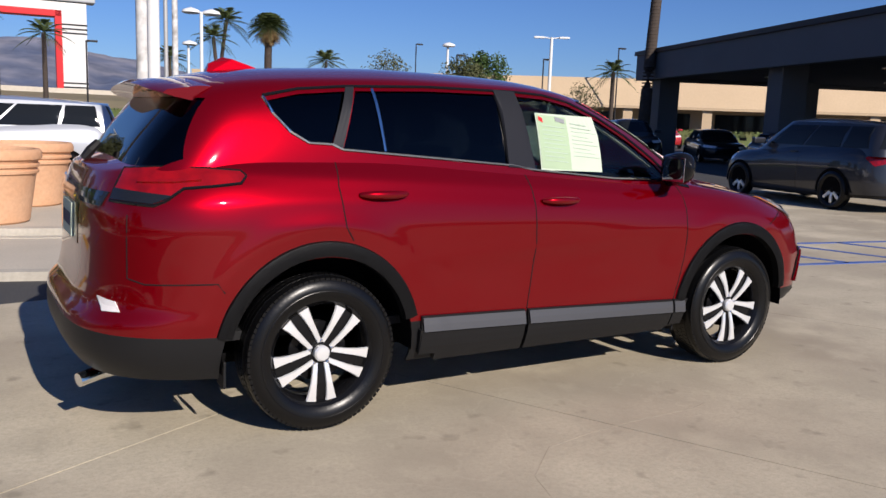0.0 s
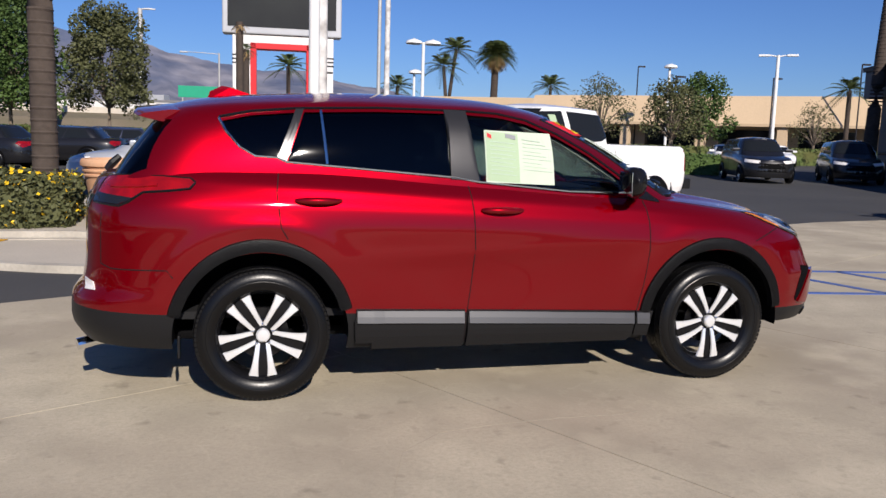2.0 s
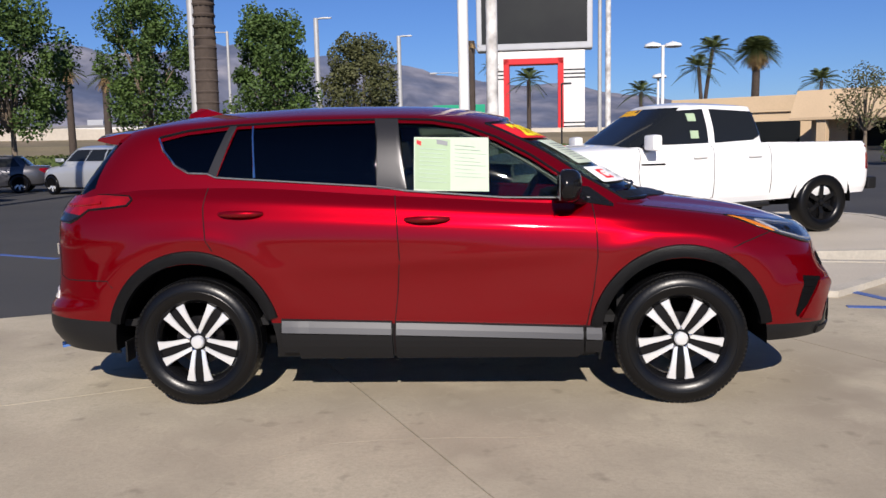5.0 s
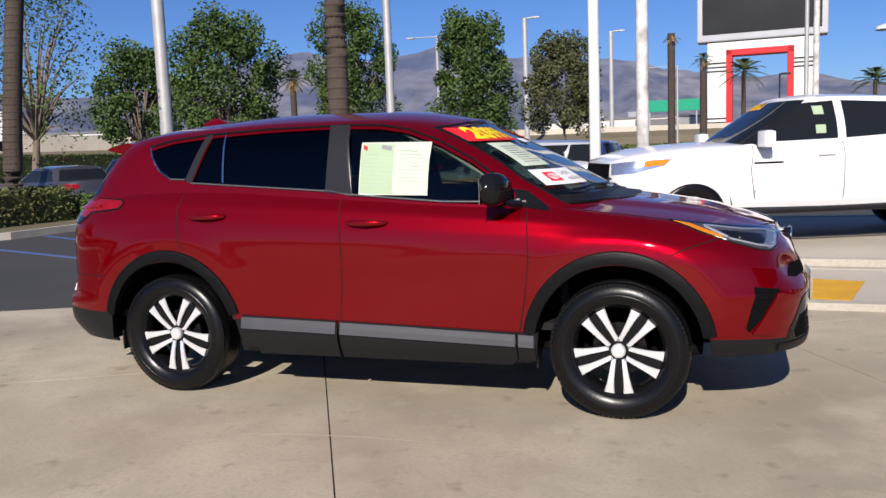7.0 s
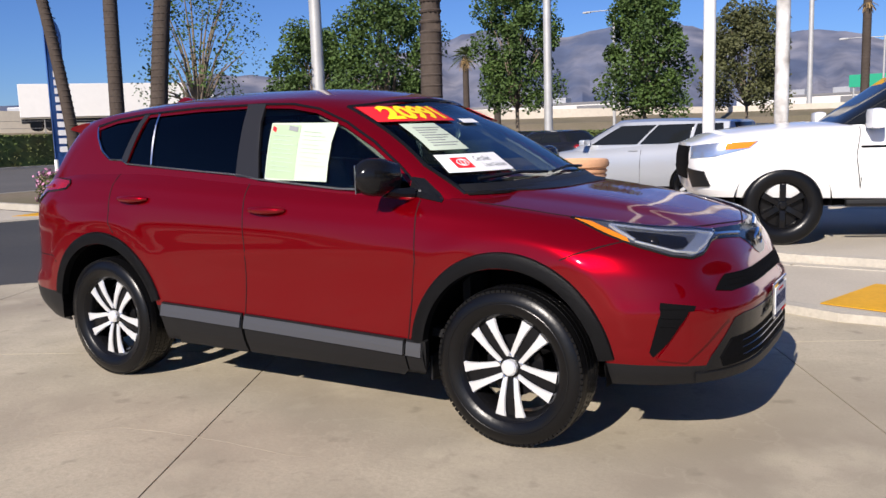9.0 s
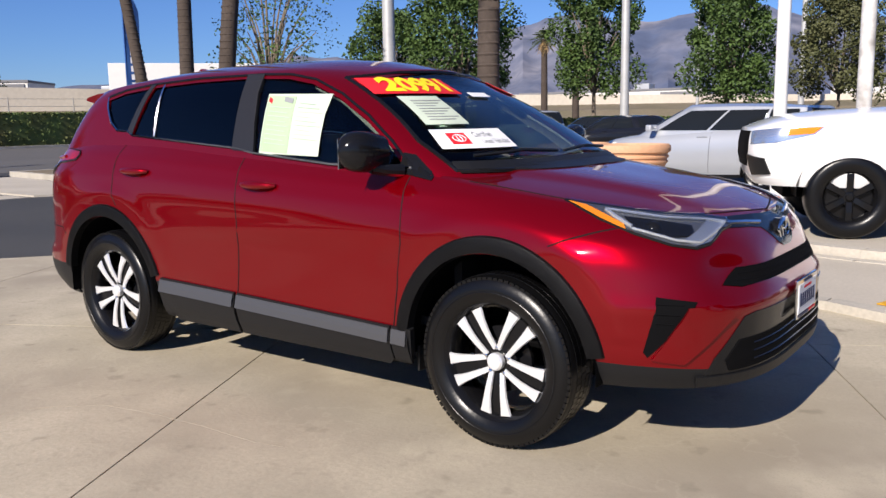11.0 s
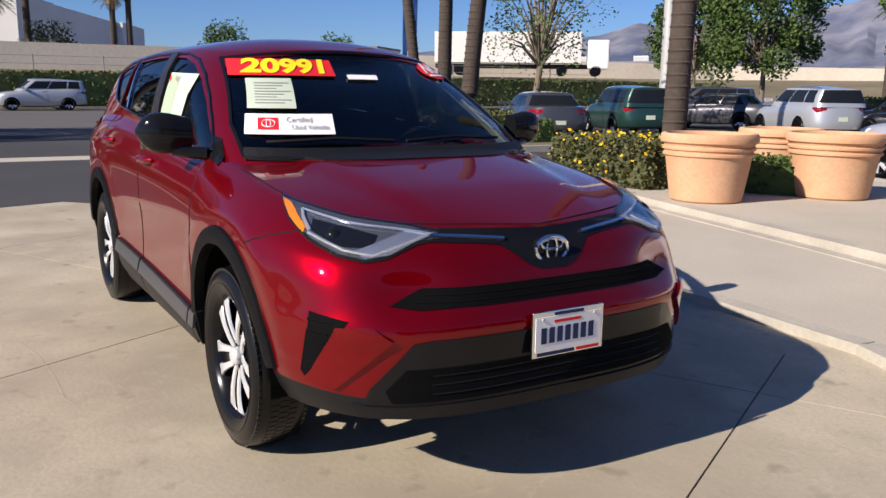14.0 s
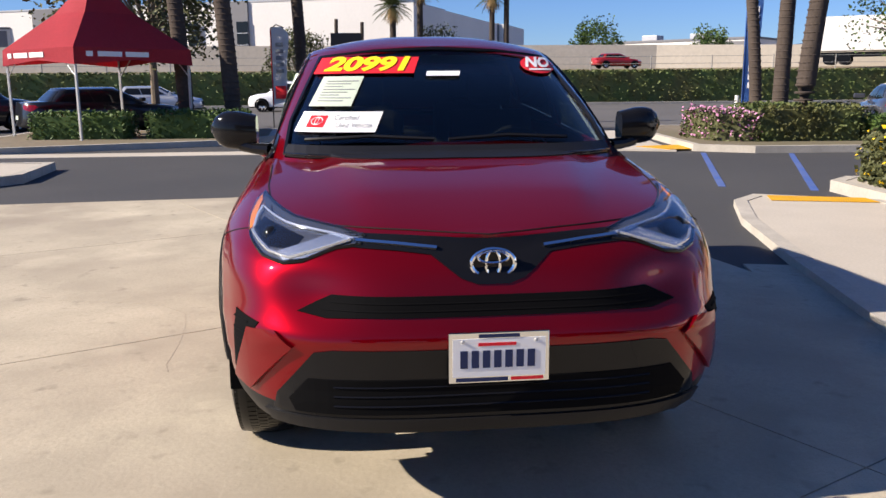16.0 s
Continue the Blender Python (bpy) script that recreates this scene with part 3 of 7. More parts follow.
def thick_skin(bm, depth):
    """Gives a skin an inner face."""
    bm.normal_update()
    bmesh.ops.solidify(bm, geom=bm.faces[:], thickness=depth)
    bmesh.ops.recalc_face_normals(bm, faces=bm.faces[:])
    return bm


def round_path(pts, k=4):
    """Smooths a closed outline of 3D points by corner cutting."""
    pts = [Vector(p) for p in pts]
    for _ in range(k):
        out = []
        for a, b in zip(pts, pts[1:] + pts[:1]):
            out += [a.lerp(b, 0.2), a.lerp(b, 0.8)]
        pts = out
    return pts


def wheel(parent, x, y, r, rim_r, width, tone, dark, side, turn=0.0, double=True, spokes=5, fine=True, centre=None):
    """A tyre on a spoked rim; side: -1 for the face towards -y."""
    hub = empty("wheel", pose(x, y, r if centre is None else centre), "", "")
    hub.parent = parent
    h = width / 2
    s = side
    prof = [(rim_r - 0.004, -h * 0.72), (rim_r + 0.012, -h * 0.86), (rim_r + 0.05, -h), (r - 0.05, -h * 0.98), (r - 0.022, -h * 0.9), (r - 0.006, -h * 0.74), (r, -h * 0.45), (r, 0), (r, h * 0.45), (r - 0.006, h * 0.74), (r - 0.022, h * 0.9), (r - 0.05, h * 0.98), (rim_r + 0.05, h), (rim_r + 0.012, h * 0.86), (rim_r - 0.004, h * 0.72)]
    seg = 72 if fine else 28
    ty = part("tyre", lathe(prof, seg, "y", closed=True), M_RUBBER, hub, smooth=True)
    if fine:
        bm = bmesh.new()
        nb = 84
        for i in range(nb):
            for row, (w0, w1) in enumerate(((-0.86, -0.5), (-0.46, -0.18), (-0.14, 0.14), (0.18, 0.46), (0.5, 0.86))):
                a0 = 2 * math.pi * (i + 0.5 * (row % 2)) / nb
                a1 = a0 + 2 * math.pi / nb * 0.8
                q = []
                for rr in (r - 0.012 - (0.016 if abs(w0 + w1) > 1 else 0), r + 0.0018 - (0.008 if abs(w0 + w1) > 1 else 0)):
                    q += [bm.verts.new((rr * math.cos(a), ww * h, rr * math.sin(a))) for a in (a0, a1) for ww in (w0, w1)]
                for f in ((4, 5, 7, 6), (0, 1, 5, 4), (2, 6, 7, 3), (0, 4, 6, 2), (1, 3, 7, 5)):
                    bm.faces.new([q[z] for z in f])
        part("tread", bm, M_RUBBER, ty)
        ring = lathe([(rim_r + 0.052, s * (h + 0.0005)), (rim_r + 0.054, s * (h + 0.002)), (rim_r + 0.057, s * (h + 0.0005)), (rim_r + 0.054, s * (h - 0.004))], 64, "y", closed=True)
        part("sidewall_rib", ring, M_RUBBER, ty)
    barrel = lathe([(rim_r, -h * 0.75 * s), (rim_r - 0.018, -h * 0.4 * s), (rim_r - 0.022, h * 0.3 * s), (rim_r - 0.012, h * 0.66 * s), (rim_r + 0.008, h * 0.84 * s), (rim_r + 0.004, h * 0.72 * s)], seg, "y", closed=True)
    part("rim", barrel, dark, hub, smooth=True)
    # plain wheels widen the disc into an added dark backing behind the spokes
    disc = rim_r * (0.58 if fine else 0.93)
    part("brake_disc", lathe([(0.02, s * 0.0), (disc, s * 0.0), (disc, s * 0.02), (0.02, s * 0.02)], 32, "y"), M_BLACKGLOSS if fine else M_DARKRIM, hub)
    face = h * 0.70
    back = lathe([(0.03, s * (face - 0.05)), (rim_r * 0.36, s * (face - 0.045)), (rim_r * 0.36, s * (face - 0.03)), (0.03, s * (face - 0.02))], 24, "y")
    part("hub_plate", back, dark, hub, smooth=True)

    def arm(a0, a1, w0, w1, r0, r1, y0, y1, dep):
        bm = bmesh.new()
        rows = []
        for t in (0, 0.3, 0.55, 0.75, 0.88, 1.0):
            pa, pb = Vector((math.cos(a0) * r0, 0, math.sin(a0) * r0)), Vector((math.cos(a1) * r1, 0, math.sin(a1) * r1))
            ww = w0 + (w1 - w0) * (0.45 * t + 0.55 * t ** 4)
            yy = y0 + (y1 - y0) * t + 0.008 * math.sin(math.pi * t)
            c = pa.lerp(pb, t)
            n = Vector((-(pb - pa).z, 0, (pb - pa).x)).normalized()
            rows.append([bm.verts.new(c + n * ww * q + Vector((0, s * (yy - e), 0))) for q, e in ((-1, 0.007), (-0.82, 0), (0.82, 0), (1, 0.007), (0.9, dep), (-0.9, dep))])
        for a, b in zip(rows, rows[1:]):
            for i in range(6):
                bm.faces.new((a[i], a[(i + 1) % 6], b[(i + 1) % 6], b[i]))
        bm.faces.new(rows[0])
        bm.faces.new(rows[-1][::-1])
        bmesh.ops.recalc_face_normals(bm, faces=bm.faces[:])
        return bm
    for i in range(spokes):
        a = radians(-90) + turn + 2 * math.pi * i / spokes
        if double:
            for q in (-1, 1):
                part("spoke", arm(a + q * 0.50, a + q * 0.218, 0.0115, 0.0275, 0.052, rim_r - 0.012, face - 0.012, face, 0.008 if fine else 0.03), tone, hub)
            part("spoke_web", arm(a, a, 0.022, 0.044, 0.04, rim_r - 0.014, face - 0.026, face - 0.016, 0.03), dark, hub)
        else:
            part("spoke", arm(a, a, 0.03, 0.035, 0.05, rim_r - 0.01, face - 0.012, face, 0.03), tone, hub)
    part("centre_cap", lathe([(0.036, s * (face - 0.03)), (0.037, s * (face + 0.002)), (0.03, s * (face + 0.01)), (0.001, s * (face + 0.012))], 20, "y"), tone if double else dark, hub, smooth=True)
    if fine:
        for i in range(5):
            a = radians(-54) + 2 * math.pi * i / 5
            part("wheel_nut", lathe([(0.009, s * (face - 0.03)), (0.009, s * (face - 0.012)), (0.004, s * (face - 0.009))], 8, "y", centre=(0.057 * math.cos(a), 0, 0.057 * math.sin(a))), M_CHROME, hub)
    return hub

# ---- the red car ----
CAR = empty("suv", pose(0, 0, 0.014), "glossy dark red compact SUV with black cladding and price stickers", "car")


def bell(d, w):
    return math.exp(-(d / w) ** 2)


def flare(x, z):
    """Fender swell, hollow doors, the shoulder crease, the low door crease and the lips over the arches."""
    f = 0.020 * (bell(x - 1.33, 0.42) + bell(x + 1.33, 0.45)) * bell(z - 0.68, 0.26)
    f -= 0.018 * bell(x + 0.05, 0.75) * bell(z - 0.62, 0.2)
    f += 0.009 * bell(z - (1.075 - 0.055 * x), 0.035) * (1 if x < 1.2 else bell(x - 1.2, 0.5))
    f += 0.006 * bell(z - (0.79 + 0.05 * x), 0.045) * bell(x, 0.85)
    for cx in (-1.33, 1.335):
        r = math.hypot(x - cx, z - 0.36)
        f += 0.008 * bell(r - 0.57, 0.04) * (1 if z > 0.5 else 0.3)
    return 1 + f


def press(x, y, z):
    """The nose panel stands proud between the scallops under the head lamps; the band below it juts out."""
    if x < 1.4:
        return 0.0
    d = -0.035 * bell(abs(y) - 0.56, 0.13) * bell(z - 0.745, 0.075)
    d += 0.016 * bell(z - 0.625, 0.04) + 0.010 * bell(z - 0.83, 0.05) * bell(y, 0.35)
    d -= 0.014 * bell(z - 0.47, 0.06) * bell(y, 0.6)
    return d * min(1, (x - 1.4) / 0.4)


shape = Shell(
    lr=0.85, lf=0.94, pr=4.0, pf=3.45, n=84,
    tail=curve((0.2, -2.2), (0.3, -2.29), (0.41, -2.345), (0.52, -2.34), (0.6, -2.285), (0.72, -2.265), (0.97, -2.255), (1.1, -2.22), (1.25, -2.12)),
    nose=curve((0.18, 2.2), (0.28, 2.265), (0.42, 2.29), (0.56, 2.285), (0.66, 2.27), (0.76, 2.235), (0.84, 2.19), (0.9, 2.14), (0.96, 2.08), (1.05, 1.95)),
    bottom=curve((-2.3, 0.30), (-1.7, 0.27), (-0.8, 0.25), (0.8, 0.25), (1.5, 0.28), (1.75, 0.315), (2.3, 0.325)),
    clad=curve((-2.3, 0.50), (-1.7, 0.47), (-0.84, 0.455), (0.8, 0.43), (1.5, 0.42), (1.9, 0.415), (2.3, 0.39)),
    top=curve((-2.26, 1.13), (-2.1, 1.175), (-1.7, 1.20), (-1.2, 1.205), (-0.2, 1.165), (0.8, 1.115), (1.1, 1.1), (1.35, 1.07), (1.65, 1.025), (1.88, 0.985), (2.1, 0.94), (2.26, 0.90)),
    width=curve((0, 0.84), (0.09, 0.875), (0.22, 0.897), (0.45, 0.905), (0.68, 0.905), (0.80, 0.893), (0.88, 0.866), (0.95, 0.825), (1.0, 0.785)),
    swell=flare, press=press,
    c0=1.0, c1=1.56, clr=0.6, clf=0.85, cpr=5.0, cpf=3.6,
    ctail=curve((1.0, -2.2), (1.15, -2.13), (1.33, -2.04), (1.5, -1.93), (1.56, -1.88)),
    cnose=curve((1.0, 1.42), (1.12, 1.24), (1.19, 1.13), (1.4, 0.78), (1.56, 0.44)),
    cwidth=curve((1.0, 0.825), (1.16, 0.80), (1.3, 0.765), (1.45, 0.712), (1.52, 0.672), (1.56, 0.635)),
    rail=curve((-1.95, 1.475), (-1.7, 1.52), (-1.3, 1.555), (-0.7, 1.575), (-0.1, 1.57), (0.2, 1.555), (0.5, 1.54)),
)
low_rings, n_low = shape.lower(n=126, low=5, high=44)
hood_crown = curve((-2.3, 0.02), (-2.0, 0.03), (0.9, 0.05), (1.2, 0.062), (1.7, 0.055), (2.05, 0.03), (2.25, 0.008))


def hood_relief(x, y):
    """Two creases that run in from the screen's corners, with a shallow hollow between them at the back."""
    if x < 0.9:
        return 0.0
    edge = 0.60 - 0.20 * (x - 0.9)
    u = min(1, max(0, (edge + 0.05 - abs(y)) / 0.10))
    fade = min(1, max(0, (2.1 - x) / 0.3))
    return (0.014 * u * u * (3 - 2 * u) - 0.006 * bell(y, 0.25)) * fade


whole = skin(low_rings, 34, hood_crown, relief=hood_relief)
cab_rings = shape.cabin()
roof_crown = curve((-1.95, 0.045), (-1.5, 0.075), (-0.5, 0.085), (0.1, 0.075), (0.45, 0.03))
cab = skin(cab_rings, 16, roof_crown)
on = Cast(whole, cab)
on_low = Cast(whole)
on_cab = Cast(cab)
whole.free()
SIDE = (0, 1, 0)
FRONT = (-1, 0, 0)
REAR = (1, 0, 0)


def xz(pts, y=-0.9):
    return [(x, y, z) for x, z in pts]


# painted lower body, with the arches cut out
body = part("body", thick_skin(skin(low_rings[n_low:], 34, hood_crown, skip=lambda x: -2.0 < x < 1.05, relief=hood_relief), 0.012), M_RED, CAR)
lower = part("lower_cladding", thick_skin(skin(low_rings[:n_low + 1], 2, hood_crown, cap=False), 0.012), M_CLAD, CAR, "matte black plastic lower bumpers and sills")
ARCH_R, ARCH_F, ARCH_Z, ARCH = -1.33, 1.337, 0.347, 0.458
for ob in (body, lower):
    cut(ob, *[rod(x, ARCH_Z, ARCH, s * 0.55, s * 1.2) for x in (ARCH_R, ARCH_F) for s in (-1, 1)])

rear_clad = lower.copy()
rear_clad.data = lower.data.copy()
scene.collection.objects.link(rear_clad)
rear_clad.name = "rear_lower_cladding"
for ob, s_ in ((lower, 1), (rear_clad, -1)):
    bm = bmesh.new()
    bm.from_mesh(ob.data)
    bmesh.ops.delete(bm, geom=[f for f in bm.faces if f.calc_center_median().x * s_ < 0], context="FACES")
    bm.to_mesh(ob.data)
    bm.free()

# the sills are pieces of their own
for ob in (lower, rear_clad):
    bm = bmesh.new()
    bm.from_mesh(ob.data)
    left = set(bm.faces)
    isles = []
    while left:
        stack = [left.pop()]
        isle = []
        while stack:
            f = stack.pop()
            isle.append(f.index)
            for e in f.edges:
                for g in e.link_faces:
                    if g in left:
                        left.discard(g)
                        stack.append(g)
        isles.append(isle)
    bm.free()
    isles.sort(key=lambda q: (-len(q), q[0]))
    for j, isle in enumerate(isles[::-1]):
        last = j == len(isles) - 1
        keep = set(isle)
        bm = bmesh.new()
        bm.from_mesh(ob.data)
        bmesh.ops.delete(bm, geom=[f for f in bm.faces if f.index not in keep], context="FACES")
        if last:
            bm.to_mesh(ob.data)
        else:
            me = ob.data.copy()
            bm.to_mesh(me)
            piece = new("sill_cladding", me)
            piece.parent = CAR
        bm.free()

# glass outlines on the side
QUARTER = [(-1.53, 1.475), (-1.38, 1.51), (-1.145, 1.532), (-1.25, 1.285), (-1.36, 1.29), (-1.44, 1.335), (-1.5, 1.41)]
REARWIN = [(-1.10, 1.535), (-0.7, 1.552), (-0.305, 1.555), (-0.285, 1.195), (-1.2, 1.262)]
FRONTWIN = [(-0.205, 1.552), (0.0, 1.542), (0.17, 1.51), (0.36, 1.437), (0.55, 1.335), (0.72, 1.22), (0.83, 1.12), (0.80, 1.108), (0.4, 1.125), (-0.15, 1.172)]


def window_shape(pts, grow):
    c = Vector((sum(p[0] for p in pts) / len(pts), sum(p[1] for p in pts) / len(pts)))
    out = []
    for x, z in pts:
        d = Vector((x, z)) - c
        out.append(tuple(c + d * (1 + grow / d.length)))
    return out


cabin = part("cabin_shell", thick_skin(cab, 0.02), M_RED, CAR)
WINDSCREEN = [(-0.575, 1.525), (-0.3, 1.553), (0, 1.56), (0.3, 1.553), (0.575, 1.525), (0.7, 1.225), (0.715, 1.1), (0, 1.1), (-0.715, 1.1), (-0.7, 1.225)]
REARGLASS = [(-0.64, 1.475), (0.64, 1.475), (0.755, 1.22), (0.70, 1.15), (-0.70, 1.15), (-0.755, 1.22)]
cut(cabin, *[slab_y(p, s * 0.3, s * 1.1) for p in (QUARTER, REARWIN, FRONTWIN) for s in (-1, 1)], slab_x(WINDSCREEN, 0.42, 1.6), slab_x(REARGLASS, -2.4, -1.6))
for side in (-1, 1):
    for name, pts, mat in (("quarter_glass", QUARTER, M_PRIVACY), ("rear_door_glass", REARWIN, M_PRIVACY), ("front_door_glass", FRONTWIN, M_GLASS)):
        bm = on_cab.patch(xz(window_shape(pts, 0.006)), SIDE, -0.006, 0.004, rows=6, step=0.05)
        if side == 1:
            bm = mirrored(bm)
        g = part(name, bm, mat, CAR, smooth=True)
        g.visible_shadow = False
    pillar = on_cab.patch(xz([(-0.32, 1.56), (-0.19, 1.556), (-0.135, 1.17), (-0.30, 1.18)]), SIDE, 0.008, 0.016, rows=12, step=0.02)
    part("pillar_trim", pillar if side == -1 else mirrored(pillar), M_PILLAR, CAR, "satin black pillar trim", True)
    pillar2 = on_cab.patch(xz([(-1.142, 1.54), (-1.10, 1.54), (-1.20, 1.257), (-1.248, 1.275)]), SIDE, 0.006, 0.014, rows=12, step=0.02)
    part("pillar_trim", pillar2 if side == -1 else mirrored(pillar2), M_PILLAR, CAR, "satin black pillar trim", True)
    bar = on_cab.bead(xz([(-1.01, 1.535), (-0.985, 1.25)]), SIDE, 0.007, 0.001)
    part("window_divider", bar if side == -1 else mirrored(bar), M_CHROME, CAR)
    line = xz([(0.86, 1.112), (0.4, 1.121), (-0.15, 1.168), (-0.285, 1.19), (-1.2, 1.256), (-1.25, 1.278), (-1.36, 1.283), (-1.44, 1.33), (-1.51, 1.41), (-1.545, 1.478)])
    belt = on_cab.bead(line, SIDE, 0.007, 0.002)
    part("belt_moulding", belt if side == -1 else mirrored(belt), M_CHROME, CAR, "bright chrome moulding under the windows")
    topline = xz([(-1.545, 1.482), (-1.38, 1.517), (-1.14, 1.54), (-0.7, 1.558), (-0.2, 1.558), (0.0, 1.549), (0.17, 1.518), (0.36, 1.445), (0.55, 1.343), (0.72, 1.228), (0.86, 1.115)])
    tl = on_cab.bead(topline, SIDE, 0.009, 0.0)
    part("window_frame", tl if side == -1 else mirrored(tl), M_BLACKGLOSS, CAR)
    corner = on.patch(xz([(0.80, 1.175), (0.86, 1.165), (0.985, 1.075), (0.985, 1.06), (0.80, 1.09)]), SIDE, 0.004, 0.02, rows=3)
    part("mirror_base", corner if side == -1 else mirrored(corner), M_BLACKGLOSS, CAR)

ws = part("windscreen", on_cab.patch([(1, y, z) for y, z in window_shape(WINDSCREEN, 0.006)], FRONT, -0.006, 0.004, rows=10, step=0.06), M_GLASS, CAR, smooth=True)
ws.visible_shadow = False
part("windscreen_border", on_cab.bead([(1, y, z) for y, z in WINDSCREEN], FRONT, 0.012, -0.004, closed=True), M_BLACKGLOSS, CAR)
rg = part("rear_glass", on_cab.patch([(-2, y, z) for y, z in window_shape(REARGLASS, 0.006)], REAR, -0.004, 0.004, rows=8, step=0.06), M_PRIVACY, CAR, smooth=True)
rg.visible_shadow = False
part("cowl", on.patch([(1.1, y, z) for y, z in ((-0.70, 1.135), (0.70, 1.135), (0.72, 1.095), (-0.72, 1.095))], FRONT, 0.005, 0.02, rows=4, step=0.05), M_CLAD, CAR)
for y0, y1 in ((-0.62, -0.08), (-0.02, 0.5)):
    part("wiper", on_cab.bead([(1.1, y0, 1.15), (1.1, (y0 + y1) / 2, 1.165), (1.1, y1, 1.152)], FRONT, 0.008, 0.012), M_CLAD, CAR)

# spoiler and roof fin
sp = bmesh.new()
rows = []
for k in range(15):
    y = -0.60 + 1.2 * k / 14
    e = 1 - (abs(y) / 0.60) ** 6
    c = 0.05 * (1 - (y / 0.6) ** 2)
    rows.append([sp.verts.new(p) for p in ((-1.62, y, 1.515 + c), (-1.8, y, 1.512 + c), (-1.93 - 0.05 * e, y, 1.49 + c), (-1.95 - 0.05 * e, y, 1.475 + c), (-1.9, y, 1.462 + c), (-1.78, y, 1.44 + c))])
for a, b in zip(rows, rows[1:]):
    for i in range(6):
        sp.faces.new((a[i], a[(i + 1) % 6], b[(i + 1) % 6], b[i]))
sp.faces.new(rows[0])
sp.faces.new(rows[-1][::-1])
bmesh.ops.recalc_face_normals(sp, faces=sp.faces[:])
part("spoiler", sp, M_RED, CAR, smooth=True)
fin = bmesh.new()
fr = [[fin.verts.new((x, w * q, z)) for q in (-1, 1)] for x, w, z in ((-1.32, 0.035, 1.615), (-1.62, 0.035, 1.585), (-1.60, 0.012, 1.64), (-1.53, 0.010, 1.675), (-1.48, 0.010, 1.668))]
for a, b in zip(fr, fr[1:] + fr[:1]):
    fin.faces.new((a[0], a[1], b[1], b[0]))
fin.faces.new([f[0] for f in fr])
fin.faces.new([f[1] for f in fr][::-1])
bmesh.ops.recalc_face_normals(fin, faces=fin.faces[:])
part("roof_fin", fin, M_RED, CAR, "red shark fin aerial")

# panel gaps
for side in (-1, 1):
    for pts in ([(-1.235, 1.262), (-1.255, 1.1), (-1.235, 0.92), (-1.20, 0.86)],
                [(-0.205, 1.18), (-0.185, 1.0), (-0.175, 0.8), (-0.19, 0.6), (-0.215, 0.40), (-0.215, 0.27)],
                [(0.87, 1.075), (0.885, 0.95), (0.89, 0.8), (0.865, 0.6), (0.83, 0.42)],
                [(1.87, 0.92), (1.76, 0.895), (1.66, 0.865), (1.60, 0.84)]):
        bm = on_low.bead(xz(pts), SIDE, 0.0035, -0.0005)
        part("panel_gap", bm if side == -1 else mirrored(bm), M_SEAM, CAR)
    bm = on_low.bead([(-2.19, -0.85, 0.98), (-2.19, -0.85, 0.72), (-2.1, -0.85, 0.70), (-1.80, -0.9, 0.70), (-1.77, -0.9, 0.66)], (0.6, 1, 0), 0.0035, -0.0005)
    part("panel_gap", bm if side == -1 else mirrored(bm), M_SEAM, CAR)

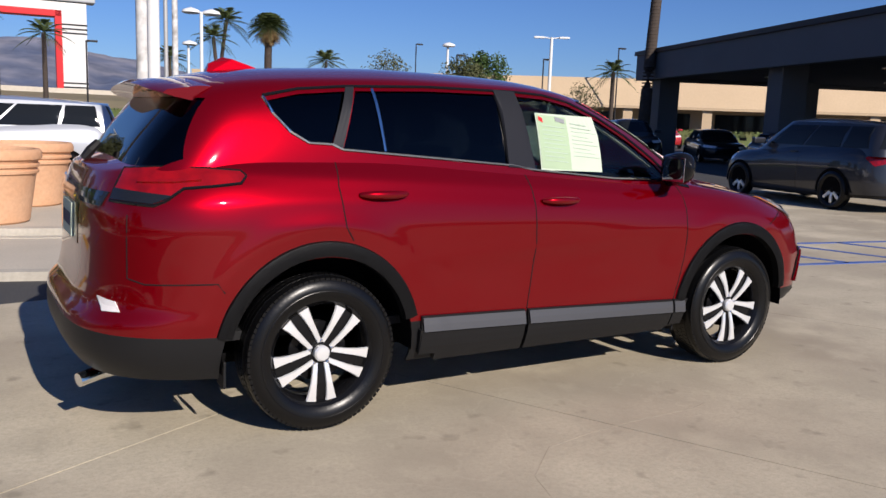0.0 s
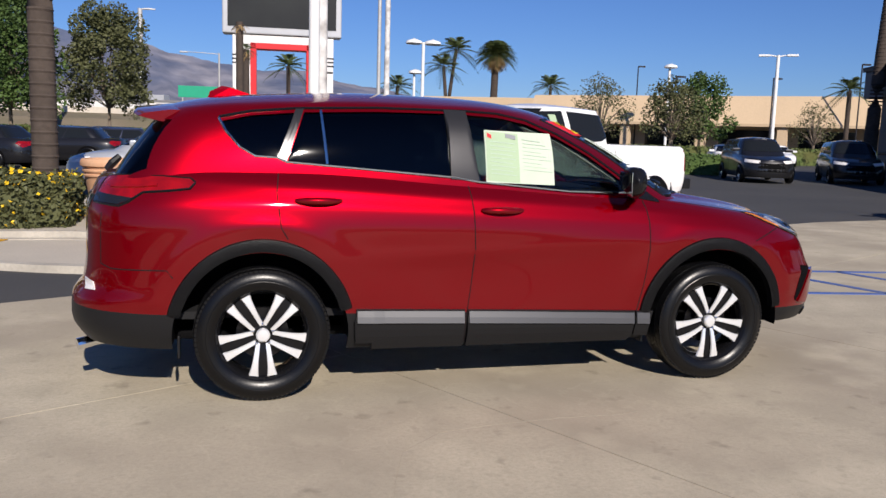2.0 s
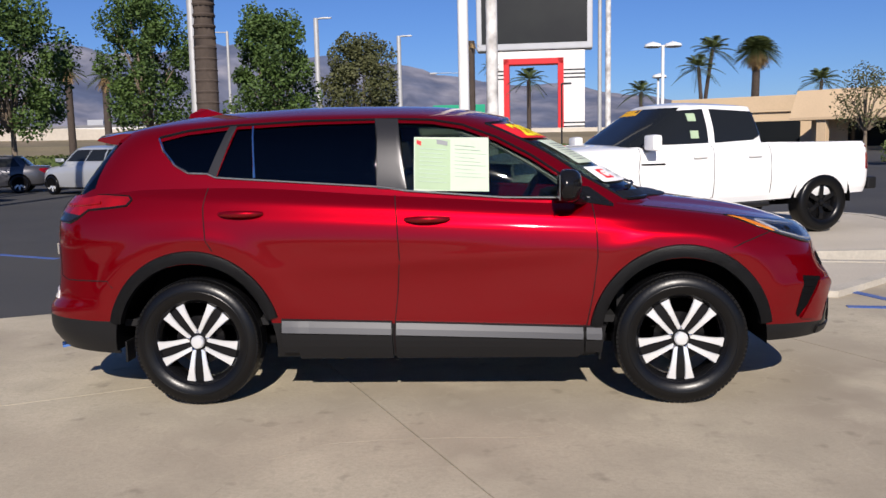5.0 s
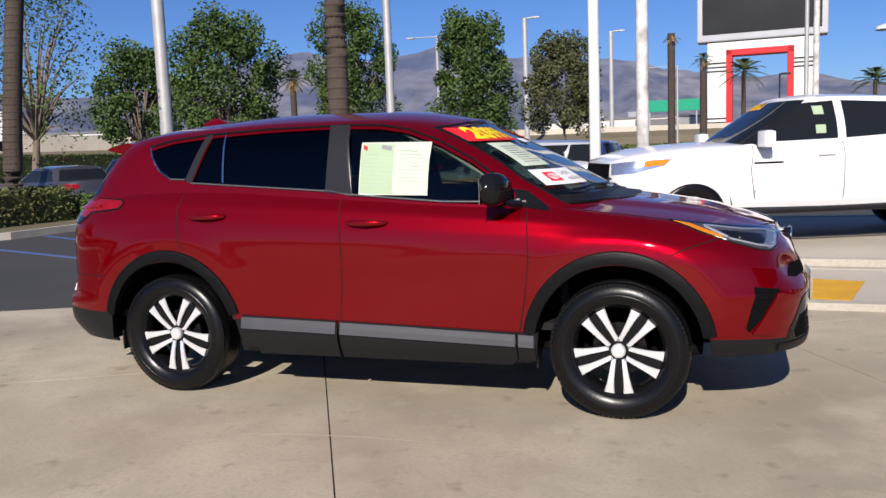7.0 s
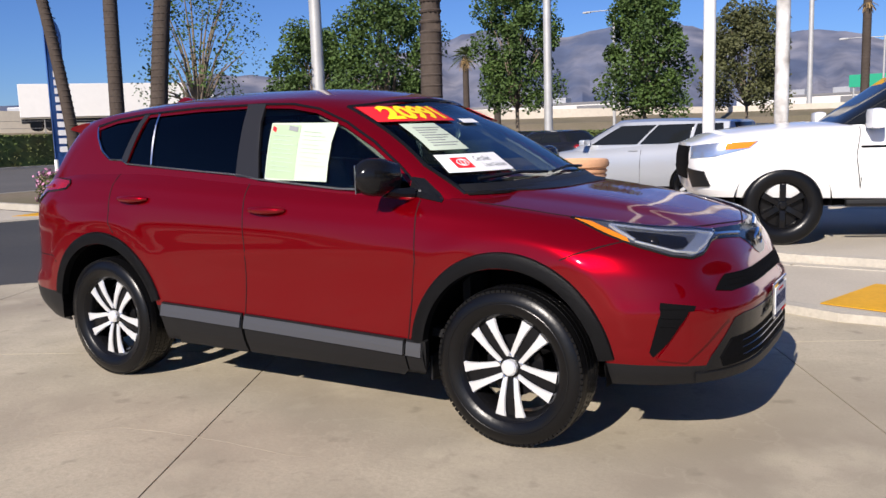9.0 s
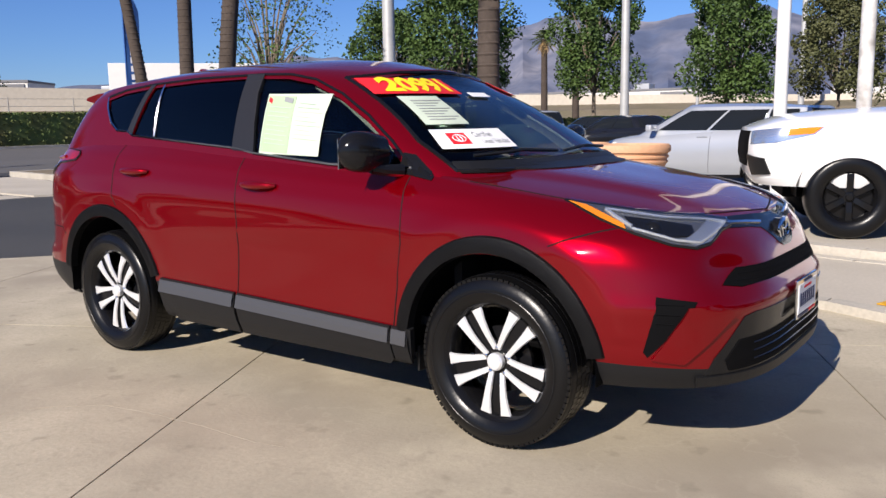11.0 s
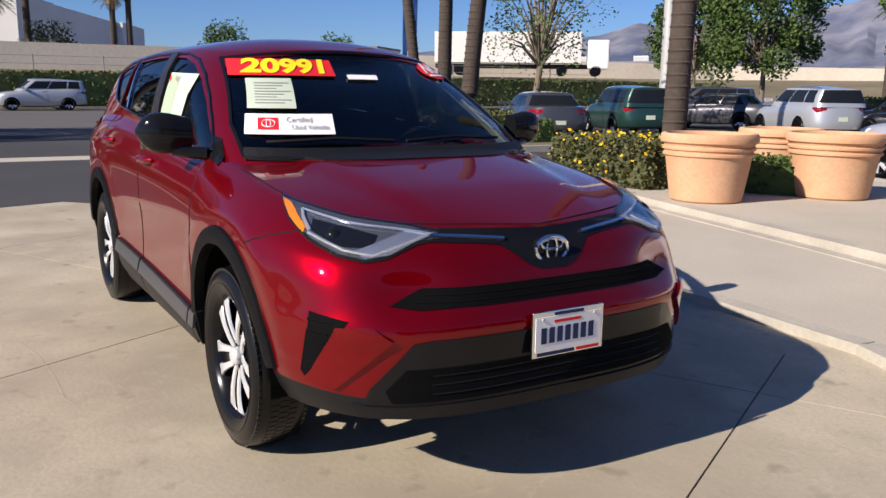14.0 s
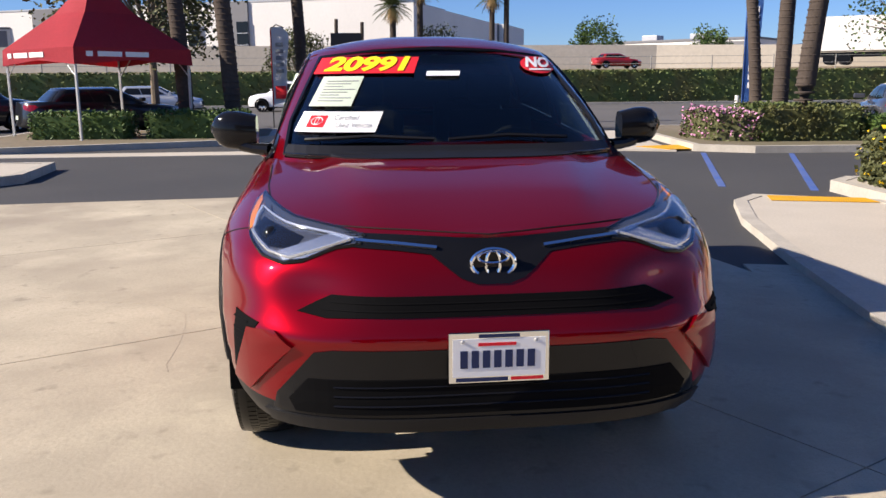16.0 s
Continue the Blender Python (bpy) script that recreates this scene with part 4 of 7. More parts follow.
# rocker panels, their ledge coloured paler for sun sheen, and the arch lips
for side in (-1, 1):
    for a, b in ((-0.835, -0.225), (-0.205, 0.815), (0.825, 0.915)):
        bm = on_low.patch(xz([(a, 0.478 - 0.03 * (a + 0.8)), (b, 0.478 - 0.03 * (b + 0.8)), (b, 0.25), (a, 0.25)]), SIDE, 0.014, 0.03, rows=6)
        for v in bm.verts:
            if v.co.z < 0.42 - 0.03 * (v.co.x + 0.8):
                v.co.y -= 0.014
        rk = part("rocker_panel", bm if side == -1 else mirrored(bm), M_CLAD, CAR)
        bm = on_low.patch(xz([(a + 0.004, 0.470 - 0.03 * (a + 0.8)), (b - 0.004, 0.470 - 0.03 * (b + 0.8)), (b - 0.004, 0.408 - 0.03 * (b + 0.8)), (a + 0.004, 0.408 - 0.03 * (a + 0.8))]), SIDE, 0.019, 0.01, rows=2)
        for v in bm.verts:
            v.co.y += 0.33 * (v.co.z - 0.472 + 0.03 * (v.co.x + 0.8))
        part("sill_strip", bm if side == -1 else mirrored(bm), M_STRIP, rk, "satin sill ledge made paler for its sun sheen")
    for cx, a0, a1 in ((ARCH_R, 16, 166), (ARCH_F, 10, 178)):
        bm = bmesh.new()
        rows = []
        for i in range(49):
            a = radians(a0 + (a1 - a0) * i / 48)
            row = []
            for rr, lift in ((0.444, -0.03), (0.448, 0.012), (0.484, 0.018), (0.512, 0.012), (0.518, -0.004)):
                p = Vector((cx + rr * math.cos(a) * 0.955, -0.9, ARCH_Z + rr * math.sin(a)))
                hit, nor = on_low.drop(*on_low.axes(SIDE), *(p.dot(q) for q in on_low.axes(SIDE)[1:]), 0)
                row.append(bm.verts.new((p.x, hit.y - lift, p.z)))
            rows.append(row)
        for a, b in zip(rows, rows[1:]):
            for k in range(4):
                bm.faces.new((a[k], a[k + 1], b[k + 1], b[k]))
        bmesh.ops.solidify(bm, geom=bm.faces[:], thickness=0.004)
        part("arch_moulding", bm if side == -1 else mirrored(bm), M_CLAD, CAR, "matte black wheel arch moulding", True)
    for cx in (ARCH_R, ARCH_F):
        bm = bmesh.new()
        rows = []
        for i in range(33):
            a = radians(-4 + 190 * i / 32)
            rows.append([bm.verts.new((cx + 0.455 * math.cos(a), y, ARCH_Z + 0.455 * math.sin(a))) for y in (-0.885, -0.5)])
        for a, b in zip(rows, rows[1:]):
            bm.faces.new((a[0], a[1], b[1], b[0]))
        bm.faces.new([r[1] for r in rows])
        part("wheel_well", bm if side == -1 else mirrored(bm), M_WELL, CAR)
        fx = cx - 0.42
        fl = box(fx - 0.012, fx, -0.83, -0.72, 0.22, 0.34, 0.004)
        part("mud_flap", fl if side == -1 else mirrored(fl), M_CLAD, CAR)

for cx in (ARCH_R, ARCH_F):
    for side in (-1, 1):
        wheel(CAR, cx + 0.004, side * 0.795, 0.357, 0.238, 0.225, M_ALLOY, M_DARKRIM, side, centre=0.343)
part("floor_pan", box(-2.1, 1.75, -0.62, 0.62, 0.27, 0.33, 0.02), M_WELL, CAR)
part("firewall", box(1.02, 1.06, -0.7, 0.7, 0.3, 1.1), M_INTERIOR, CAR)
part("exhaust", tube([(-2.0, -0.42, 0.26), (-2.2, -0.46, 0.25), (-2.3, -0.50, 0.235)], 0.032, 14), M_CHROME, CAR, "bright steel exhaust tip")

# doors: handles, mirrors
for side in (-1, 1):
    for hx, hz in ((-1.04, 1.055), (-0.02, 1.01)):
        cup = on_low.patch([tuple(p) for p in round_path(xz([(hx - 0.115, hz - 0.035), (hx + 0.1, hz - 0.035), (hx + 0.115, hz + 0.02), (hx - 0.1, hz + 0.03)]), 2)], SIDE, 0.002, 0.004, rows=3)
        part("handle_recess", cup if side == -1 else mirrored(cup), M_RED, CAR, smooth=True)
        way, uu, vv = on_low.axes(SIDE)
        pts, rad = [], []
        for i in range(13):
            t = i / 12
            p = Vector((hx - 0.12 + 0.24 * t, -0.9, hz + 0.006))
            hit, nor = on_low.drop(way, uu, vv, p.dot(uu), p.dot(vv), 0)
            bulge = math.sin(math.pi * t) ** 0.5
            pts.append(hit + Vector((0, -0.006 - 0.03 * bulge, 0)))
            rad.append(0.009 + 0.011 * bulge)
        bm = tube(pts, rad, 10)
        part("door_handle", bm if side == -1 else mirrored(bm), M_RED, CAR, "body-coloured red door handle", True)
    bm = bmesh.new()
    rings = []
    for t in range(9):
        f = t / 8
        y = -0.86 - 0.215 * f
        sc = (1 - (2 * f - 0.75) ** 4 * 0.35) if f > 0.35 else 0.85 + 0.4 * f
        ring = []
        for k in range(20):
            a = 2 * math.pi * k / 20
            c, s_ = math.cos(a), math.sin(a)
            px = 0.74 + (0.075 if c > 0 else 0.055) * sc * math.copysign(abs(c) ** 0.7, c) - 0.03 * f
            pz = 1.18 + 0.088 * sc * math.copysign(abs(s_) ** 0.75, s_) + 0.012 * f
            ring.append(bm.verts.new((px, y, pz)))
        rings.append(ring)
    for a, b in zip(rings, rings[1:]):
        for k in range(20):
            bm.faces.new((a[k], a[(k + 1) % 20], b[(k + 1) % 20], b[k]))
    bm.faces.new(rings[0])
    bm.faces.new(rings[-1][::-1])
    bmesh.ops.recalc_face_normals(bm, faces=bm.faces[:])
    mir = part("side_mirror", bm if side == -1 else mirrored(bm), M_BLACKGLOSS, CAR, "gloss black side mirror", True)
    foot = tube([(0.82, -0.80, 1.10), (0.79, -0.87, 1.105), (0.76, -0.93, 1.12)], [0.03, 0.026, 0.03], 10)
    part("mirror_arm", foot if side == -1 else mirrored(foot), M_BLACKGLOSS, mir)
    gl = box(0.676, 0.681, -1.05, -0.89, 1.115, 1.245, 0.002)
    part("mirror_glass", gl if side == -1 else mirrored(gl), M_CHROME, mir)

# head lamps
LAMPWAY = (-1, 0.75, 0)
LAMP = [(1.70, -0.83, 1.0), (1.80, -0.79, 0.985), (1.95, -0.66, 0.955), (2.06, -0.5, 0.935), (2.10, -0.40, 0.918), (2.11, -0.40, 0.895), (2.09, -0.47, 0.885), (2.06, -0.56, 0.845), (2.03, -0.62, 0.835), (1.98, -0.70, 0.85), (1.90, -0.78, 0.89), (1.80, -0.82, 0.94)]
for side in (-1, 1):
    def put(name, bm, mat, parent=CAR, label="", smooth=True):
        return part(name, bm if side == -1 else mirrored(bm), mat, parent, label, smooth)
    hl = put("headlamp", on_low.patch(LAMP, LAMPWAY, 0.003, 0.004, rows=6, step=0.02), M_LAMPDARK, label="clear headlamp with a bright reflector and amber corner")
    put("lamp_chamber", on_low.patch([(1.86, -0.755, 0.945), (1.95, -0.665, 0.928), (2.02, -0.58, 0.908), (2.03, -0.60, 0.872), (1.97, -0.69, 0.874), (1.88, -0.765, 0.913)], LAMPWAY, 0.006, 0.004, rows=4, step=0.02), M_BLACKGLOSS, hl, "dark lamp chamber")
    put("lamp_bezel", on_low.bead(LAMP, LAMPWAY, 0.006, 0.002, closed=True), M_BLACKGLOSS, hl)
    put("amber_marker", on_low.patch([(1.71, -0.83, 0.995), (1.765, -0.81, 0.983), (1.87, -0.785, 0.92), (1.87, -0.79, 0.902), (1.80, -0.82, 0.943)], LAMPWAY, 0.007, 0.004, rows=4, step=0.02), M_AMBER, hl, "amber side reflector")
    put("reflector", on_low.patch([(2.10, -0.41, 0.912), (2.05, -0.50, 0.918), (2.01, -0.575, 0.885), (1.985, -0.64, 0.862), (2.03, -0.62, 0.842), (2.06, -0.55, 0.852), (2.09, -0.47, 0.89)], LAMPWAY, 0.007, 0.003, rows=4, step=0.02), M_LAMPBOWL, hl, "bright lamp reflector")
    put("light_guide", on_low.bead([(1.80, -0.77, 0.968), (1.95, -0.655, 0.938), (2.06, -0.49, 0.918), (2.09, -0.42, 0.908)], LAMPWAY, 0.005, 0.009), M_GUIDE, hl)
    put("light_guide", on_low.bead([(2.09, -0.43, 0.905), (2.07, -0.52, 0.875), (2.04, -0.60, 0.85), (1.99, -0.68, 0.862), (1.88, -0.77, 0.905)], LAMPWAY, 0.006, 0.009), M_GUIDE, hl)
    put("light_guide", on_low.bead([(1.88, -0.765, 0.91), (1.83, -0.775, 0.945), (1.80, -0.77, 0.966)], LAMPWAY, 0.008, 0.008), M_GUIDE, hl)
    way, uu, vv = on_low.axes(LAMPWAY)
    for px, py, pz, rr in ((1.93, -0.70, 0.91, 0.036),):
        p = Vector((px, py, pz))
        hit, nor = on_low.drop(way, uu, vv, p.dot(uu), p.dot(vv), 0.006)
        bm = bmesh.new()
        bmesh.ops.create_uvsphere(bm, u_segments=16, v_segments=10, radius=rr, matrix=Matrix.Translation(hit - nor * rr * 0.6))
        put("projector", bm, M_BLACKGLOSS, hl)
    lens = put("lamp_lens", on_low.patch(LAMP, LAMPWAY, 0.014, 0.003, rows=6, step=0.02), M_LENS, hl)
    lens.visible_shadow = False
    # fog recess
    FOG = [(1.99, -0.815, 0.675), (2.075, -0.71, 0.655), (2.055, -0.735, 0.61), (1.965, -0.825, 0.45), (1.955, -0.835, 0.47)]
    fg = put("fog_recess", on_low.patch(FOG, (-1, 0.6, 0), 0.003, 0.004, rows=4, step=0.02), M_WELL)
    for zz in (0.58, 0.615, 0.65):
        put("louvre", on_low.bead([(1.985, -0.818, zz), (2.01 + (zz - 0.55) * 0.4, -0.785 + (zz - 0.55) * 0.3, zz - 0.004)], (-1, 0.6, 0), 0.004, 0.002), M_WELL, fg)
    put("bumper_fang", on_low.patch([(2.11, -0.64, 0.64), (2.045, -0.735, 0.635), (1.97, -0.815, 0.445), (2.05, -0.745, 0.43), (2.15, -0.585, 0.60)], (-1, 0.6, 0), 0.016, 0.03, rows=6, step=0.02), M_RED)
    # wing of the upper grille
    put("grille_wing", on_low.bead([(2.1, -0.42, 0.905), (2.15, -0.3, 0.897), (2.18, -0.17, 0.884)], FRONT, 0.008, 0.006), M_CHROME)

part("upper_grille", on_low.patch([(2.1, y, z) for y, z in ((-0.46, 0.925), (-0.3, 0.922), (0, 0.912), (0.3, 0.922), (0.46, 0.925), (0.44, 0.888), (0.3, 0.88), (0.19, 0.868), (0.1, 0.80), (0.05, 0.782), (-0.05, 0.782), (-0.1, 0.80), (-0.19, 0.868), (-0.3, 0.88), (-0.44, 0.888))], FRONT, 0.003, 0.006, rows=5, step=0.02), M_BLACKGLOSS, CAR, "gloss black upper grille band", True)
# emblem: plain rings
em = bmesh.new()


def ring(cx, cz, ra, rb, thick, x, bm):
    pts = [(x, cx + ra * math.cos(2 * math.pi * i / 36), cz + rb * math.sin(2 * math.pi * i / 36)) for i in range(37)]
    return tube(pts, thick, 6, bm, False)


ring(0, 0.845, 0.068, 0.045, 0.007, 2.212, em)
part("emblem", em, M_CHROME, CAR, "plain chrome oval badge", True)
part("emblem_plate", lathe([(0.001, 0.0), (0.065, 0.001), (0.065, -0.03)], 32, "y"), M_BLACKGLOSS, CAR).matrix_basis = Matrix.Translation((2.207, 0, 0.845)) @ Matrix.Rotation(radians(-90), 4, "Z") @ Matrix.Diagonal((1, 1, 0.66, 1))
em2 = bmesh.new()
ring(0, 0.845, 0.022, 0.042, 0.005, 2.213, em2)
ring(0, 0.864, 0.047, 0.018, 0.005, 2.213, em2)
part("emblem_mark", em2, M_CHROME, CAR, "plain chrome loops", True)
g2 = part("lower_grille", on_low.patch([(2.2, y, z) for y, z in ((-0.50, 0.752), (0.50, 0.752), (0.61, 0.70), (0.52, 0.685), (0.4, 0.69), (-0.4, 0.69), (-0.52, 0.685), (-0.61, 0.70))], FRONT, 0.003, 0.005, rows=4, step=0.03), M_WELL, CAR, "black slatted grille opening")
for zz in (0.708, 0.73):
    w = 0.54 - abs(zz - 0.705) * 1.5
    part("grille_slat", on_low.bead([(2.2, -w, zz), (2.2, w, zz)], FRONT, 0.004, 0.001), M_WELL, g2)
g3 = part("bumper_insert", on_low.patch([(2.2, y, z) for y, z in ((-0.50, 0.595), (0.50, 0.595), (0.56, 0.585), (0.68, 0.44), (0.70, 0.365), (-0.70, 0.365), (-0.68, 0.44), (-0.56, 0.585))], FRONT, 0.004, 0.006, rows=6, step=0.03), M_BLACKGLOSS, CAR, "black lower bumper insert", True)
g4 = part("air_intake", on_low.patch([(2.2, y, z) for y, z in ((-0.58, 0.50), (0.58, 0.50), (0.64, 0.43), (0.62, 0.39), (-0.62, 0.39), (-0.64, 0.43))], FRONT, 0.008, 0.005, rows=3, step=0.04), M_WELL, g3)
for zz in (0.415, 0.445, 0.475):
    part("intake_slat", on_low.bead([(2.2, -0.5, zz), (2.2, 0.5, zz)], FRONT, 0.004, 0.007), M_BLACKGLOSS, g3)
part("front_lip", on_low.patch([(2.2, y, z) for y, z in ((-0.72, 0.375), (0.72, 0.375), (0.7, 0.335), (-0.7, 0.335))], FRONT, 0.012, 0.02, rows=4, step=0.04), M_CLAD, CAR)
part("bonnet_gap", on_low.bead([(2.1, -0.5, 0.94), (2.14, -0.25, 0.933), (2.15, 0, 0.922), (2.14, 0.25, 0.933), (2.1, 0.5, 0.94)], FRONT, 0.004, 0.0), M_SEAM, CAR)
for side in (-1, 1):
    bm = on_low.bead([(2.02, -0.60, 1.2), (1.85, -0.70, 1.2), (1.5, -0.745, 1.2), (1.15, -0.76, 1.2)], (0.0001, 0, -1), 0.0035, -0.0005)
    part("bonnet_gap", bm if side == -1 else mirrored(bm), M_SEAM, CAR)

# tail lamps, rear plate and trim
for side in (-1, 1):
    TW = (0.45, 1, 0)
    TL = [(-1.67, -0.85, 1.142), (-1.70, -0.85, 1.162), (-1.85, -0.85, 1.17), (-2.05, -0.83, 1.17), (-2.19, -0.78, 1.158), (-2.22, -0.75, 1.03), (-2.05, -0.84, 1.02), (-2.0, -0.845, 1.04), (-1.93, -0.85, 1.09), (-1.80, -0.85, 1.10), (-1.69, -0.85, 1.112)]
    bz = on_low.bead(TL, TW, 0.007, 0.002, closed=True)
    bm = on_low.patch(TL, TW, 0.006, 0.008, rows=5, step=0.02)
    tl = part("tail_lamp", bm if side == -1 else mirrored(bm), M_REDLENS, CAR, "glossy red wraparound tail lamp with a smoked section", True)
    part("lamp_bezel", bz if side == -1 else mirrored(bz), M_BLACKGLOSS, tl)
    bm = on_low.patch([(-2.215, -0.75, 1.035), (-2.205, -0.76, 1.078), (-2.06, -0.83, 1.066), (-1.97, -0.85, 1.058), (-2.05, -0.84, 1.026)], TW, 0.010, 0.008, rows=4, step=0.015)
    part("clear_section", bm if side == -1 else mirrored(bm), M_SMOKELENS, tl)
    bm = on_low.bead([(-2.12, -0.82, 1.11), (-1.97, -0.84, 1.115), (-1.86, -0.85, 1.125)], TW, 0.012, 0.006)
    part("light_bar", bm if side == -1 else mirrored(bm), M_REDLENS, tl)
    bm = on_low.patch([(-2.29, -0.66, 0.63), (-2.2, -0.74, 0.62), (-2.17, -0.76, 0.58), (-2.25, -0.70, 0.575)], (1, 0.7, 0), 0.006, 0.008, rows=2, step=0.02)
    part("rear_reflector", bm if side == -1 else mirrored(bm), M_WHITELENS, CAR)
part("plate_recess", on_low.patch([(-2.3, y, z) for y, z in ((-0.3, 0.98), (0.3, 0.98), (0.27, 0.8), (-0.27, 0.8))], REAR, 0.003, 0.004, rows=3), M_BLACKGLOSS, CAR)
part("tailgate_trim", on_low.patch([(-2.3, y, z) for y, z in ((-0.62, 1.06), (0.62, 1.06), (0.6, 1.0), (-0.6, 1.0))], REAR, 0.008, 0.02, rows=3), M_SMOKELENS, CAR)
rp = part("rear_plate", on_low.patch([(-2.3, y, z) for y, z in ((-0.155, 0.97), (0.155, 0.97), (0.155, 0.815), (-0.155, 0.815))], REAR, 0.012, 0.01, rows=2), M_PAPER, CAR, "pale number plate with a plain bar")
part("plate_bar", on_low.patch([(-2.3, y, z) for y, z in ((-0.12, 0.92), (0.12, 0.92), (0.12, 0.86), (-0.12, 0.86))], REAR, 0.014, 0.003, rows=1), M_INK, rp)
part("rear_wiper", tube([(-2.12, 0.02, 1.24), (-2.16, 0.0, 1.20), (-2.19, 0.0, 1.16)], [0.02, 0.025, 0.02], 8), M_CLAD, CAR)

# cabin fittings
for y in (-0.37, 0.37):
    for x, zz in ((0.12, 0.0), (-0.85, 0.02)):
        seat = part("seat", box(x - 0.1, x + 0.42, y - 0.25, y + 0.25, 0.55 + zz, 0.75 + zz, 0.06), M_INTERIOR, CAR)
        bk = box(-0.07, 0.07, -0.24, 0.24, 0, 0.58, 0.06)
        bmesh.ops.transform(bm := bk, matrix=Matrix.Translation((x - 0.12, y, 0.68 + zz)) @ Matrix.Rotation(radians(-14), 4, "Y"), verts=bk.verts[:])
        part("seat_back", bk, M_INTERIOR, CAR)
        hr = box(-0.045, 0.045, -0.13, 0.13, 0, 0.17, 0.04)
        bmesh.ops.transform(hr, matrix=Matrix.Translation((x - 0.28, y, 1.27 + zz)) @ Matrix.Rotation(radians(-10), 4, "Y"), verts=hr.verts[:])
        part("headrest", hr, M_INTERIOR, CAR)
part("dashboard", box(0.66, 1.02, -0.68, 0.68, 0.75, 1.10, 0.07), M_INTERIOR, CAR)
st = lathe([(0.165, -0.014), (0.185, -0.014), (0.19, 0), (0.185, 0.014), (0.165, 0.014), (0.16, 0)], 32, "z", closed=True)
bmesh.ops.transform(st, matrix=Matrix.Translation((0.55, 0.37, 1.02)) @ Matrix.Rotation(radians(-62), 4, "Y"), verts=st.verts[:])
part("steering_wheel", st, M_INTERIOR, CAR)
part("rear_view_mirror", box(0.49, 0.53, -0.12, 0.12, 1.40, 1.46, 0.015), M_INTERIOR, CAR)
part("cabin_floor", box(-2.05, 1.0, -0.78, 0.78, 0.42, 0.46), M_INTERIOR, CAR)
for side in (-1, 1):
    dl = box(-0.80, 0.80, -0.82, -0.79, 0.46, 1.02, 0.01)
    part("door_lining", dl if side == -1 else mirrored(dl), M_CABINLIGHT, CAR)
for side in (-1, 1):
    lining = on_cab.patch(xz([(0.10, 1.545), (0.25, 1.53), (0.46, 1.45), (0.82, 1.22), (0.97, 1.10), (0.84, 1.10), (0.70, 1.215), (0.36, 1.425), (0.17, 1.495)]), SIDE, -0.03, 0.012, rows=3, step=0.04)
    part("pillar_lining", lining if side == -1 else mirrored(lining), M_CABINLIGHT, CAR, "pale grey inner pillar lining")
part("roof_lining", box(-1.6, 0.25, -0.56, 0.56, 1.535, 1.55, 0.005), M_CABINLIGHT, CAR)
part("load_cover", box(-2.0, -1.25, -0.72, 0.72, 1.0, 1.06, 0.02), M_INTERIOR, CAR)

# ---- writing and stickers on the red car ----


def lettering(text, place, size, mat, name, parent, spread=1.0, fat=0.0, label="", slant=0.0):
    """Text as a thin mesh; place takes (along, up) in metres to a point."""
    cu = bpy.data.curves.new(name, "FONT")
    cu.body, cu.size, cu.offset, cu.align_x, cu.align_y, cu.shear = text, size, fat, "CENTER", "CENTER", slant
    ob = new("tool", cu)
    bpy.context.view_layer.update()
    me = bpy.data.meshes.new_from_object(ob.evaluated_get(bpy.context.evaluated_depsgraph_get()))
    bpy.data.objects.remove(ob)
    bm = bmesh.new()
    bm.from_mesh(me)
    bmesh.ops.triangulate(bm, faces=bm.faces[:])
    for axis in (0, 1):
        span_ = [v.co[axis] for v in bm.verts]
        lo_, hi_ = min(span_), max(span_)
        for k in range(1, int((hi_ - lo_) / 0.012) + 1):
            at = Vector((0, 0, 0))
            at[axis] = lo_ + 0.012 * k
            bmesh.ops.bisect_plane(bm, geom=bm.verts[:] + bm.edges[:] + bm.faces[:], dist=1e-6, plane_co=at, plane_no=Vector((1 - axis, axis, 0)))
    bmesh.ops.triangulate(bm, faces=bm.faces[:])
    bm.to_mesh(me)
    bm.free()
    for v in me.vertices:
        v.co = place(v.co.x * spread, v.co.y)
    me.materials.append(mat)
    out = new(name, me)
    out.parent = parent
    if label:
        out["label"] = label
    return out


def on_screen(cy, cz, lift):
    way, uu, vv = on_cab.axes(FRONT)

    def place(a, b):
        p = Vector((1, cy + a + 0.5 * b, cz + b))
        return on_cab.drop(way, uu, vv, p.dot(uu), p.dot(vv), lift)[0]
    return place


def screen_sheet(name, y0, y1, z0, z1, mat, lift=0.004, label="", tilt=0.0, rows=3, parent=None):
    lean = 0.5 * (z1 - z0)
    pts = [(1, y0, z1), (1, y1, z1 - tilt), (1, y1 - lean, z0 - tilt), (1, y0 - lean, z0)]
    return part(name, on_cab.patch(pts, FRONT, lift, 0.0015, rows=rows, step=0.02), mat, parent or CAR, label)


price = screen_sheet("price_sticker", -0.562, -0.085, 1.438, 1.518, M_PRINTRED, label="red price sticker with bold yellow figures", rows=8)
lettering("20991", on_screen(-0.333, 1.478, 0.0075), 0.092, M_PRINTYELLOW, "price_figure", price, 1.75, 0.004, slant=0.1)
card = screen_sheet("window_card", -0.55, -0.36, 1.292, 1.424, M_PAPER, label="pale green printed card behind the windscreen")
for k in range(8):
    screen_sheet("print_line", -0.53 - 0.0065 * k, -0.385 - 0.03 * (k % 3) - 0.0065 * k, 1.400 - k * 0.0125, 1.403 - k * 0.0125, M_PRINTGREY, 0.0058, rows=1, parent=card)
certified = screen_sheet("certified_label", -0.635, -0.285, 1.187, 1.269, M_PRINTWHITE, label="white label with a red square and grey words")
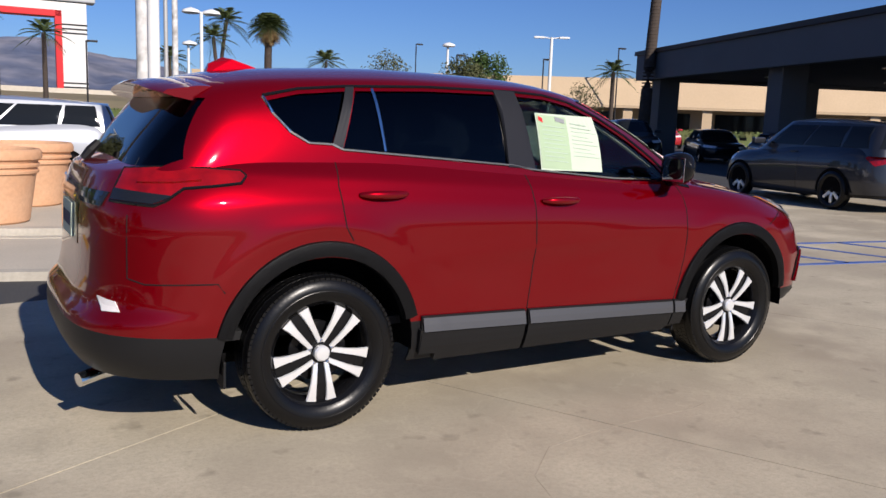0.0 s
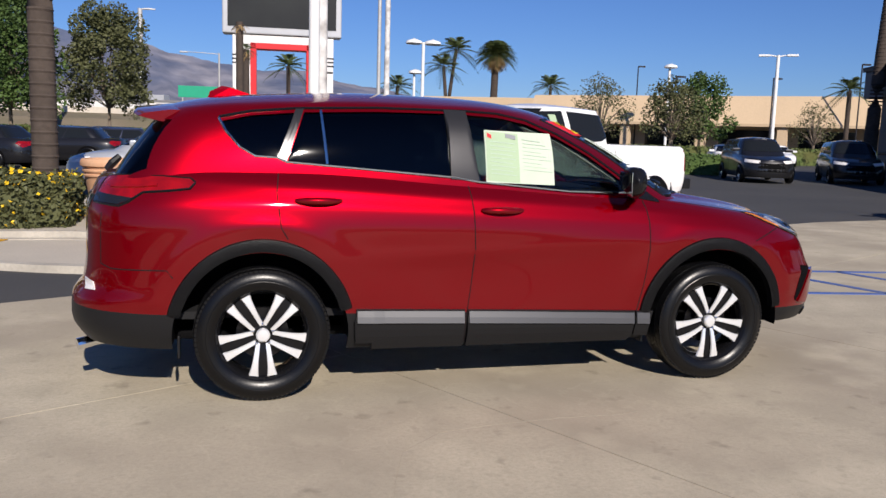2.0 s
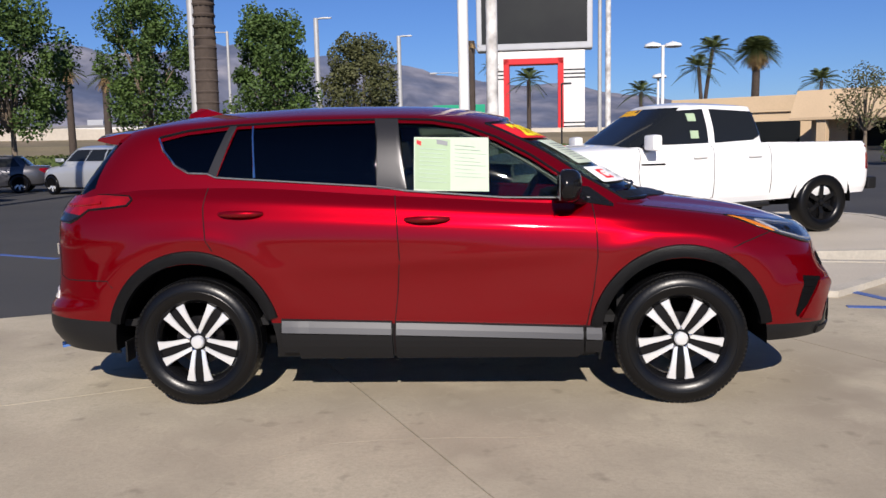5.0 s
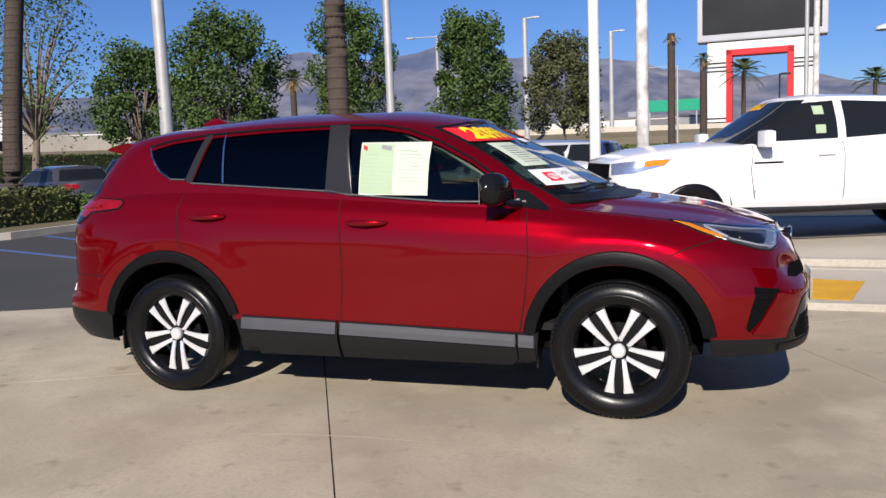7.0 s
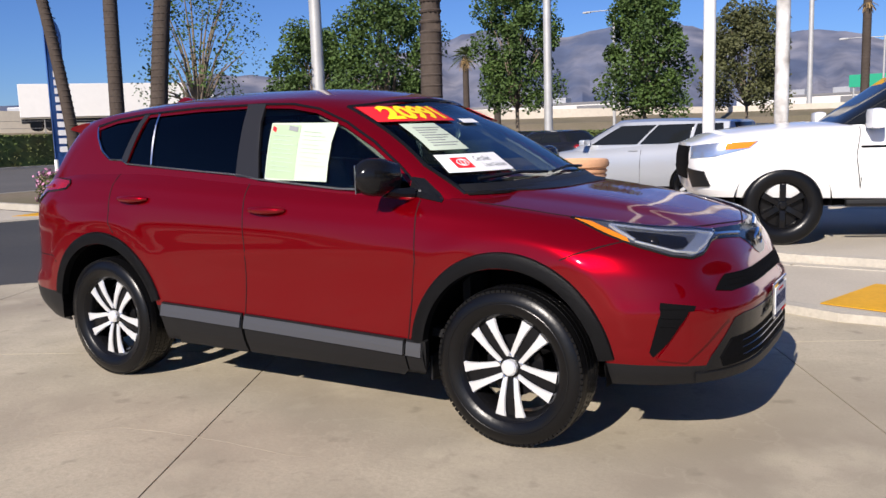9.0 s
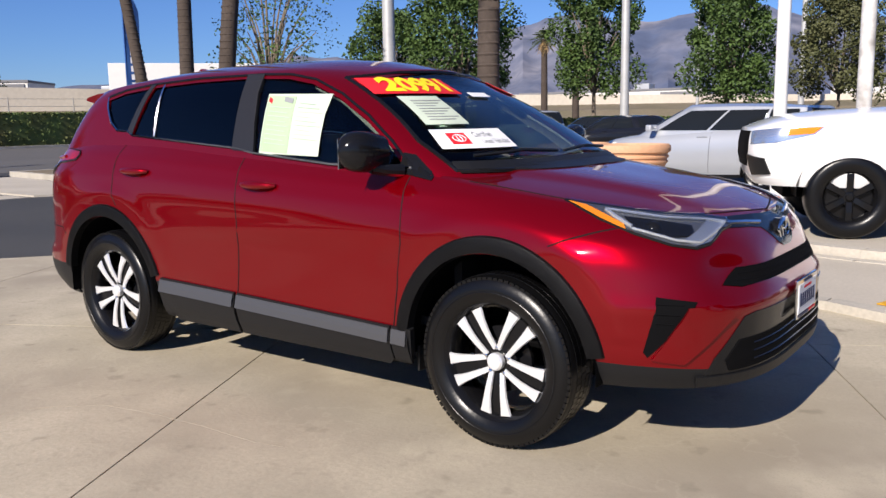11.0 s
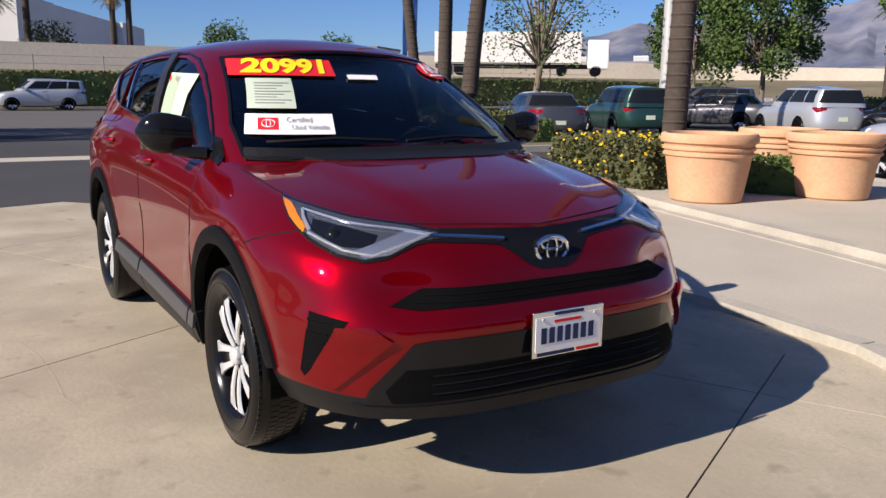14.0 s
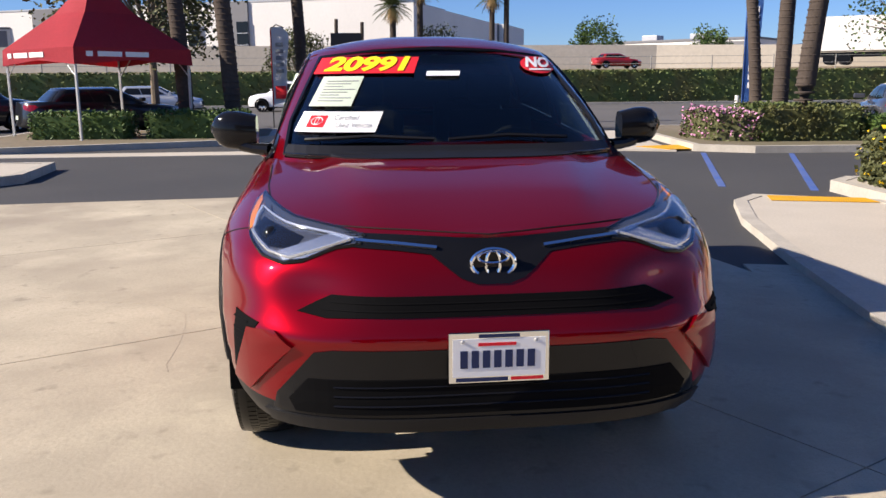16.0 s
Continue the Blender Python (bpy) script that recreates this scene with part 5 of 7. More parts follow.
screen_sheet("red_square", -0.60, -0.525, 1.204, 1.252, M_PRINTRED, 0.0058, parent=certified)
sq = bmesh.new()
for ra, rb, cz in ((0.024, 0.015, 1.228), (0.008, 0.014, 1.228)):
    loop = [on_screen(-0.574, cz, 0.0072)(ra * math.cos(2 * math.pi * i / 20), rb * math.sin(2 * math.pi * i / 20)) for i in range(21)]
    tube(loop, 0.002, 5, sq, False)
part("badge_mark", sq, M_PRINTWHITE, certified)
lettering("Certified", on_screen(-0.445, 1.242, 0.0068), 0.030, M_PRINTGREY, "words", certified)
lettering("Used Vehicles", on_screen(-0.415, 1.212, 0.0068), 0.028, M_PRINTGREY, "words", certified)
oval = part("oval_sticker", on_cab.patch([(1, 0.515 + 0.10 * math.cos(2 * math.pi * i / 28), 1.478 + 0.043 * math.sin(2 * math.pi * i / 28)) for i in range(28)], FRONT, 0.004, 0.0015, rows=5, step=0.02), M_PRINTRED, CAR, "red oval sticker with a white word")
lettering("NO", on_screen(0.515, 1.486, 0.0075), 0.07, M_PRINTWHITE, "word", oval, 1.3, 0.003)
screen_sheet("print_line", 0.45, 0.58, 1.448, 1.456, M_PRINTWHITE, 0.007, rows=1, parent=oval)
screen_sheet("toll_tag", -0.06, 0.10, 1.425, 1.447, M_PRINTWHITE, label="small white tag behind the windscreen")


def side_sheet(name, x0, x1, z0, z1, mat, lift=0.004, label="", parent=None, rows=3):
    return part(name, on_cab.patch(xz([(x0, z1), (x1, z1 - 0.012), (x1, z0 - 0.012), (x0, z0)]), SIDE, lift, 0.0015, rows=rows, step=0.03), mat, parent or CAR, label)


guide = side_sheet("buyers_guide", -0.095, 0.315, 1.165, 1.455, M_PAPER, label="pale green and white printed sheet in the door window")
side_sheet("green_panel", -0.088, 0.105, 1.175, 1.448, M_PRINTGREEN, 0.0056, parent=guide)
side_sheet("red_corner", -0.08, -0.055, 1.418, 1.44, M_PRINTRED, 0.0068, parent=guide, rows=1)
side_sheet("picture_block", 0.03, 0.09, 1.415, 1.438, M_PRINTGREY, 0.0068, parent=guide, rows=1)
M_FAINT = material("faint_print", (0.42, 0.52, 0.42), 0.75, stain=0.1)
for k in range(9):
    side_sheet("print_line", -0.065, 0.085 - 0.02 * (k % 2), 1.39 - 0.022 * k, 1.394 - 0.022 * k, M_FAINT, 0.0068, parent=guide, rows=1)
    side_sheet("print_line", 0.13, 0.26 + 0.03 * (k % 3) - 0.02, 1.405 - 0.021 * k, 1.408 - 0.021 * k, M_FAINT, 0.0056, parent=guide, rows=1)

# the front number plate: bars stand in for its writing
plate = part("number_plate", box(2.305, 2.317, -0.152, 0.158, 0.495, 0.655, 0.003), M_CHROME, CAR, "white number plate in a chrome frame, writing as bars")
part("plate_face", box(2.317, 2.3185, -0.140, 0.146, 0.515, 0.635), M_PRINTWHITE, plate)
part("top_bar", box(2.3186, 2.3195, -0.06, 0.066, 0.638, 0.648), M_INK, plate)
part("red_bar", box(2.3186, 2.3195, -0.062, 0.055, 0.612, 0.622), M_PRINTRED, plate)
for k in range(7):
    part("character_bar", box(2.3186, 2.3200, -0.117 + k * 0.0345, -0.094 + k * 0.0345, 0.543, 0.598), M_INK, plate)
part("bottom_bar", box(2.3186, 2.3195, -0.13, 0.03, 0.500, 0.511), M_INK, plate)
part("red_bar", box(2.3186, 2.3195, 0.04, 0.14, 0.501, 0.510), M_PRINTRED, plate)
for y in (-0.11, 0.116):
    part("plate_screw", lathe([(0.006, 0), (0.004, 0.003)], 8), M_POLE, plate).matrix_basis = Matrix.Translation((2.3186, y, 0.627)) @ Matrix.Rotation(radians(90), 4, "Y")

# ---- plants ----


def leafy(spots, size, seed, squash=1.0):
    """Many small folded leaves, each at a (point, outward) spot."""
    rng = random.Random(seed)
    verts, faces = [], []
    for p in spots:
        a, b = rng.uniform(0, 6.283), rng.uniform(-0.9, 0.9)
        d = Vector((math.cos(a) * math.cos(b), math.sin(a) * math.cos(b), math.sin(b) - 0.25)).normalized()
        s = d.cross(Vector((rng.uniform(-1, 1), rng.uniform(-1, 1), rng.uniform(0.2, 1)))).normalized()
        n = d.cross(s)
        w = size * rng.uniform(0.6, 1.3)
        i = len(verts)
        verts += [p - d * w * 0.5, p + s * w * 0.36 + n * w * 0.1, p + d * w * 0.5, p - s * w * 0.36 + n * w * 0.1]
        faces += [(i, i + 1, i + 2), (i, i + 2, i + 3)]
    me = bpy.data.meshes.new("crown")
    me.from_pydata(verts, [], faces)
    bm = bmesh.new()
    bm.from_mesh(me)
    bpy.data.meshes.remove(me)
    return bm


def tree(x, y, height, crown_r, base, leaves, size, mat, label, seed, lean=(0, 0), sparse=0.0):
    rng = random.Random(seed)
    t = empty("tree", pose(x, y, 0), label, "tree")
    fork = Vector((lean[0] * 0.3, lean[1] * 0.3, base))
    bm = tube([(0, 0, -0.1), fork * 0.5, fork], [0.16, 0.12, 0.1], 9)
    clumps = []
    n = 26
    for i in range(n):
        a = 2.4 * i + rng.uniform(-0.4, 0.4)
        f = (i + 0.5) / n
        z = base + 0.3 + (height - base - 0.5) * f
        r = crown_r * (0.35 + 0.75 * math.sin(math.pi * (0.18 + 0.74 * f))) * rng.uniform(0.55, 0.95) * (1 - 0.25 * f)
        c = Vector((math.cos(a) * r + lean[0] * f, math.sin(a) * r + lean[1] * f, z))
        clumps.append((c, crown_r * rng.uniform(0.24, 0.46)))
        mid = fork.lerp(c, 0.5) + Vector((0, 0, 0.25 * (c - fork).length * 0.5))
        tube([fork * 0.98, mid, c], [0.06, 0.035, 0.012], 6, bm)
    clumps.append((Vector((lean[0], lean[1], height - crown_r * 0.35)), crown_r * 0.38))
    part("trunk", bm, M_TWIG, t, smooth=True)
    spots = []
    for k in range(int(leaves * 2.7)):
        c, r = clumps[rng.randrange(len(clumps))]
        d = Vector((rng.gauss(0, 1), rng.gauss(0, 1), rng.gauss(0, 0.85)))
        d = d.normalized() * r * rng.uniform(0.35, 1.05) ** (0.6 if sparse else 0.8)
        spots.append(c + d)
    part("crown", leafy(spots, size * 0.78, seed + 1), mat, t)
    return t


def palm(x, y, height, r0, r1, label, seed, lean=(0.0, 0.0), fronds=0, length=2.2, skirt=0, fan=True):
    rng = random.Random(seed)
    t = empty("palm_tree", pose(x, y, 0), label, "palm tree", "palms")
    pts, rs = [], []
    for i in range(13):
        f = i / 12
        pts.append((lean[0] * f ** 1.5, lean[1] * f ** 1.5, -0.1 + (height + 0.1) * f))
        rs.append((r0 + (r1 - r0) * f) * (1.25 if i == 0 else 1))
    bm = tube(pts, rs, 12)
    k = 0
    while k * 0.16 < height - 0.3:
        f = k * 0.16 / height
        c = Vector((lean[0] * f ** 1.5, lean[1] * f ** 1.5, k * 0.16))
        rr = r0 + (r1 - r0) * f
        lathe([(rr * 0.98, 0), (rr * 1.05, 0.03), (rr * 0.98, 0.05)], 12, "z", bm, c, closed=True)
        k += 1
    part("trunk", bm, M_BARK, t, smooth=True)
    top = Vector(pts[-1])
    part("root_flare", lathe([(r0 * 1.7, -0.05), (r0 * 1.45, 0.12), (r0 * 1.05, 0.5)], 14), M_BARK, t, smooth=True)

    def blades(count, up0, up1, ln, droop):
        verts, faces = [], []
        for i in range(count):
            a = 2.39996 * i + rng.uniform(-0.2, 0.2)
            e = up0 + (up1 - up0) * i / max(1, count - 1)
            d = Vector((math.cos(a) * math.cos(e), math.sin(a) * math.cos(e), math.sin(e)))
            side = Vector((-math.sin(a), math.cos(a), 0))
            spine = []
            for s in range(8):
                u = s / 7
                spine.append(top + d * ln * u - Vector((0, 0, droop * ln * u * u)))
            for s in range(2, 8):
                u = s / 7
                w = ln * (0.34 if fan else 0.26) * math.sin(math.pi * min(1, u * 0.85 + 0.1)) ** 0.7
                for q in (-1, 1):
                    for h in range(2):
                        p = spine[s - 1].lerp(spine[s], h * 0.5)
                        tip = p + side * q * w + d * w * 0.6 - Vector((0, 0, w * 0.45))
                        b = d * ln * 0.045
                        j = len(verts)
                        verts += [p - b * 0.5, p + b * 0.5, tip]
                        faces.append((j, j + 1, j + 2))
            for s in range(7):
                j = len(verts)
                w = 0.025
                verts += [spine[s] - side * w, spine[s] + side * w, spine[s + 1] + side * w, spine[s + 1] - side * w]
                faces.append((j, j + 1, j + 2, j + 3))
        me = bpy.data.meshes.new("crown")
        me.from_pydata(verts, [], faces)
        b2 = bmesh.new()
        b2.from_mesh(me)
        bpy.data.meshes.remove(me)
        return b2
    if fronds:
        part("crown", blades(fronds, 1.35, -0.35, length, 0.5), M_PALM, t)
    if skirt:
        part("dry_skirt", blades(skirt, -0.5, -1.35, length * 0.8, 0.15), M_DRYPALM, t, "hanging dry brown fronds")
    return t


def hedge(name, pts, z0, z1, count, size, mat, label, seed, kind="", extra=None):
    """A clipped block of leaves over a plan outline, with a dark core."""
    rng = random.Random(seed)
    h = empty(name, pose(0, 0, 0), label, "hedge", kind=kind)
    c = Vector((sum(p[0] for p in pts) / len(pts), sum(p[1] for p in pts) / len(pts)))
    inner = [tuple(c + (Vector(p) - c) * 0.94) for p in pts]
    part("woody_core", prism(inner, z0, z1 - 0.06), mat, h)
    spots = []
    edges = list(zip(pts, pts[1:] + pts[:1]))
    lens = [(Vector(a) - Vector(b)).length for a, b in edges]
    per = sum(lens)
    top_area = abs(sum(a[0] * b[1] - a[1] * b[0] for a, b in edges)) / 2
    side_area = per * (z1 - z0)
    while len(spots) < count:
        if rng.random() < side_area / (side_area + top_area):
            k = rng.choices(range(len(edges)), lens)[0]
            p = Vector(edges[k][0]).lerp(Vector(edges[k][1]), rng.random())
            spots.append(Vector((p.x, p.y, rng.uniform(z0, z1))) + Vector((rng.gauss(0, 0.03), rng.gauss(0, 0.03), 0)))
        else:
            k = rng.randrange(len(edges))
            u, v = rng.random(), rng.random()
            if u + v > 1:
                u, v = 1 - u, 1 - v
            p = c + (Vector(edges[k][0]) - c) * u + (Vector(edges[k][1]) - c) * v
            spots.append(Vector((p.x, p.y, z1 + rng.gauss(0, 0.035))))
    part("leaves", leafy(spots, size, seed + 1), mat, h)
    if extra:
        emat, n, name2 = extra
        part(name2, leafy([p + Vector((rng.gauss(0, 0.05), rng.gauss(0, 0.05), rng.uniform(0, 0.07))) for p in rng.sample(spots, n)], size * 0.9, seed + 2), emat, h)
    return h


# ---- other cars ----
def smaller_shell(kind, L, W, H):
    """Shells of common cars, of the given length, width and height; the origin is midway between the axles."""
    f, r = L * 0.49, -L * 0.51
    hoodz = {"sedan": 0.62, "hatch": 0.62, "suv": 0.60, "box": 0.62}[kind] * H
    beltz = {"sedan": 0.67, "hatch": 0.66, "suv": 0.66, "box": 0.64}[kind] * H
    tailz = {"sedan": 0.70, "hatch": 0.70, "suv": 0.68, "box": 0.66}[kind] * H
    w = W / 2
    rearx = {"sedan": 0.30, "hatch": 0.46, "suv": 0.475, "box": 0.485}[kind]
    rearb = {"sedan": 0.40, "hatch": 0.505, "suv": 0.50, "box": 0.505}[kind]
    nosx = {"sedan": 0.06, "hatch": 0.08, "suv": 0.10, "box": 0.13}[kind]
    nosb = {"sedan": 0.26, "hatch": 0.30, "suv": 0.26, "box": 0.27}[kind]
    z1 = H * 0.94
    return Shell(
        lr=L * 0.2, lf=L * 0.21, pr=3.4, pf=2.9,
        tail=curve((0.2, r + 0.08), (0.45, r), (0.7, r + 0.02), (tailz, r + 0.07)),
        nose=curve((0.2, f - 0.05), (0.45, f), (0.65, f - 0.03), (hoodz * 0.85, f - 0.12), (hoodz, f - 0.3)),
        bottom=curve((r, 0.28), (0, 0.2), (f, 0.22)), clad=curve((r, 0.34), (0, 0.26), (f, 0.28)),
        top=curve((r, tailz * 0.97), (r * 0.75, tailz), (0, beltz), (f * 0.45, hoodz), (f * 0.8, hoodz * 0.92), (f, hoodz * 0.8)),
        width=curve((0, w * 0.92), (0.2, w * 0.985), (0.5, w), (0.75, w * 0.985), (0.9, w * 0.93), (1, w * 0.85)),
        swell=lambda x, z: 1 + 0.012 * math.exp(-((abs(x) - L * 0.29) / 0.4) ** 2),
        c0=beltz * 0.9, c1=z1, clr=L * 0.1, clf=L * 0.16, cpr=4.5, cpf=4.0,
        ctail=curve((beltz * 0.9, -L * rearb), (z1, -L * rearx)),
        cnose=curve((beltz * 0.9, L * nosb), (z1, L * nosx)),
        cwidth=curve((beltz * 0.9, w * 0.89), ((beltz + z1) / 2, w * 0.81), (z1, w * 0.69)),
        rail=curve((-L * 0.5, z1 * (0.965 if kind in ("hatch", "suv") else 0.985)), (-L * 0.1, z1), (L * 0.2, z1 * 0.99)),
    ), beltz, z1, L, w


MADE = {}


def parked(kind, L, W, H, paint_mat, x, y, heading, label, z=-0.015, wheel_r=0.33, rim=M_ALLOY):
    """A parked car; heading in degrees from +x. Cars of one kind and size share their meshes."""
    where = pose(x, y, z, 0, 0, heading)
    key = (kind, L, W, H, paint_mat.name, wheel_r, rim.name)
    if key in MADE:
        c = copy_thing(MADE[key], where)
        return tagged(c, label)
    car = empty("suv" if kind in ("suv", "box") else "car", where, label, "car", "parked cars")
    sh, belt, z1, L, w = smaller_shell(kind, L, W, H)
    rings, nl = sh.lower(n=42, low=2, high=8)
    crown = curve((-L / 2, 0.02), (0, 0.03), (L * 0.3, 0.05), (L / 2, 0.01))
    lowb = skin(rings[nl:], 8, crown)
    cast = Cast(lowb)
    body_ = part("body", lowb, paint_mat, car, smooth=True)
    part("sill", skin(rings[:nl + 1], 2, crown, cap=False), M_CLAD, car)
    crings = sh.cabin(n=42, levels=6)
    cb = skin(crings, 8, curve((-L / 2, 0.03), (0, H * 0.045), (L * 0.2, 0.02)))
    ccast = Cast(cb)
    part("roof", cb, paint_mat, car, smooth=True)
    zt, zb = z1 * 0.955, belt * 1.02
    xr = lambda zz: sh.k["ctail"](zz)
    xf = lambda zz: sh.k["cnose"](zz)
    for side in (-1, 1):
        if kind in ("suv", "box", "hatch"):
            cuts = [(0.06, 0.27), (0.29, 0.60), (0.62, 0.94)]
        else:
            cuts = [(0.08, 0.46), (0.48, 0.93)]
        for a, b in cuts:
            pts = []
            for zz, q in ((zt, a), (zt, b), (zb, b), (zb, a)):
                lo_, hi_ = xr(zz) + 0.06 * L * 0.5, xf(zz) - 0.05 * L
                pts.append((lo_ + (hi_ - lo_) * q, -w, zz))
            bm = ccast.patch(pts, SIDE, 0.009, 0.006, rows=6, step=0.07)
            part("window", bm if side == -1 else mirrored(bm), M_DARKGLASS, car, smooth=True)
        for q in ((-0.10 if kind != "sedan" else -0.08),):
            bm = cast.bead([(q * L + 0.1, -w, belt * 0.98), (q * L + 0.12, -w, 0.3)], SIDE, 0.004, 0.0, step=0.1)
            part("panel_gap", bm if side == -1 else mirrored(bm), M_SEAM, car)
        bm = cast.bead([(-0.02 * L, -w, belt * 0.9), (-0.02 * L - 0.2, -w, belt * 0.905)], SIDE, 0.014, 0.012, step=0.1)
        part("door_handle", bm if side == -1 else mirrored(bm), paint_mat, car)
        f = L * 0.49
        hz = sh.k["top"](f * 0.85) * 0.9
        bm = cast.patch([(f - 0.1, -w * 0.45, hz), (f - 0.55, -w * 0.97, hz * 1.06), (f - 0.5, -w * 0.97, hz * 0.93), (f - 0.12, -w * 0.5, hz * 0.88)], (-1, 0.9, 0), 0.005, 0.008, rows=2, step=0.06)
        part("headlamp", bm if side == -1 else mirrored(bm), M_WHITELENS, car)
        tz = sh.k["top"](-L * 0.49) * 0.93
        bm = cast.patch([(-L * 0.5, -w * 0.55, tz), (-L * 0.47, -w * 0.97, tz), (-L * 0.45, -w, tz * 0.93), (-L * 0.48, -w * 0.9, tz * 0.80), (-L * 0.5, -w * 0.6, tz * 0.88)], (1, 0.8, 0), 0.006, 0.008, rows=2, step=0.06)
        part("tail_lamp", bm if side == -1 else mirrored(bm), M_REDLENS, car)
        mb = box(L * 0.16, L * 0.16 + 0.12, -w - 0.17, -w * 0.88, belt * 1.01, belt * 1.01 + 0.12, 0.03)
        part("side_mirror", mb if side == -1 else mirrored(mb), paint_mat, car)
        for cx in (-L * 0.29, L * 0.295):
            wheel(car, cx, side * (w - 0.065), wheel_r, wheel_r * 0.68, 0.21, rim, M_DARKRIM, side, double=False, spokes=7, fine=False)
            # dark fan on the uncut body paints in the wheel opening's shade
            ar = bmesh.new()
            ring_ = []
            for i in range(17):
                a = radians(-8 + 196 * i / 16)
                ring_.append([ar.verts.new((cx + rr * math.cos(a), -w * 1.013 - 0.003, wheel_r + rr * math.sin(a))) for rr in (0.02, wheel_r + 0.055)])
            for a, b in zip(ring_, ring_[1:]):
                ar.faces.new((a[0], a[1], b[1], b[0]))
            part("arch_shadow", ar if side == -1 else mirrored(ar), M_WELL, car)
    screen_pts = [(1, -w * 0.62, zt * 1.005), (1, w * 0.62, zt * 1.005), (1, w * 0.8, zb), (1, -w * 0.8, zb)]
    part("windscreen", ccast.patch(screen_pts, FRONT, 0.009, 0.006, rows=7, step=0.08), M_DARKGLASS, car, smooth=True)
    part("rear_glass", ccast.patch(screen_pts, REAR, 0.009, 0.006, rows=7, step=0.08), M_DARKGLASS, car, smooth=True)
    part("grille", cast.patch([(2, -w * 0.5, H * 0.43), (2, w * 0.5, H * 0.43), (2, w * 0.6, H * 0.25), (2, -w * 0.6, H * 0.25)], FRONT, 0.005, 0.006, rows=2, step=0.1), M_WELL, car)
    part("number_plate", cast.patch([(-2, -0.15, H * 0.42), (-2, 0.15, H * 0.42), (-2, 0.15, H * 0.34), (-2, -0.15, H * 0.34)], REAR, 0.012, 0.006, rows=1, step=0.1), M_PAPER, car)
    MADE[key] = car
    return car

# ---- railing by the driveway ----
small = kerbed("planter_island", [(-14.7, 2.1), (-14.7, 3.5), (-15.2, 3.8), (-18.6, 3.8), (-18.6, 2.1)], 0.12, M_DIRT, "small kerbed planting bed with a white railing")
hedge("shrub", [(-15.0, 2.3), (-15.0, 2.75), (-16.2, 2.8), (-16.4, 2.3)], 0.1, 0.6, 900, 0.09, M_LEAF, "loose bright green shrub below a white railing", 91)
rail = empty("railing", pose(0, 0, 0.1), "white painted steel handrail with sloping ends", "railing")
line = [(-14.95, 3.25, 0.85), (-15.6, 3.2, 1.15), (-17.2, 3.1, 0.95), (-18.3, 3.05, 0.75)]
part("top_rail", tube(line, 0.045, 8), M_WHITEPOLE, rail)
part("lower_rail", tube([(x, y, z - 0.4) for x, y, z in line], 0.03, 8), M_WHITEPOLE, rail)
for x, y, z in line:
    part("post", tube([(x, y, 0), (x, y, z)], 0.045, 8), M_WHITEPOLE, rail)

# ---- things on the platform ----


def pot(x, y, z, r, h, label):
    p = empty("planter_pot", pose(x, y, z), label, "planter", "terracotta planters")
    prof = [(r * 0.70, 0), (r * 0.74, 0.02), (r * 0.80, h * 0.3), (r * 0.87, h * 0.62), (r * 0.885, h * 0.66), (r * 0.93, h * 0.68), (r * 0.935, h * 0.71), (r * 0.90, h * 0.725), (r * 0.905, h * 0.75), (r * 0.945, h * 0.765), (r * 0.95, h * 0.795), (r * 0.915, h * 0.815), (r * 0.93, h * 0.845), (r * 0.99, h * 0.87), (r, h * 0.92), (r * 0.985, h * 0.975), (r * 0.95, h), (r * 0.89, h), (r * 0.86, h * 0.96), (r * 0.84, h * 0.82)]
    part("pot", lathe(prof, 56), M_TERRA, p, smooth=True)
    part("soil", lathe([(r * 0.86, h * 0.86), (r * 0.5, h * 0.89), (0.01, h * 0.9)], 32), M_SOIL, p)
    return p


pot(-2.42, 6.05, 0.128, 0.565, 0.80, "large round terracotta planter with a ribbed rim")
pot(-3.05, 8.2, 0.128, 0.565, 0.80, "large round terracotta planter standing behind another")
pot(-1.92, 7.75, 0.128, 0.585, 0.80, "large round terracotta planter with a ribbed rim")
hedge("flower_bush", [(-5.4, 6.1), (-4.9, 5.95), (-4.0, 5.92), (-3.45, 6.1), (-3.5, 7.5), (-4.6, 8.2), (-5.3, 7.2)], 0.13, 0.72, 6500, 0.075, M_LEAF2, "olive green shrub covered in small yellow flowers", 21, extra=(M_FLOWER, 420, "blossom"))
hedge("shrub", [(-3.2, 7.0), (-2.5, 7.1), (-2.1, 7.4), (-2.5, 7.7), (-3.1, 7.6)], 0.13, 0.55, 900, 0.07, M_LEAF, "small dark green shrub between the planters", 22)
palm(-3.85, 6.95, 9.0, 0.17, 0.15, "tall palm with a rough dark grey trunk", 5, (-0.1, 0.5))

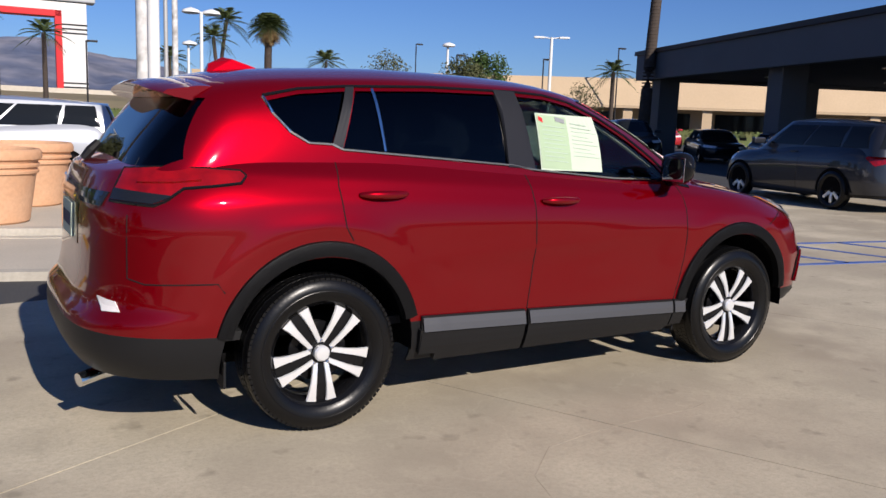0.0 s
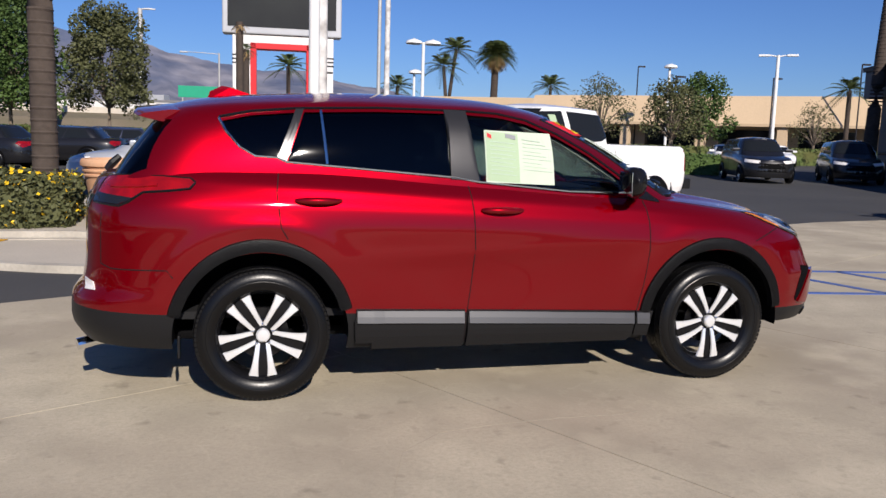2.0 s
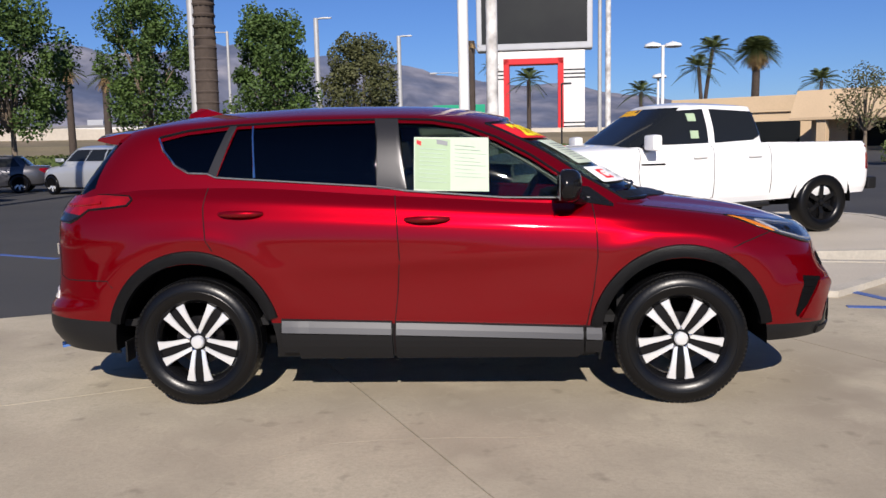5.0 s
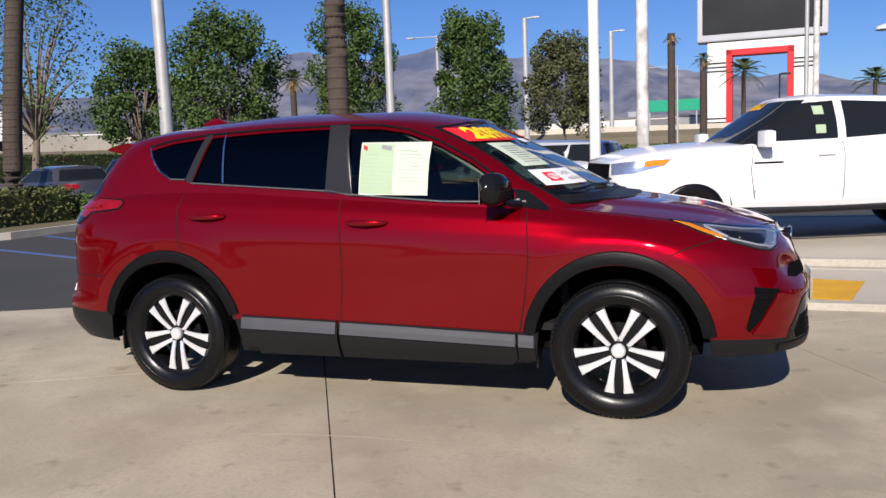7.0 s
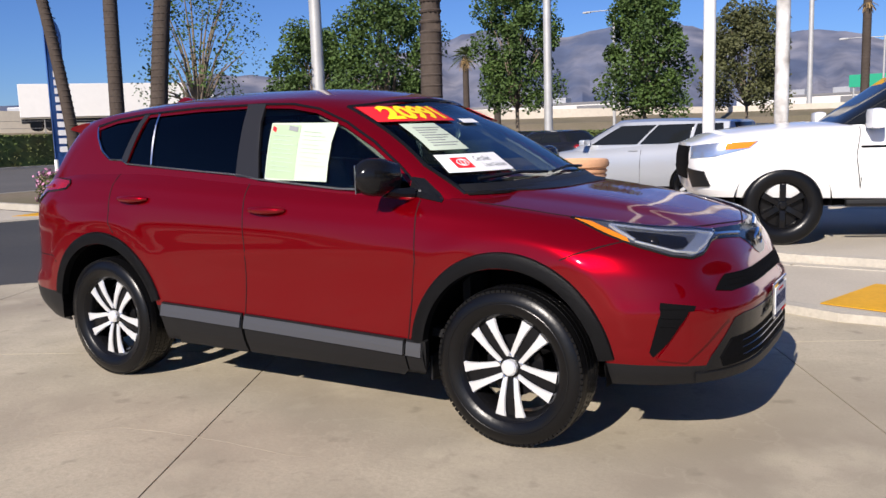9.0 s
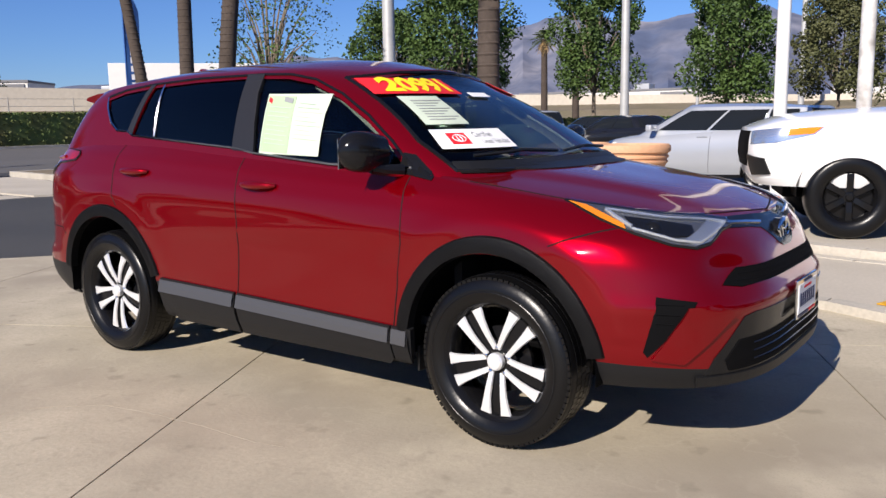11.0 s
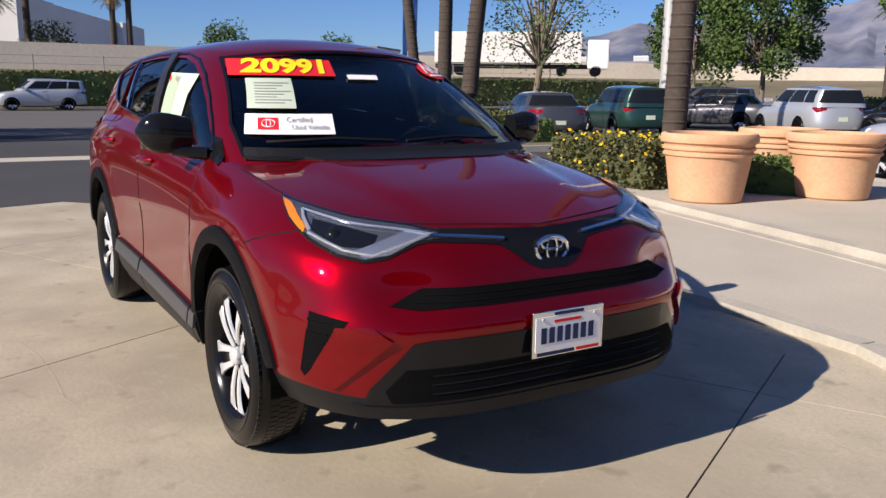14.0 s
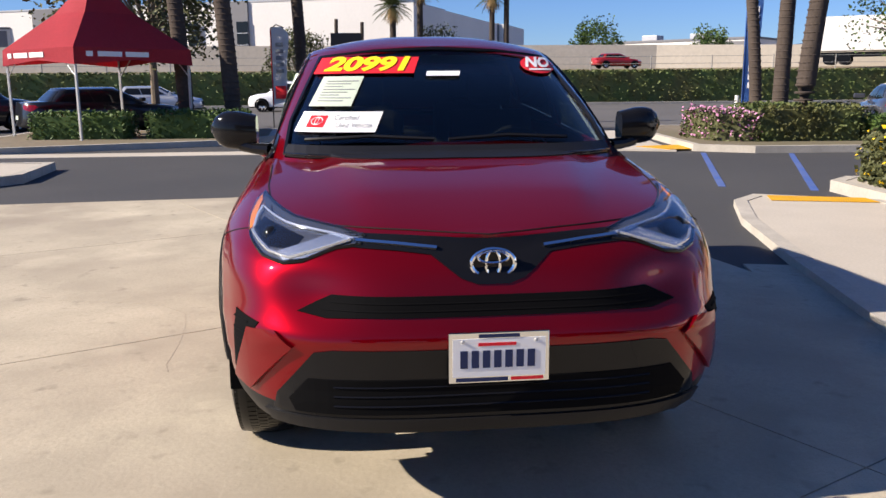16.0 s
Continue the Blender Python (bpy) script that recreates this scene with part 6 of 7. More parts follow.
# the white pickup
TR = Matrix.Translation((2.83, 6.52, 0.132)) @ Matrix.Rotation(radians(180 + 21.2), 4, "Z")
truck = empty("pickup_truck", TR, "white double-cab pickup truck with black wheels on the platform", "truck")
tshape = Shell(
    lr=0.35, lf=0.62, pr=4.5, pf=3.9,
    tail=curve((0.4, -2.68), (0.6, -2.70), (1.2, -2.66)),
    nose=curve((0.4, 2.48), (0.6, 2.64), (0.85, 2.68), (1.05, 2.65), (1.2, 2.55)),
    bottom=curve((-2.7, 0.52), (0, 0.45), (2.6, 0.5)), clad=curve((-2.7, 0.6), (0, 0.52), (2.6, 0.58)),
    top=curve((-2.7, 1.22), (-1.0, 1.22), (0.2, 1.2), (1.0, 1.19), (1.9, 1.17), (2.4, 1.12), (2.65, 1.05)),
    width=curve((0, 0.86), (0.2, 0.91), (0.5, 0.93), (0.8, 0.925), (0.93, 0.9), (1, 0.84)),
    swell=lambda x, z: 1 + 0.025 * (math.exp(-((x - 1.75) / 0.45) ** 2) + math.exp(-((x + 1.80) / 0.45) ** 2)) * math.exp(-((z - 0.95) / 0.25) ** 2),
    c0=1.1, c1=1.72, clr=0.3, clf=0.8, cpr=5.0, cpf=4.0,
    ctail=curve((1.1, -0.98), (1.72, -0.86)), cnose=curve((1.1, 1.32), (1.72, 0.42)),
    cwidth=curve((1.1, 0.86), (1.4, 0.8), (1.72, 0.66)), rail=curve((-1, 1.70), (0, 1.73), (0.6, 1.71)),
)
tr_, tn = tshape.lower(n=66, low=2, high=10)
tcrown = curve((-2.7, 0.0), (0.9, 0.02), (1.3, 0.07), (2.2, 0.06), (2.6, 0.02))
tlow = skin(tr_[tn:], 10, tcrown)
tcast = Cast(tlow)
tlow.free()
tb = part("body", thick_skin(skin(tr_[tn:], 10, tcrown, skip=lambda x: -2.6 < x < -0.98), 0.02), P_WHITE, truck)
cut(tb, *[rod(x, 0.44, 0.48, s * 0.55, s * 1.3) for x in (-1.80, 1.75) for s in (-1, 1)])
part("sill", skin(tr_[:tn + 1], 2, tcrown, cap=False), P_WHITE, truck)
tcab = skin(tshape.cabin(n=60, levels=8), 10, curve((-1, 0.04), (0, 0.06), (0.5, 0.03)))
tc = Cast(tcab)
part("cabin", tcab, P_WHITE, truck, smooth=True)
part("bed_floor", box(-2.62, -1.0, -0.8, 0.8, 0.6, 0.66), M_CLAD, truck)
part("bed_front", box(-1.06, -1.0, -0.82, 0.82, 0.6, 1.22, 0.01), M_CLAD, truck)
for side in (-1, 1):
    def tput(name, bm, mat, parent=truck, label=""):
        return part(name, bm if side == -1 else mirrored(bm), mat, parent, label, True)
    tput("front_window", tc.patch([(-0.02, -1, 1.68), (0.36, -1, 1.66), (0.72, -1, 1.40), (0.98, -1, 1.22), (-0.02, -1, 1.24)], SIDE, 0.009, 0.006, rows=8, step=0.05), M_DARKGLASS)
    tput("rear_window", tc.patch([(-0.80, -1, 1.64), (-0.12, -1, 1.68), (-0.12, -1, 1.24), (-0.72, -1, 1.27), (-0.86, -1, 1.34)], SIDE, 0.009, 0.006, rows=8, step=0.05), M_DARKGLASS)
    tput("window_sticker", tc.patch([(0.12, -1, 1.62), (0.24, -1, 1.62), (0.24, -1, 1.52), (0.12, -1, 1.52)], SIDE, 0.013, 0.003, rows=3), M_PRINTGREEN)
    tput("window_sticker", tc.patch([(0.12, -1, 1.40), (0.24, -1, 1.40), (0.24, -1, 1.30), (0.12, -1, 1.30)], SIDE, 0.013, 0.003, rows=3), M_PRINTGREEN)
    for pts in ([(1.02, 1.18), (1.06, 0.9), (1.0, 0.5)], [(-0.06, 1.2), (-0.06, 0.5)], [(-0.93, 1.2), (-0.95, 0.9), (-0.95, 0.5)]):
        tput("panel_gap", tcast.bead([(x, -1, z) for x, z in pts], SIDE, 0.005, 0.0), M_WELL)
    for hx in (0.06, -0.78):
        tput("door_handle", tcast.bead([(hx, -1, 1.06), (hx + 0.2, -1, 1.055)], SIDE, 0.016, 0.02), P_WHITE)
    tput("name_bar", tcast.bead([(1.02, -1, 0.985), (0.68, -1, 0.985)], SIDE, 0.012, 0.002), M_WELL)
    HLP = [(2.62, -0.60, 1.03), (2.4, -0.88, 1.06), (2.02, -0.95, 1.07), (2.10, -0.95, 1.0), (2.4, -0.88, 0.92), (2.62, -0.64, 0.90)]
    hl = tput("headlamp", tcast.patch(HLP, (-1, 0.9, 0), 0.006, 0.008, rows=3, step=0.04), M_LAMPBOWL)
    tput("amber_marker", tcast.patch([(2.30, -0.90, 1.055), (2.04, -0.95, 1.065), (2.11, -0.95, 1.005), (2.30, -0.90, 0.99)], (-1, 0.9, 0), 0.012, 0.008, rows=2, step=0.04), M_AMBER, hl)
    tput("tail_lamp", tcast.patch([(-2.69, -0.9, 1.16), (-2.52, -0.93, 1.16), (-2.52, -0.93, 0.84), (-2.69, -0.9, 0.84)], (0.35, 1, 0), 0.008, 0.01, rows=2), M_REDLENS)
    m = box(0.86, 1.0, -1.16, -0.93, 1.16, 1.36, 0.045)
    mi = tput("side_mirror", m, P_WHITE)
    tput("mirror_arm", box(0.88, 0.96, -0.96, -0.8, 1.17, 1.22, 0.01), M_CLAD, mi)
    tput("bumper_corner", tcast.patch([(2.66, -0.60, 0.80), (2.5, -0.83, 0.77), (2.47, -0.86, 0.62), (2.64, -0.66, 0.60)], (-1, 0.8, 0), 0.02, 0.03, rows=2), M_CLAD)
    tput("step_bar", tube([(-0.9, -0.93, 0.42), (1.15, -0.93, 0.42)], 0.035, 8), M_CLAD)
    for cx in (-1.80, 1.75):
        wheel(truck, cx, side * 0.82, 0.40, 0.235, 0.27, M_DARKRIM, M_DARKRIM, side, double=False, spokes=6, fine=False)
        bm = bmesh.new()
        rows = []
        for i in range(25):
            a = radians(-5 + 190 * i / 24)
            rows.append([bm.verts.new((cx + 0.475 * math.cos(a), yy, 0.44 + 0.475 * math.sin(a))) for yy in (-0.92, -0.5)])
        for a, b in zip(rows, rows[1:]):
            bm.faces.new((a[0], a[1], b[1], b[0]))
        bm.faces.new([r[1] for r in rows])
        tput("wheel_well", bm, M_WELL)
part("windscreen", tc.patch([(1, -0.6, 1.7), (1, 0.6, 1.7), (1, 0.78, 1.2), (1, -0.78, 1.2)], FRONT, 0.009, 0.006, rows=8, step=0.08), M_DARKGLASS, truck, smooth=True)
part("rear_glass", tc.patch([(-1, -0.6, 1.64), (-1, 0.6, 1.64), (-1, 0.68, 1.3), (-1, -0.68, 1.3)], REAR, 0.004, 0.006, rows=2, step=0.2), M_DARKGLASS, truck)
part("grille", tcast.patch([(2.6, -0.56, 1.03), (2.6, 0.56, 1.03), (2.6, 0.60, 0.85), (2.6, 0.5, 0.68), (2.6, -0.5, 0.68), (2.6, -0.60, 0.85)], FRONT, 0.006, 0.01, rows=3), M_WELL, truck)
part("price_banner", tc.patch([(1, -0.5, 1.69), (1, 0.0, 1.7), (1, 0.0, 1.62), (1, -0.54, 1.61)], FRONT, 0.009, 0.003, rows=2), M_YELLOW, truck)
part("rear_bumper", box(-2.8, -2.64, -0.85, 0.85, 0.55, 0.72, 0.03), M_CLAD, truck)
part("chassis", box(-2.4, 2.3, -0.5, 0.5, 0.36, 0.5, 0.02), M_WELL, truck)

# poles on and behind the platform
def post(name, x, y, h, r, mat, label, z=0.0, arm=None, head="box"):
    p = empty(name, pose(x, y, z), label, "street lamp" if arm else "pole")
    part("shaft", tube([(0, 0, -0.05), (0, 0, h * 0.5), (0, 0, h)], [r, r * 0.92, r * 0.84], 16), mat, p, smooth=True)
    part("foot", lathe([(r * 1.8, 0), (r * 1.8, 0.03), (r * 1.1, 0.05)], 16), mat, p)
    if arm:
        for k, (dx, dy) in enumerate(arm):
            part("arm", tube([(0, 0, h - 0.1), (dx * 0.5, dy * 0.5, h - 0.02), (dx, dy, h)], r * 0.35, 8), mat, p)
            if head == "box":
                hb = box(-0.36, 0.36, -0.17, 0.17, -0.09, 0.05, 0.03)
                bmesh.ops.transform(hb, matrix=Matrix.Translation((dx, dy, h)) @ Matrix.Rotation(math.atan2(dy, dx), 4, "Z"), verts=hb.verts[:])
                part("lamp_head", hb, mat, p)
            else:
                part("lamp_head", lathe([(0.05, 0.25), (0.55, 0.08), (0.62, -0.1), (0.5, -0.16), (0.05, -0.16)], 20, "z", centre=(dx, dy, h)), mat, p, smooth=True)
    return p


post("flag_pole", -0.1, 8.7, 11.0, 0.092, M_WHITEPOLE, "smooth white painted steel pole behind the pickup", 0.16)
post("flag_pole", 0.38, 12.0, 12.0, 0.125, M_PEEL, "white pole with badly peeling paint", 0.0)
post("light_pole", -16.5, 19.8, 12.5, 0.23, M_POLE, "thick pale grey light pole")
post("light_pole", -12.6, 31.2, 8.5, 0.2, M_POLE, "pale grey light pole with a box lamp", arm=((0.6, 0.0),))
post("light_pole", -17.9, 84.0, 14.9, 0.3, M_POLE, "pale grey light pole with a box lamp", arm=((1.3, 0.0),))
post("light_pole", -11.4, 105.0, 15.5, 0.32, M_POLE, "pale grey light pole with a box lamp", arm=((1.4, 0.0),))
post("light_pole", 5.5, 32.1, 9.2, 0.13, M_PEEL, "white pole with flaking paint")
post("light_pole", 5.15, 32.2, 14.5, 0.09, M_POLE, "slim grey steel pole")
post("light_pole", 12.5, 55.2, 8.0, 0.13, M_WHITEPOLE, "white light pole with broad flat lamps", arm=((0.7, 0.0), (-0.7, 0.0)), head="dish")
post("light_pole", 14.7, 68.0, 6.8, 0.12, M_WHITEPOLE, "white light pole with a round lamp", arm=((0.1, 0.0),), head="dish")
post("light_pole", 34.8, 44.9, 7.4, 0.13, M_WHITEPOLE, "white light pole with two flat lamps", arm=((0.75, -0.5), (-0.75, 0.5)))
post("light_pole", 38.0, 65.0, 8.2, 0.13, M_WHITEPOLE, "white light pole with a round lamp", arm=((0.1, 0.0),), head="dish")
post("street_lamp", -22.5, 68.0, 11.6, 0.14, M_POLE, "street lamp with a long single arm", arm=((-2.6, 0.3),))
post("street_lamp", -2.0, 78.0, 8.4, 0.1, M_POLE, "street lamp with a long single arm", arm=((-3.2, 0.3),))
for x, y, h in ((33.0, 55.0, 6.5), (44.0, 58.0, 7.0), (52, 57, 8.5), (46, 44, 6.0), (40, 75, 9), (6.0, 62.0, 6.0)):
    post("light_pole", x, y, h, 0.07, M_DARKSTEEL, "slim dark steel light pole", arm=((0.4, 0.0),))

# the tall sign with its red gateway
sign = empty("sign_tower", Matrix.Translation((8.3, 144.5, -3.3)) @ Matrix.Rotation(radians(-3.5), 4, "Z") @ Matrix.Scale(3.3, 4), "tall white sign tower with a red gateway and dark screen", "sign")
for x0, x1 in ((-2.55, -1.62), (1.45, 2.6)):
    part("pillar", box(x0, x1, -0.45, 0.45, 0, 6.2, 0.03), M_SIGNWHITE, sign)
    for zz in (4.75, 4.95, 5.15, 2.2, 2.4):
        part("band", box(x0 - 0.02, x1 + 0.02, -0.47, 0.47, zz, zz + 0.07), M_DARKSTEEL, sign)
part("lintel", box(-1.62, 1.45, -0.45, 0.45, 5.8, 6.2, 0.02), M_SIGNWHITE, sign)
for x0, x1, z0, z1 in ((-1.65, -1.35, 0, 5.82), (1.2, 1.5, 0, 5.82), (-1.65, 1.5, 5.52, 5.82)):
    part("red_portal", box(x0, x1, -0.5, 0.5, z0, z1, 0.02), M_SIGNRED, sign)
part("screen_case", box(-3.05, 3.0, -0.55, 0.55, 6.25, 11.2, 0.06), M_SIGNGREY, sign)
part("screen", box(-2.78, 2.72, -0.57, -0.55, 6.6, 10.9), M_SCREEN, sign, "unlit dark display screen")

# ---- trees ----
tree(-19.5, 28.6, 7.7, 2.5, 2.3, 6000, 0.22, M_LEAF, "leafy green street tree with a full crown", 31)
tree(-17.8, 38.7, 9.5, 2.5, 2.6, 6000, 0.24, M_LEAF, "leafy green street tree partly behind a pole", 32)
tree(-13.4, 47.8, 9.8, 2.9, 2.2, 6500, 0.28, M_LEAF, "leafy green street tree with a full crown", 33)
tree(-9.5, 59.1, 9.4, 3.1, 2.6, 5200, 0.3, M_LEAF2, "thin-leaved street tree with bare twigs", 34, sparse=1)
tree(-18.5, 15.6, 6.9, 2.0, 2.2, 1250, 0.14, M_LEAF, "slender tree with an open sparse crown", 35, lean=(0.5, 0.6), sparse=1)
tree(-31.0, 37.0, 8.0, 2.6, 2.4, 4200, 0.28, M_LEAF, "leafy green street tree with a full crown", 36)
tree(-22.5, -6.5, 6.8, 3.0, 2.6, 3200, 0.2, M_LEAF2, "broad tree behind the tent", 37)
tree(20.6, 33.5, 4.4, 1.6, 1.5, 1500, 0.18, M_LEAF2, "small tree with a sparse clipped crown", 38, sparse=1)
tree(24.0, 49.3, 5.6, 2.0, 1.7, 900, 0.2, M_LEAF2, "almost bare small tree", 39, sparse=1)
tree(30.5, 47.0, 6.0, 2.2, 1.6, 2200, 0.24, M_LEAF, "bushy green tree beside the shops", 40)
tree(43.0, 51.0, 4.6, 1.7, 1.4, 500, 0.18, M_LEAF2, "almost bare small tree", 42, sparse=1)
tree(-56.0, -4.0, 5.0, 2.6, 0.8, 1500, 0.25, M_LEAF2, "rounded shrub tree by the wall", 43, sparse=1)
tree(-120.0, 36.0, 10.0, 4.5, 2, 1500, 0.5, M_LEAF, "dark rounded far tree", 44)
tree(-118.0, 12.0, 9.0, 4.0, 2, 900, 0.5, M_LEAF2, "bare brownish far tree", 45, sparse=1)
tree(-120.0, 54.0, 9.0, 4.0, 2, 1200, 0.5, M_LEAF, "dark rounded far tree", 46)
palm(36.9, 114.0, 13.6, 0.6, 0.5, "stout fan palm with a thick dry skirt", 51, (0.2, 0), 90, 3.4, 60)
palm(30.2, 116.0, 13.8, 0.3, 0.25, "slim feathery palm leaning slightly", 52, (1.4, 0), 22, 4.0, 0, False)
palm(30.0, 114.0, 11.2, 0.3, 0.25, "slim feathery palm beyond the lot", 53, (-0.8, 0), 20, 3.8, 0, False)
palm(45.4, 113.0, 9.0, 0.26, 0.22, "slim feathery palm with drooping fronds", 54, (0.1, 0), 22, 3.6, 0, False)
palm(13.6, 70.0, 5.6, 0.18, 0.15, "slim feathery palm beyond the lot", 55, (0, 0), 20, 2.2, 0, False)
palm(3.6, 66.0, 6.6, 0.2, 0.16, "slim feathery palm behind the sign", 56, (0, 0), 20, 2.2, 0, False)
palm(40.0, 44.0, 5.2, 0.18, 0.15, "slim feathery palm beyond the canopy", 57, (0, 0), 20, 2.0, 0, False)
palm(0.4, 75.0, 8.6, 0.35, 0.28, "tall palm with a small ragged head", 58, (0, 0), 12, 1.2, 10)
palm(-0.7, 43.0, 7.2, 0.2, 0.2, "tall narrow palm trunk with dead fronds", 59, (0, 0), 0, 0.8, 12)
palm(-30.0, 60.0, 7.4, 0.3, 0.25, "far fan palm beyond the lot", 60, (0, 0), 22, 1.6, 12)
palm(-33.0, 60.0, 7.9, 0.3, 0.25, "far fan palm beyond the lot", 61, (0, 0), 22, 1.6, 12)
palm(-118.0, 9.6, 15.0, 0.5, 0.4, "far fan palm before the warehouse", 62, (0, 0), 30, 3.2, 20)
palm(-116.0, 5.6, 12.0, 0.5, 0.4, "far fan palm before the warehouse", 63, (0, 0), 30, 3.0, 20)
palm(-112.0, 21.0, 17.5, 0.4, 0.35, "far tall fan palm beyond the freeway", 64, (0, 0), 26, 2.4, 16)
palm(-112.0, 19.0, 13.0, 0.4, 0.35, "far tall fan palm beyond the freeway", 65, (0, 0), 26, 2.6, 18)
palm(-18.0, 10.9, 8.5, 0.17, 0.14, "tall palm with a slim grey trunk", 66, (-1.1, -0.6))
palm(-15.2, 10.1, 8.5, 0.19, 0.16, "tall palm with a slim grey trunk", 67, (0.1, 0.1))
palm(-13.1, 9.5, 8.5, 0.21, 0.17, "tall palm with a slim grey trunk leaning out", 68, (0.6, 0.7))
palm(-19.0, -4.9, 8.0, 0.22, 0.18, "tall palm with a dark trunk beside the tent", 69, (-0.6, -0.6))
palm(-18.6, -3.6, 8.0, 0.23, 0.2, "tall palm with a grey trunk", 70, (-0.5, -0.6))
palm(-24.0, -2.0, 8.5, 0.2, 0.18, "tall palm with a grey trunk", 71, (-0.3, -0.4))
palm(25.6, 25.4, 12.5, 0.3, 0.2, "tall bare palm trunk beside the canopy", 72, (0.8, 0.2))

# ---- hedges and shrubs ----
hedge("clipped_hedge", [(-12.6, 8.3), (-12.4, 10.6), (-13.6, 10.8), (-14.6, 9.6), (-14.4, 8.4)], 0.1, 0.85, 3600, 0.09, M_HEDGE, "low clipped green hedge on the island", 81)
hedge("clipped_hedge", [(-12.2, 10.7), (-12.1, 11.5), (-13.4, 11.7), (-13.5, 10.8)], 0.1, 0.62, 1100, 0.08, M_LEAF, "small dark clipped shrub on the island", 82)
hedge("flower_bush", [(-12.9, 7.5), (-12.6, 8.3), (-14.4, 8.4), (-15.4, 8.0), (-14.6, 7.4)], 0.1, 0.72, 1700, 0.09, M_LEAF2, "low bush with pink flowers on the island", 83, extra=(M_PINK, 700, "blossom"))
hedge("clipped_hedge", [(-16.4, -5.4), (-16.2, -3.0), (-17.4, -3.0), (-17.6, -5.4)], 0.1, 0.75, 1800, 0.09, M_LEAF, "low clipped dark green shrubs by the kerb", 84)
hedge("clipped_hedge", [(-16.6, -8.2), (-16.4, -5.9), (-17.6, -5.9), (-17.8, -8.2)], 0.1, 0.72, 1600, 0.09, M_LEAF, "low clipped dark green shrubs by the kerb", 85)
hedge("clipped_hedge", [(-20.0, -1.9), (-19.8, -0.8), (-21.0, -0.6), (-21.2, -1.8)], 0.1, 0.9, 900, 0.09, M_LEAF, "square clipped dark green shrub", 86)
hedge("long_hedge", [(-49.2, -60), (-49.2, 22), (-48.0, 60), (-50.5, 60), (-51.6, 22), (-51.6, -60)], -0.02, 2.1, 24000, 0.2, M_HEDGE, "long clipped roadside hedge of mixed greens", 87, kind="stuff")
hedge("long_hedge", [(-24, 36), (-12, 48), (10, 58), (10, 59.5), (-13, 49.8), (-25.5, 37.5)], -0.02, 1.2, 7000, 0.18, M_HEDGE, "long low hedge behind the parked cars", 88, kind="stuff")
hedge("clipped_hedge", [(18.0, 28.0), (19.6, 27.0), (20.4, 28.0), (18.8, 29.0)], 0, 0.85, 800, 0.12, M_LEAF, "square clipped hedge in the lot", 89)
hedge("long_hedge", [(22, 40), (40, 46), (56, 40), (56, 41.5), (40, 47.8), (21.5, 41.5)], -0.02, 1.1, 5000, 0.2, M_HEDGE, "low hedge before the shops", 90, kind="stuff")

# ---- buildings and distance ----


def wall_run(name, pts, heights, thick, mat, label, z0=-0.3):
    bm = bmesh.new()
    for (a, b), (h0, h1) in zip(zip(pts, pts[1:]), zip(heights, heights[1:])):
        a, b = Vector((*a, 0)), Vector((*b, 0))
        d = (b - a).normalized()
        s = Vector((-d.y, d.x, 0)) * thick
        q = [bm.verts.new(v) for v in (a + Vector((0, 0, z0)), b + Vector((0, 0, z0)), b + Vector((0, 0, h1)), a + Vector((0, 0, h0)))]
        r = [bm.verts.new(v.co + s) for v in q]
        bm.faces.new(q)
        bm.faces.new(r[::-1])
        for i in range(4):
            bm.faces.new((q[(i + 1) % 4], q[i], r[i], r[(i + 1) % 4]))
    bmesh.ops.recalc_face_normals(bm, faces=bm.faces[:])
    return tagged(link(name, bm, mat), label, "wall", kind="structure")


wall_run("sound_wall", [(-98, -150), (-84, -20), (-78, 30), (-60, 72), (-20, 98), (60, 118)], [5.4, 5.2, 5.0, 4.2, 3.4, 3.0], 0.4, M_SOUNDWALL, "long pale concrete wall along the freeway")
bank = bmesh.new()
rows = []
for (x, y), (x2, y2) in zip([(-98, -150), (-84, -20), (-78, 30), (-60, 72), (-20, 98), (60, 118)], [(-56, -150), (-54, -20), (-53, 30), (-40, 66), (-15, 88), (60, 108)]):
    rows.append([bank.verts.new(p) for p in ((x, y, 2.7), (x + (x2 - x) * 0.5, y + (y2 - y) * 0.5, 2.0), (x2, y2, -0.05))])
for a, b in zip(rows, rows[1:]):
    for k in range(2):
        bank.faces.new((a[k], a[k + 1], b[k + 1], b[k]))
tagged(link("bank", bank, M_DIRT), "dry grassy bank below the freeway wall", "ground", kind="structure")
M_FENCE = material("wire_fence_post", (0.3, 0.29, 0.27), 0.7, stain=0.2)
fence = empty("wire_fence", pose(0, 0, 0), "thin wire fence on the bank with grey posts", "fence")
for k in range(24):
    y = -60 + k * 5
    x = -66.5 + max(0, (y - 20)) * 0.18
    part("post", tube([(x, y, 1.2), (x, y, 3.6)], 0.05, 6), M_FENCE, fence)
for zz in (2.2, 2.9, 3.5):
    part("rail", tube([(-66.5, -60, zz), (-66.5, 20, zz), (-60.2, 55, zz)], 0.02, 5), M_FENCE, fence)

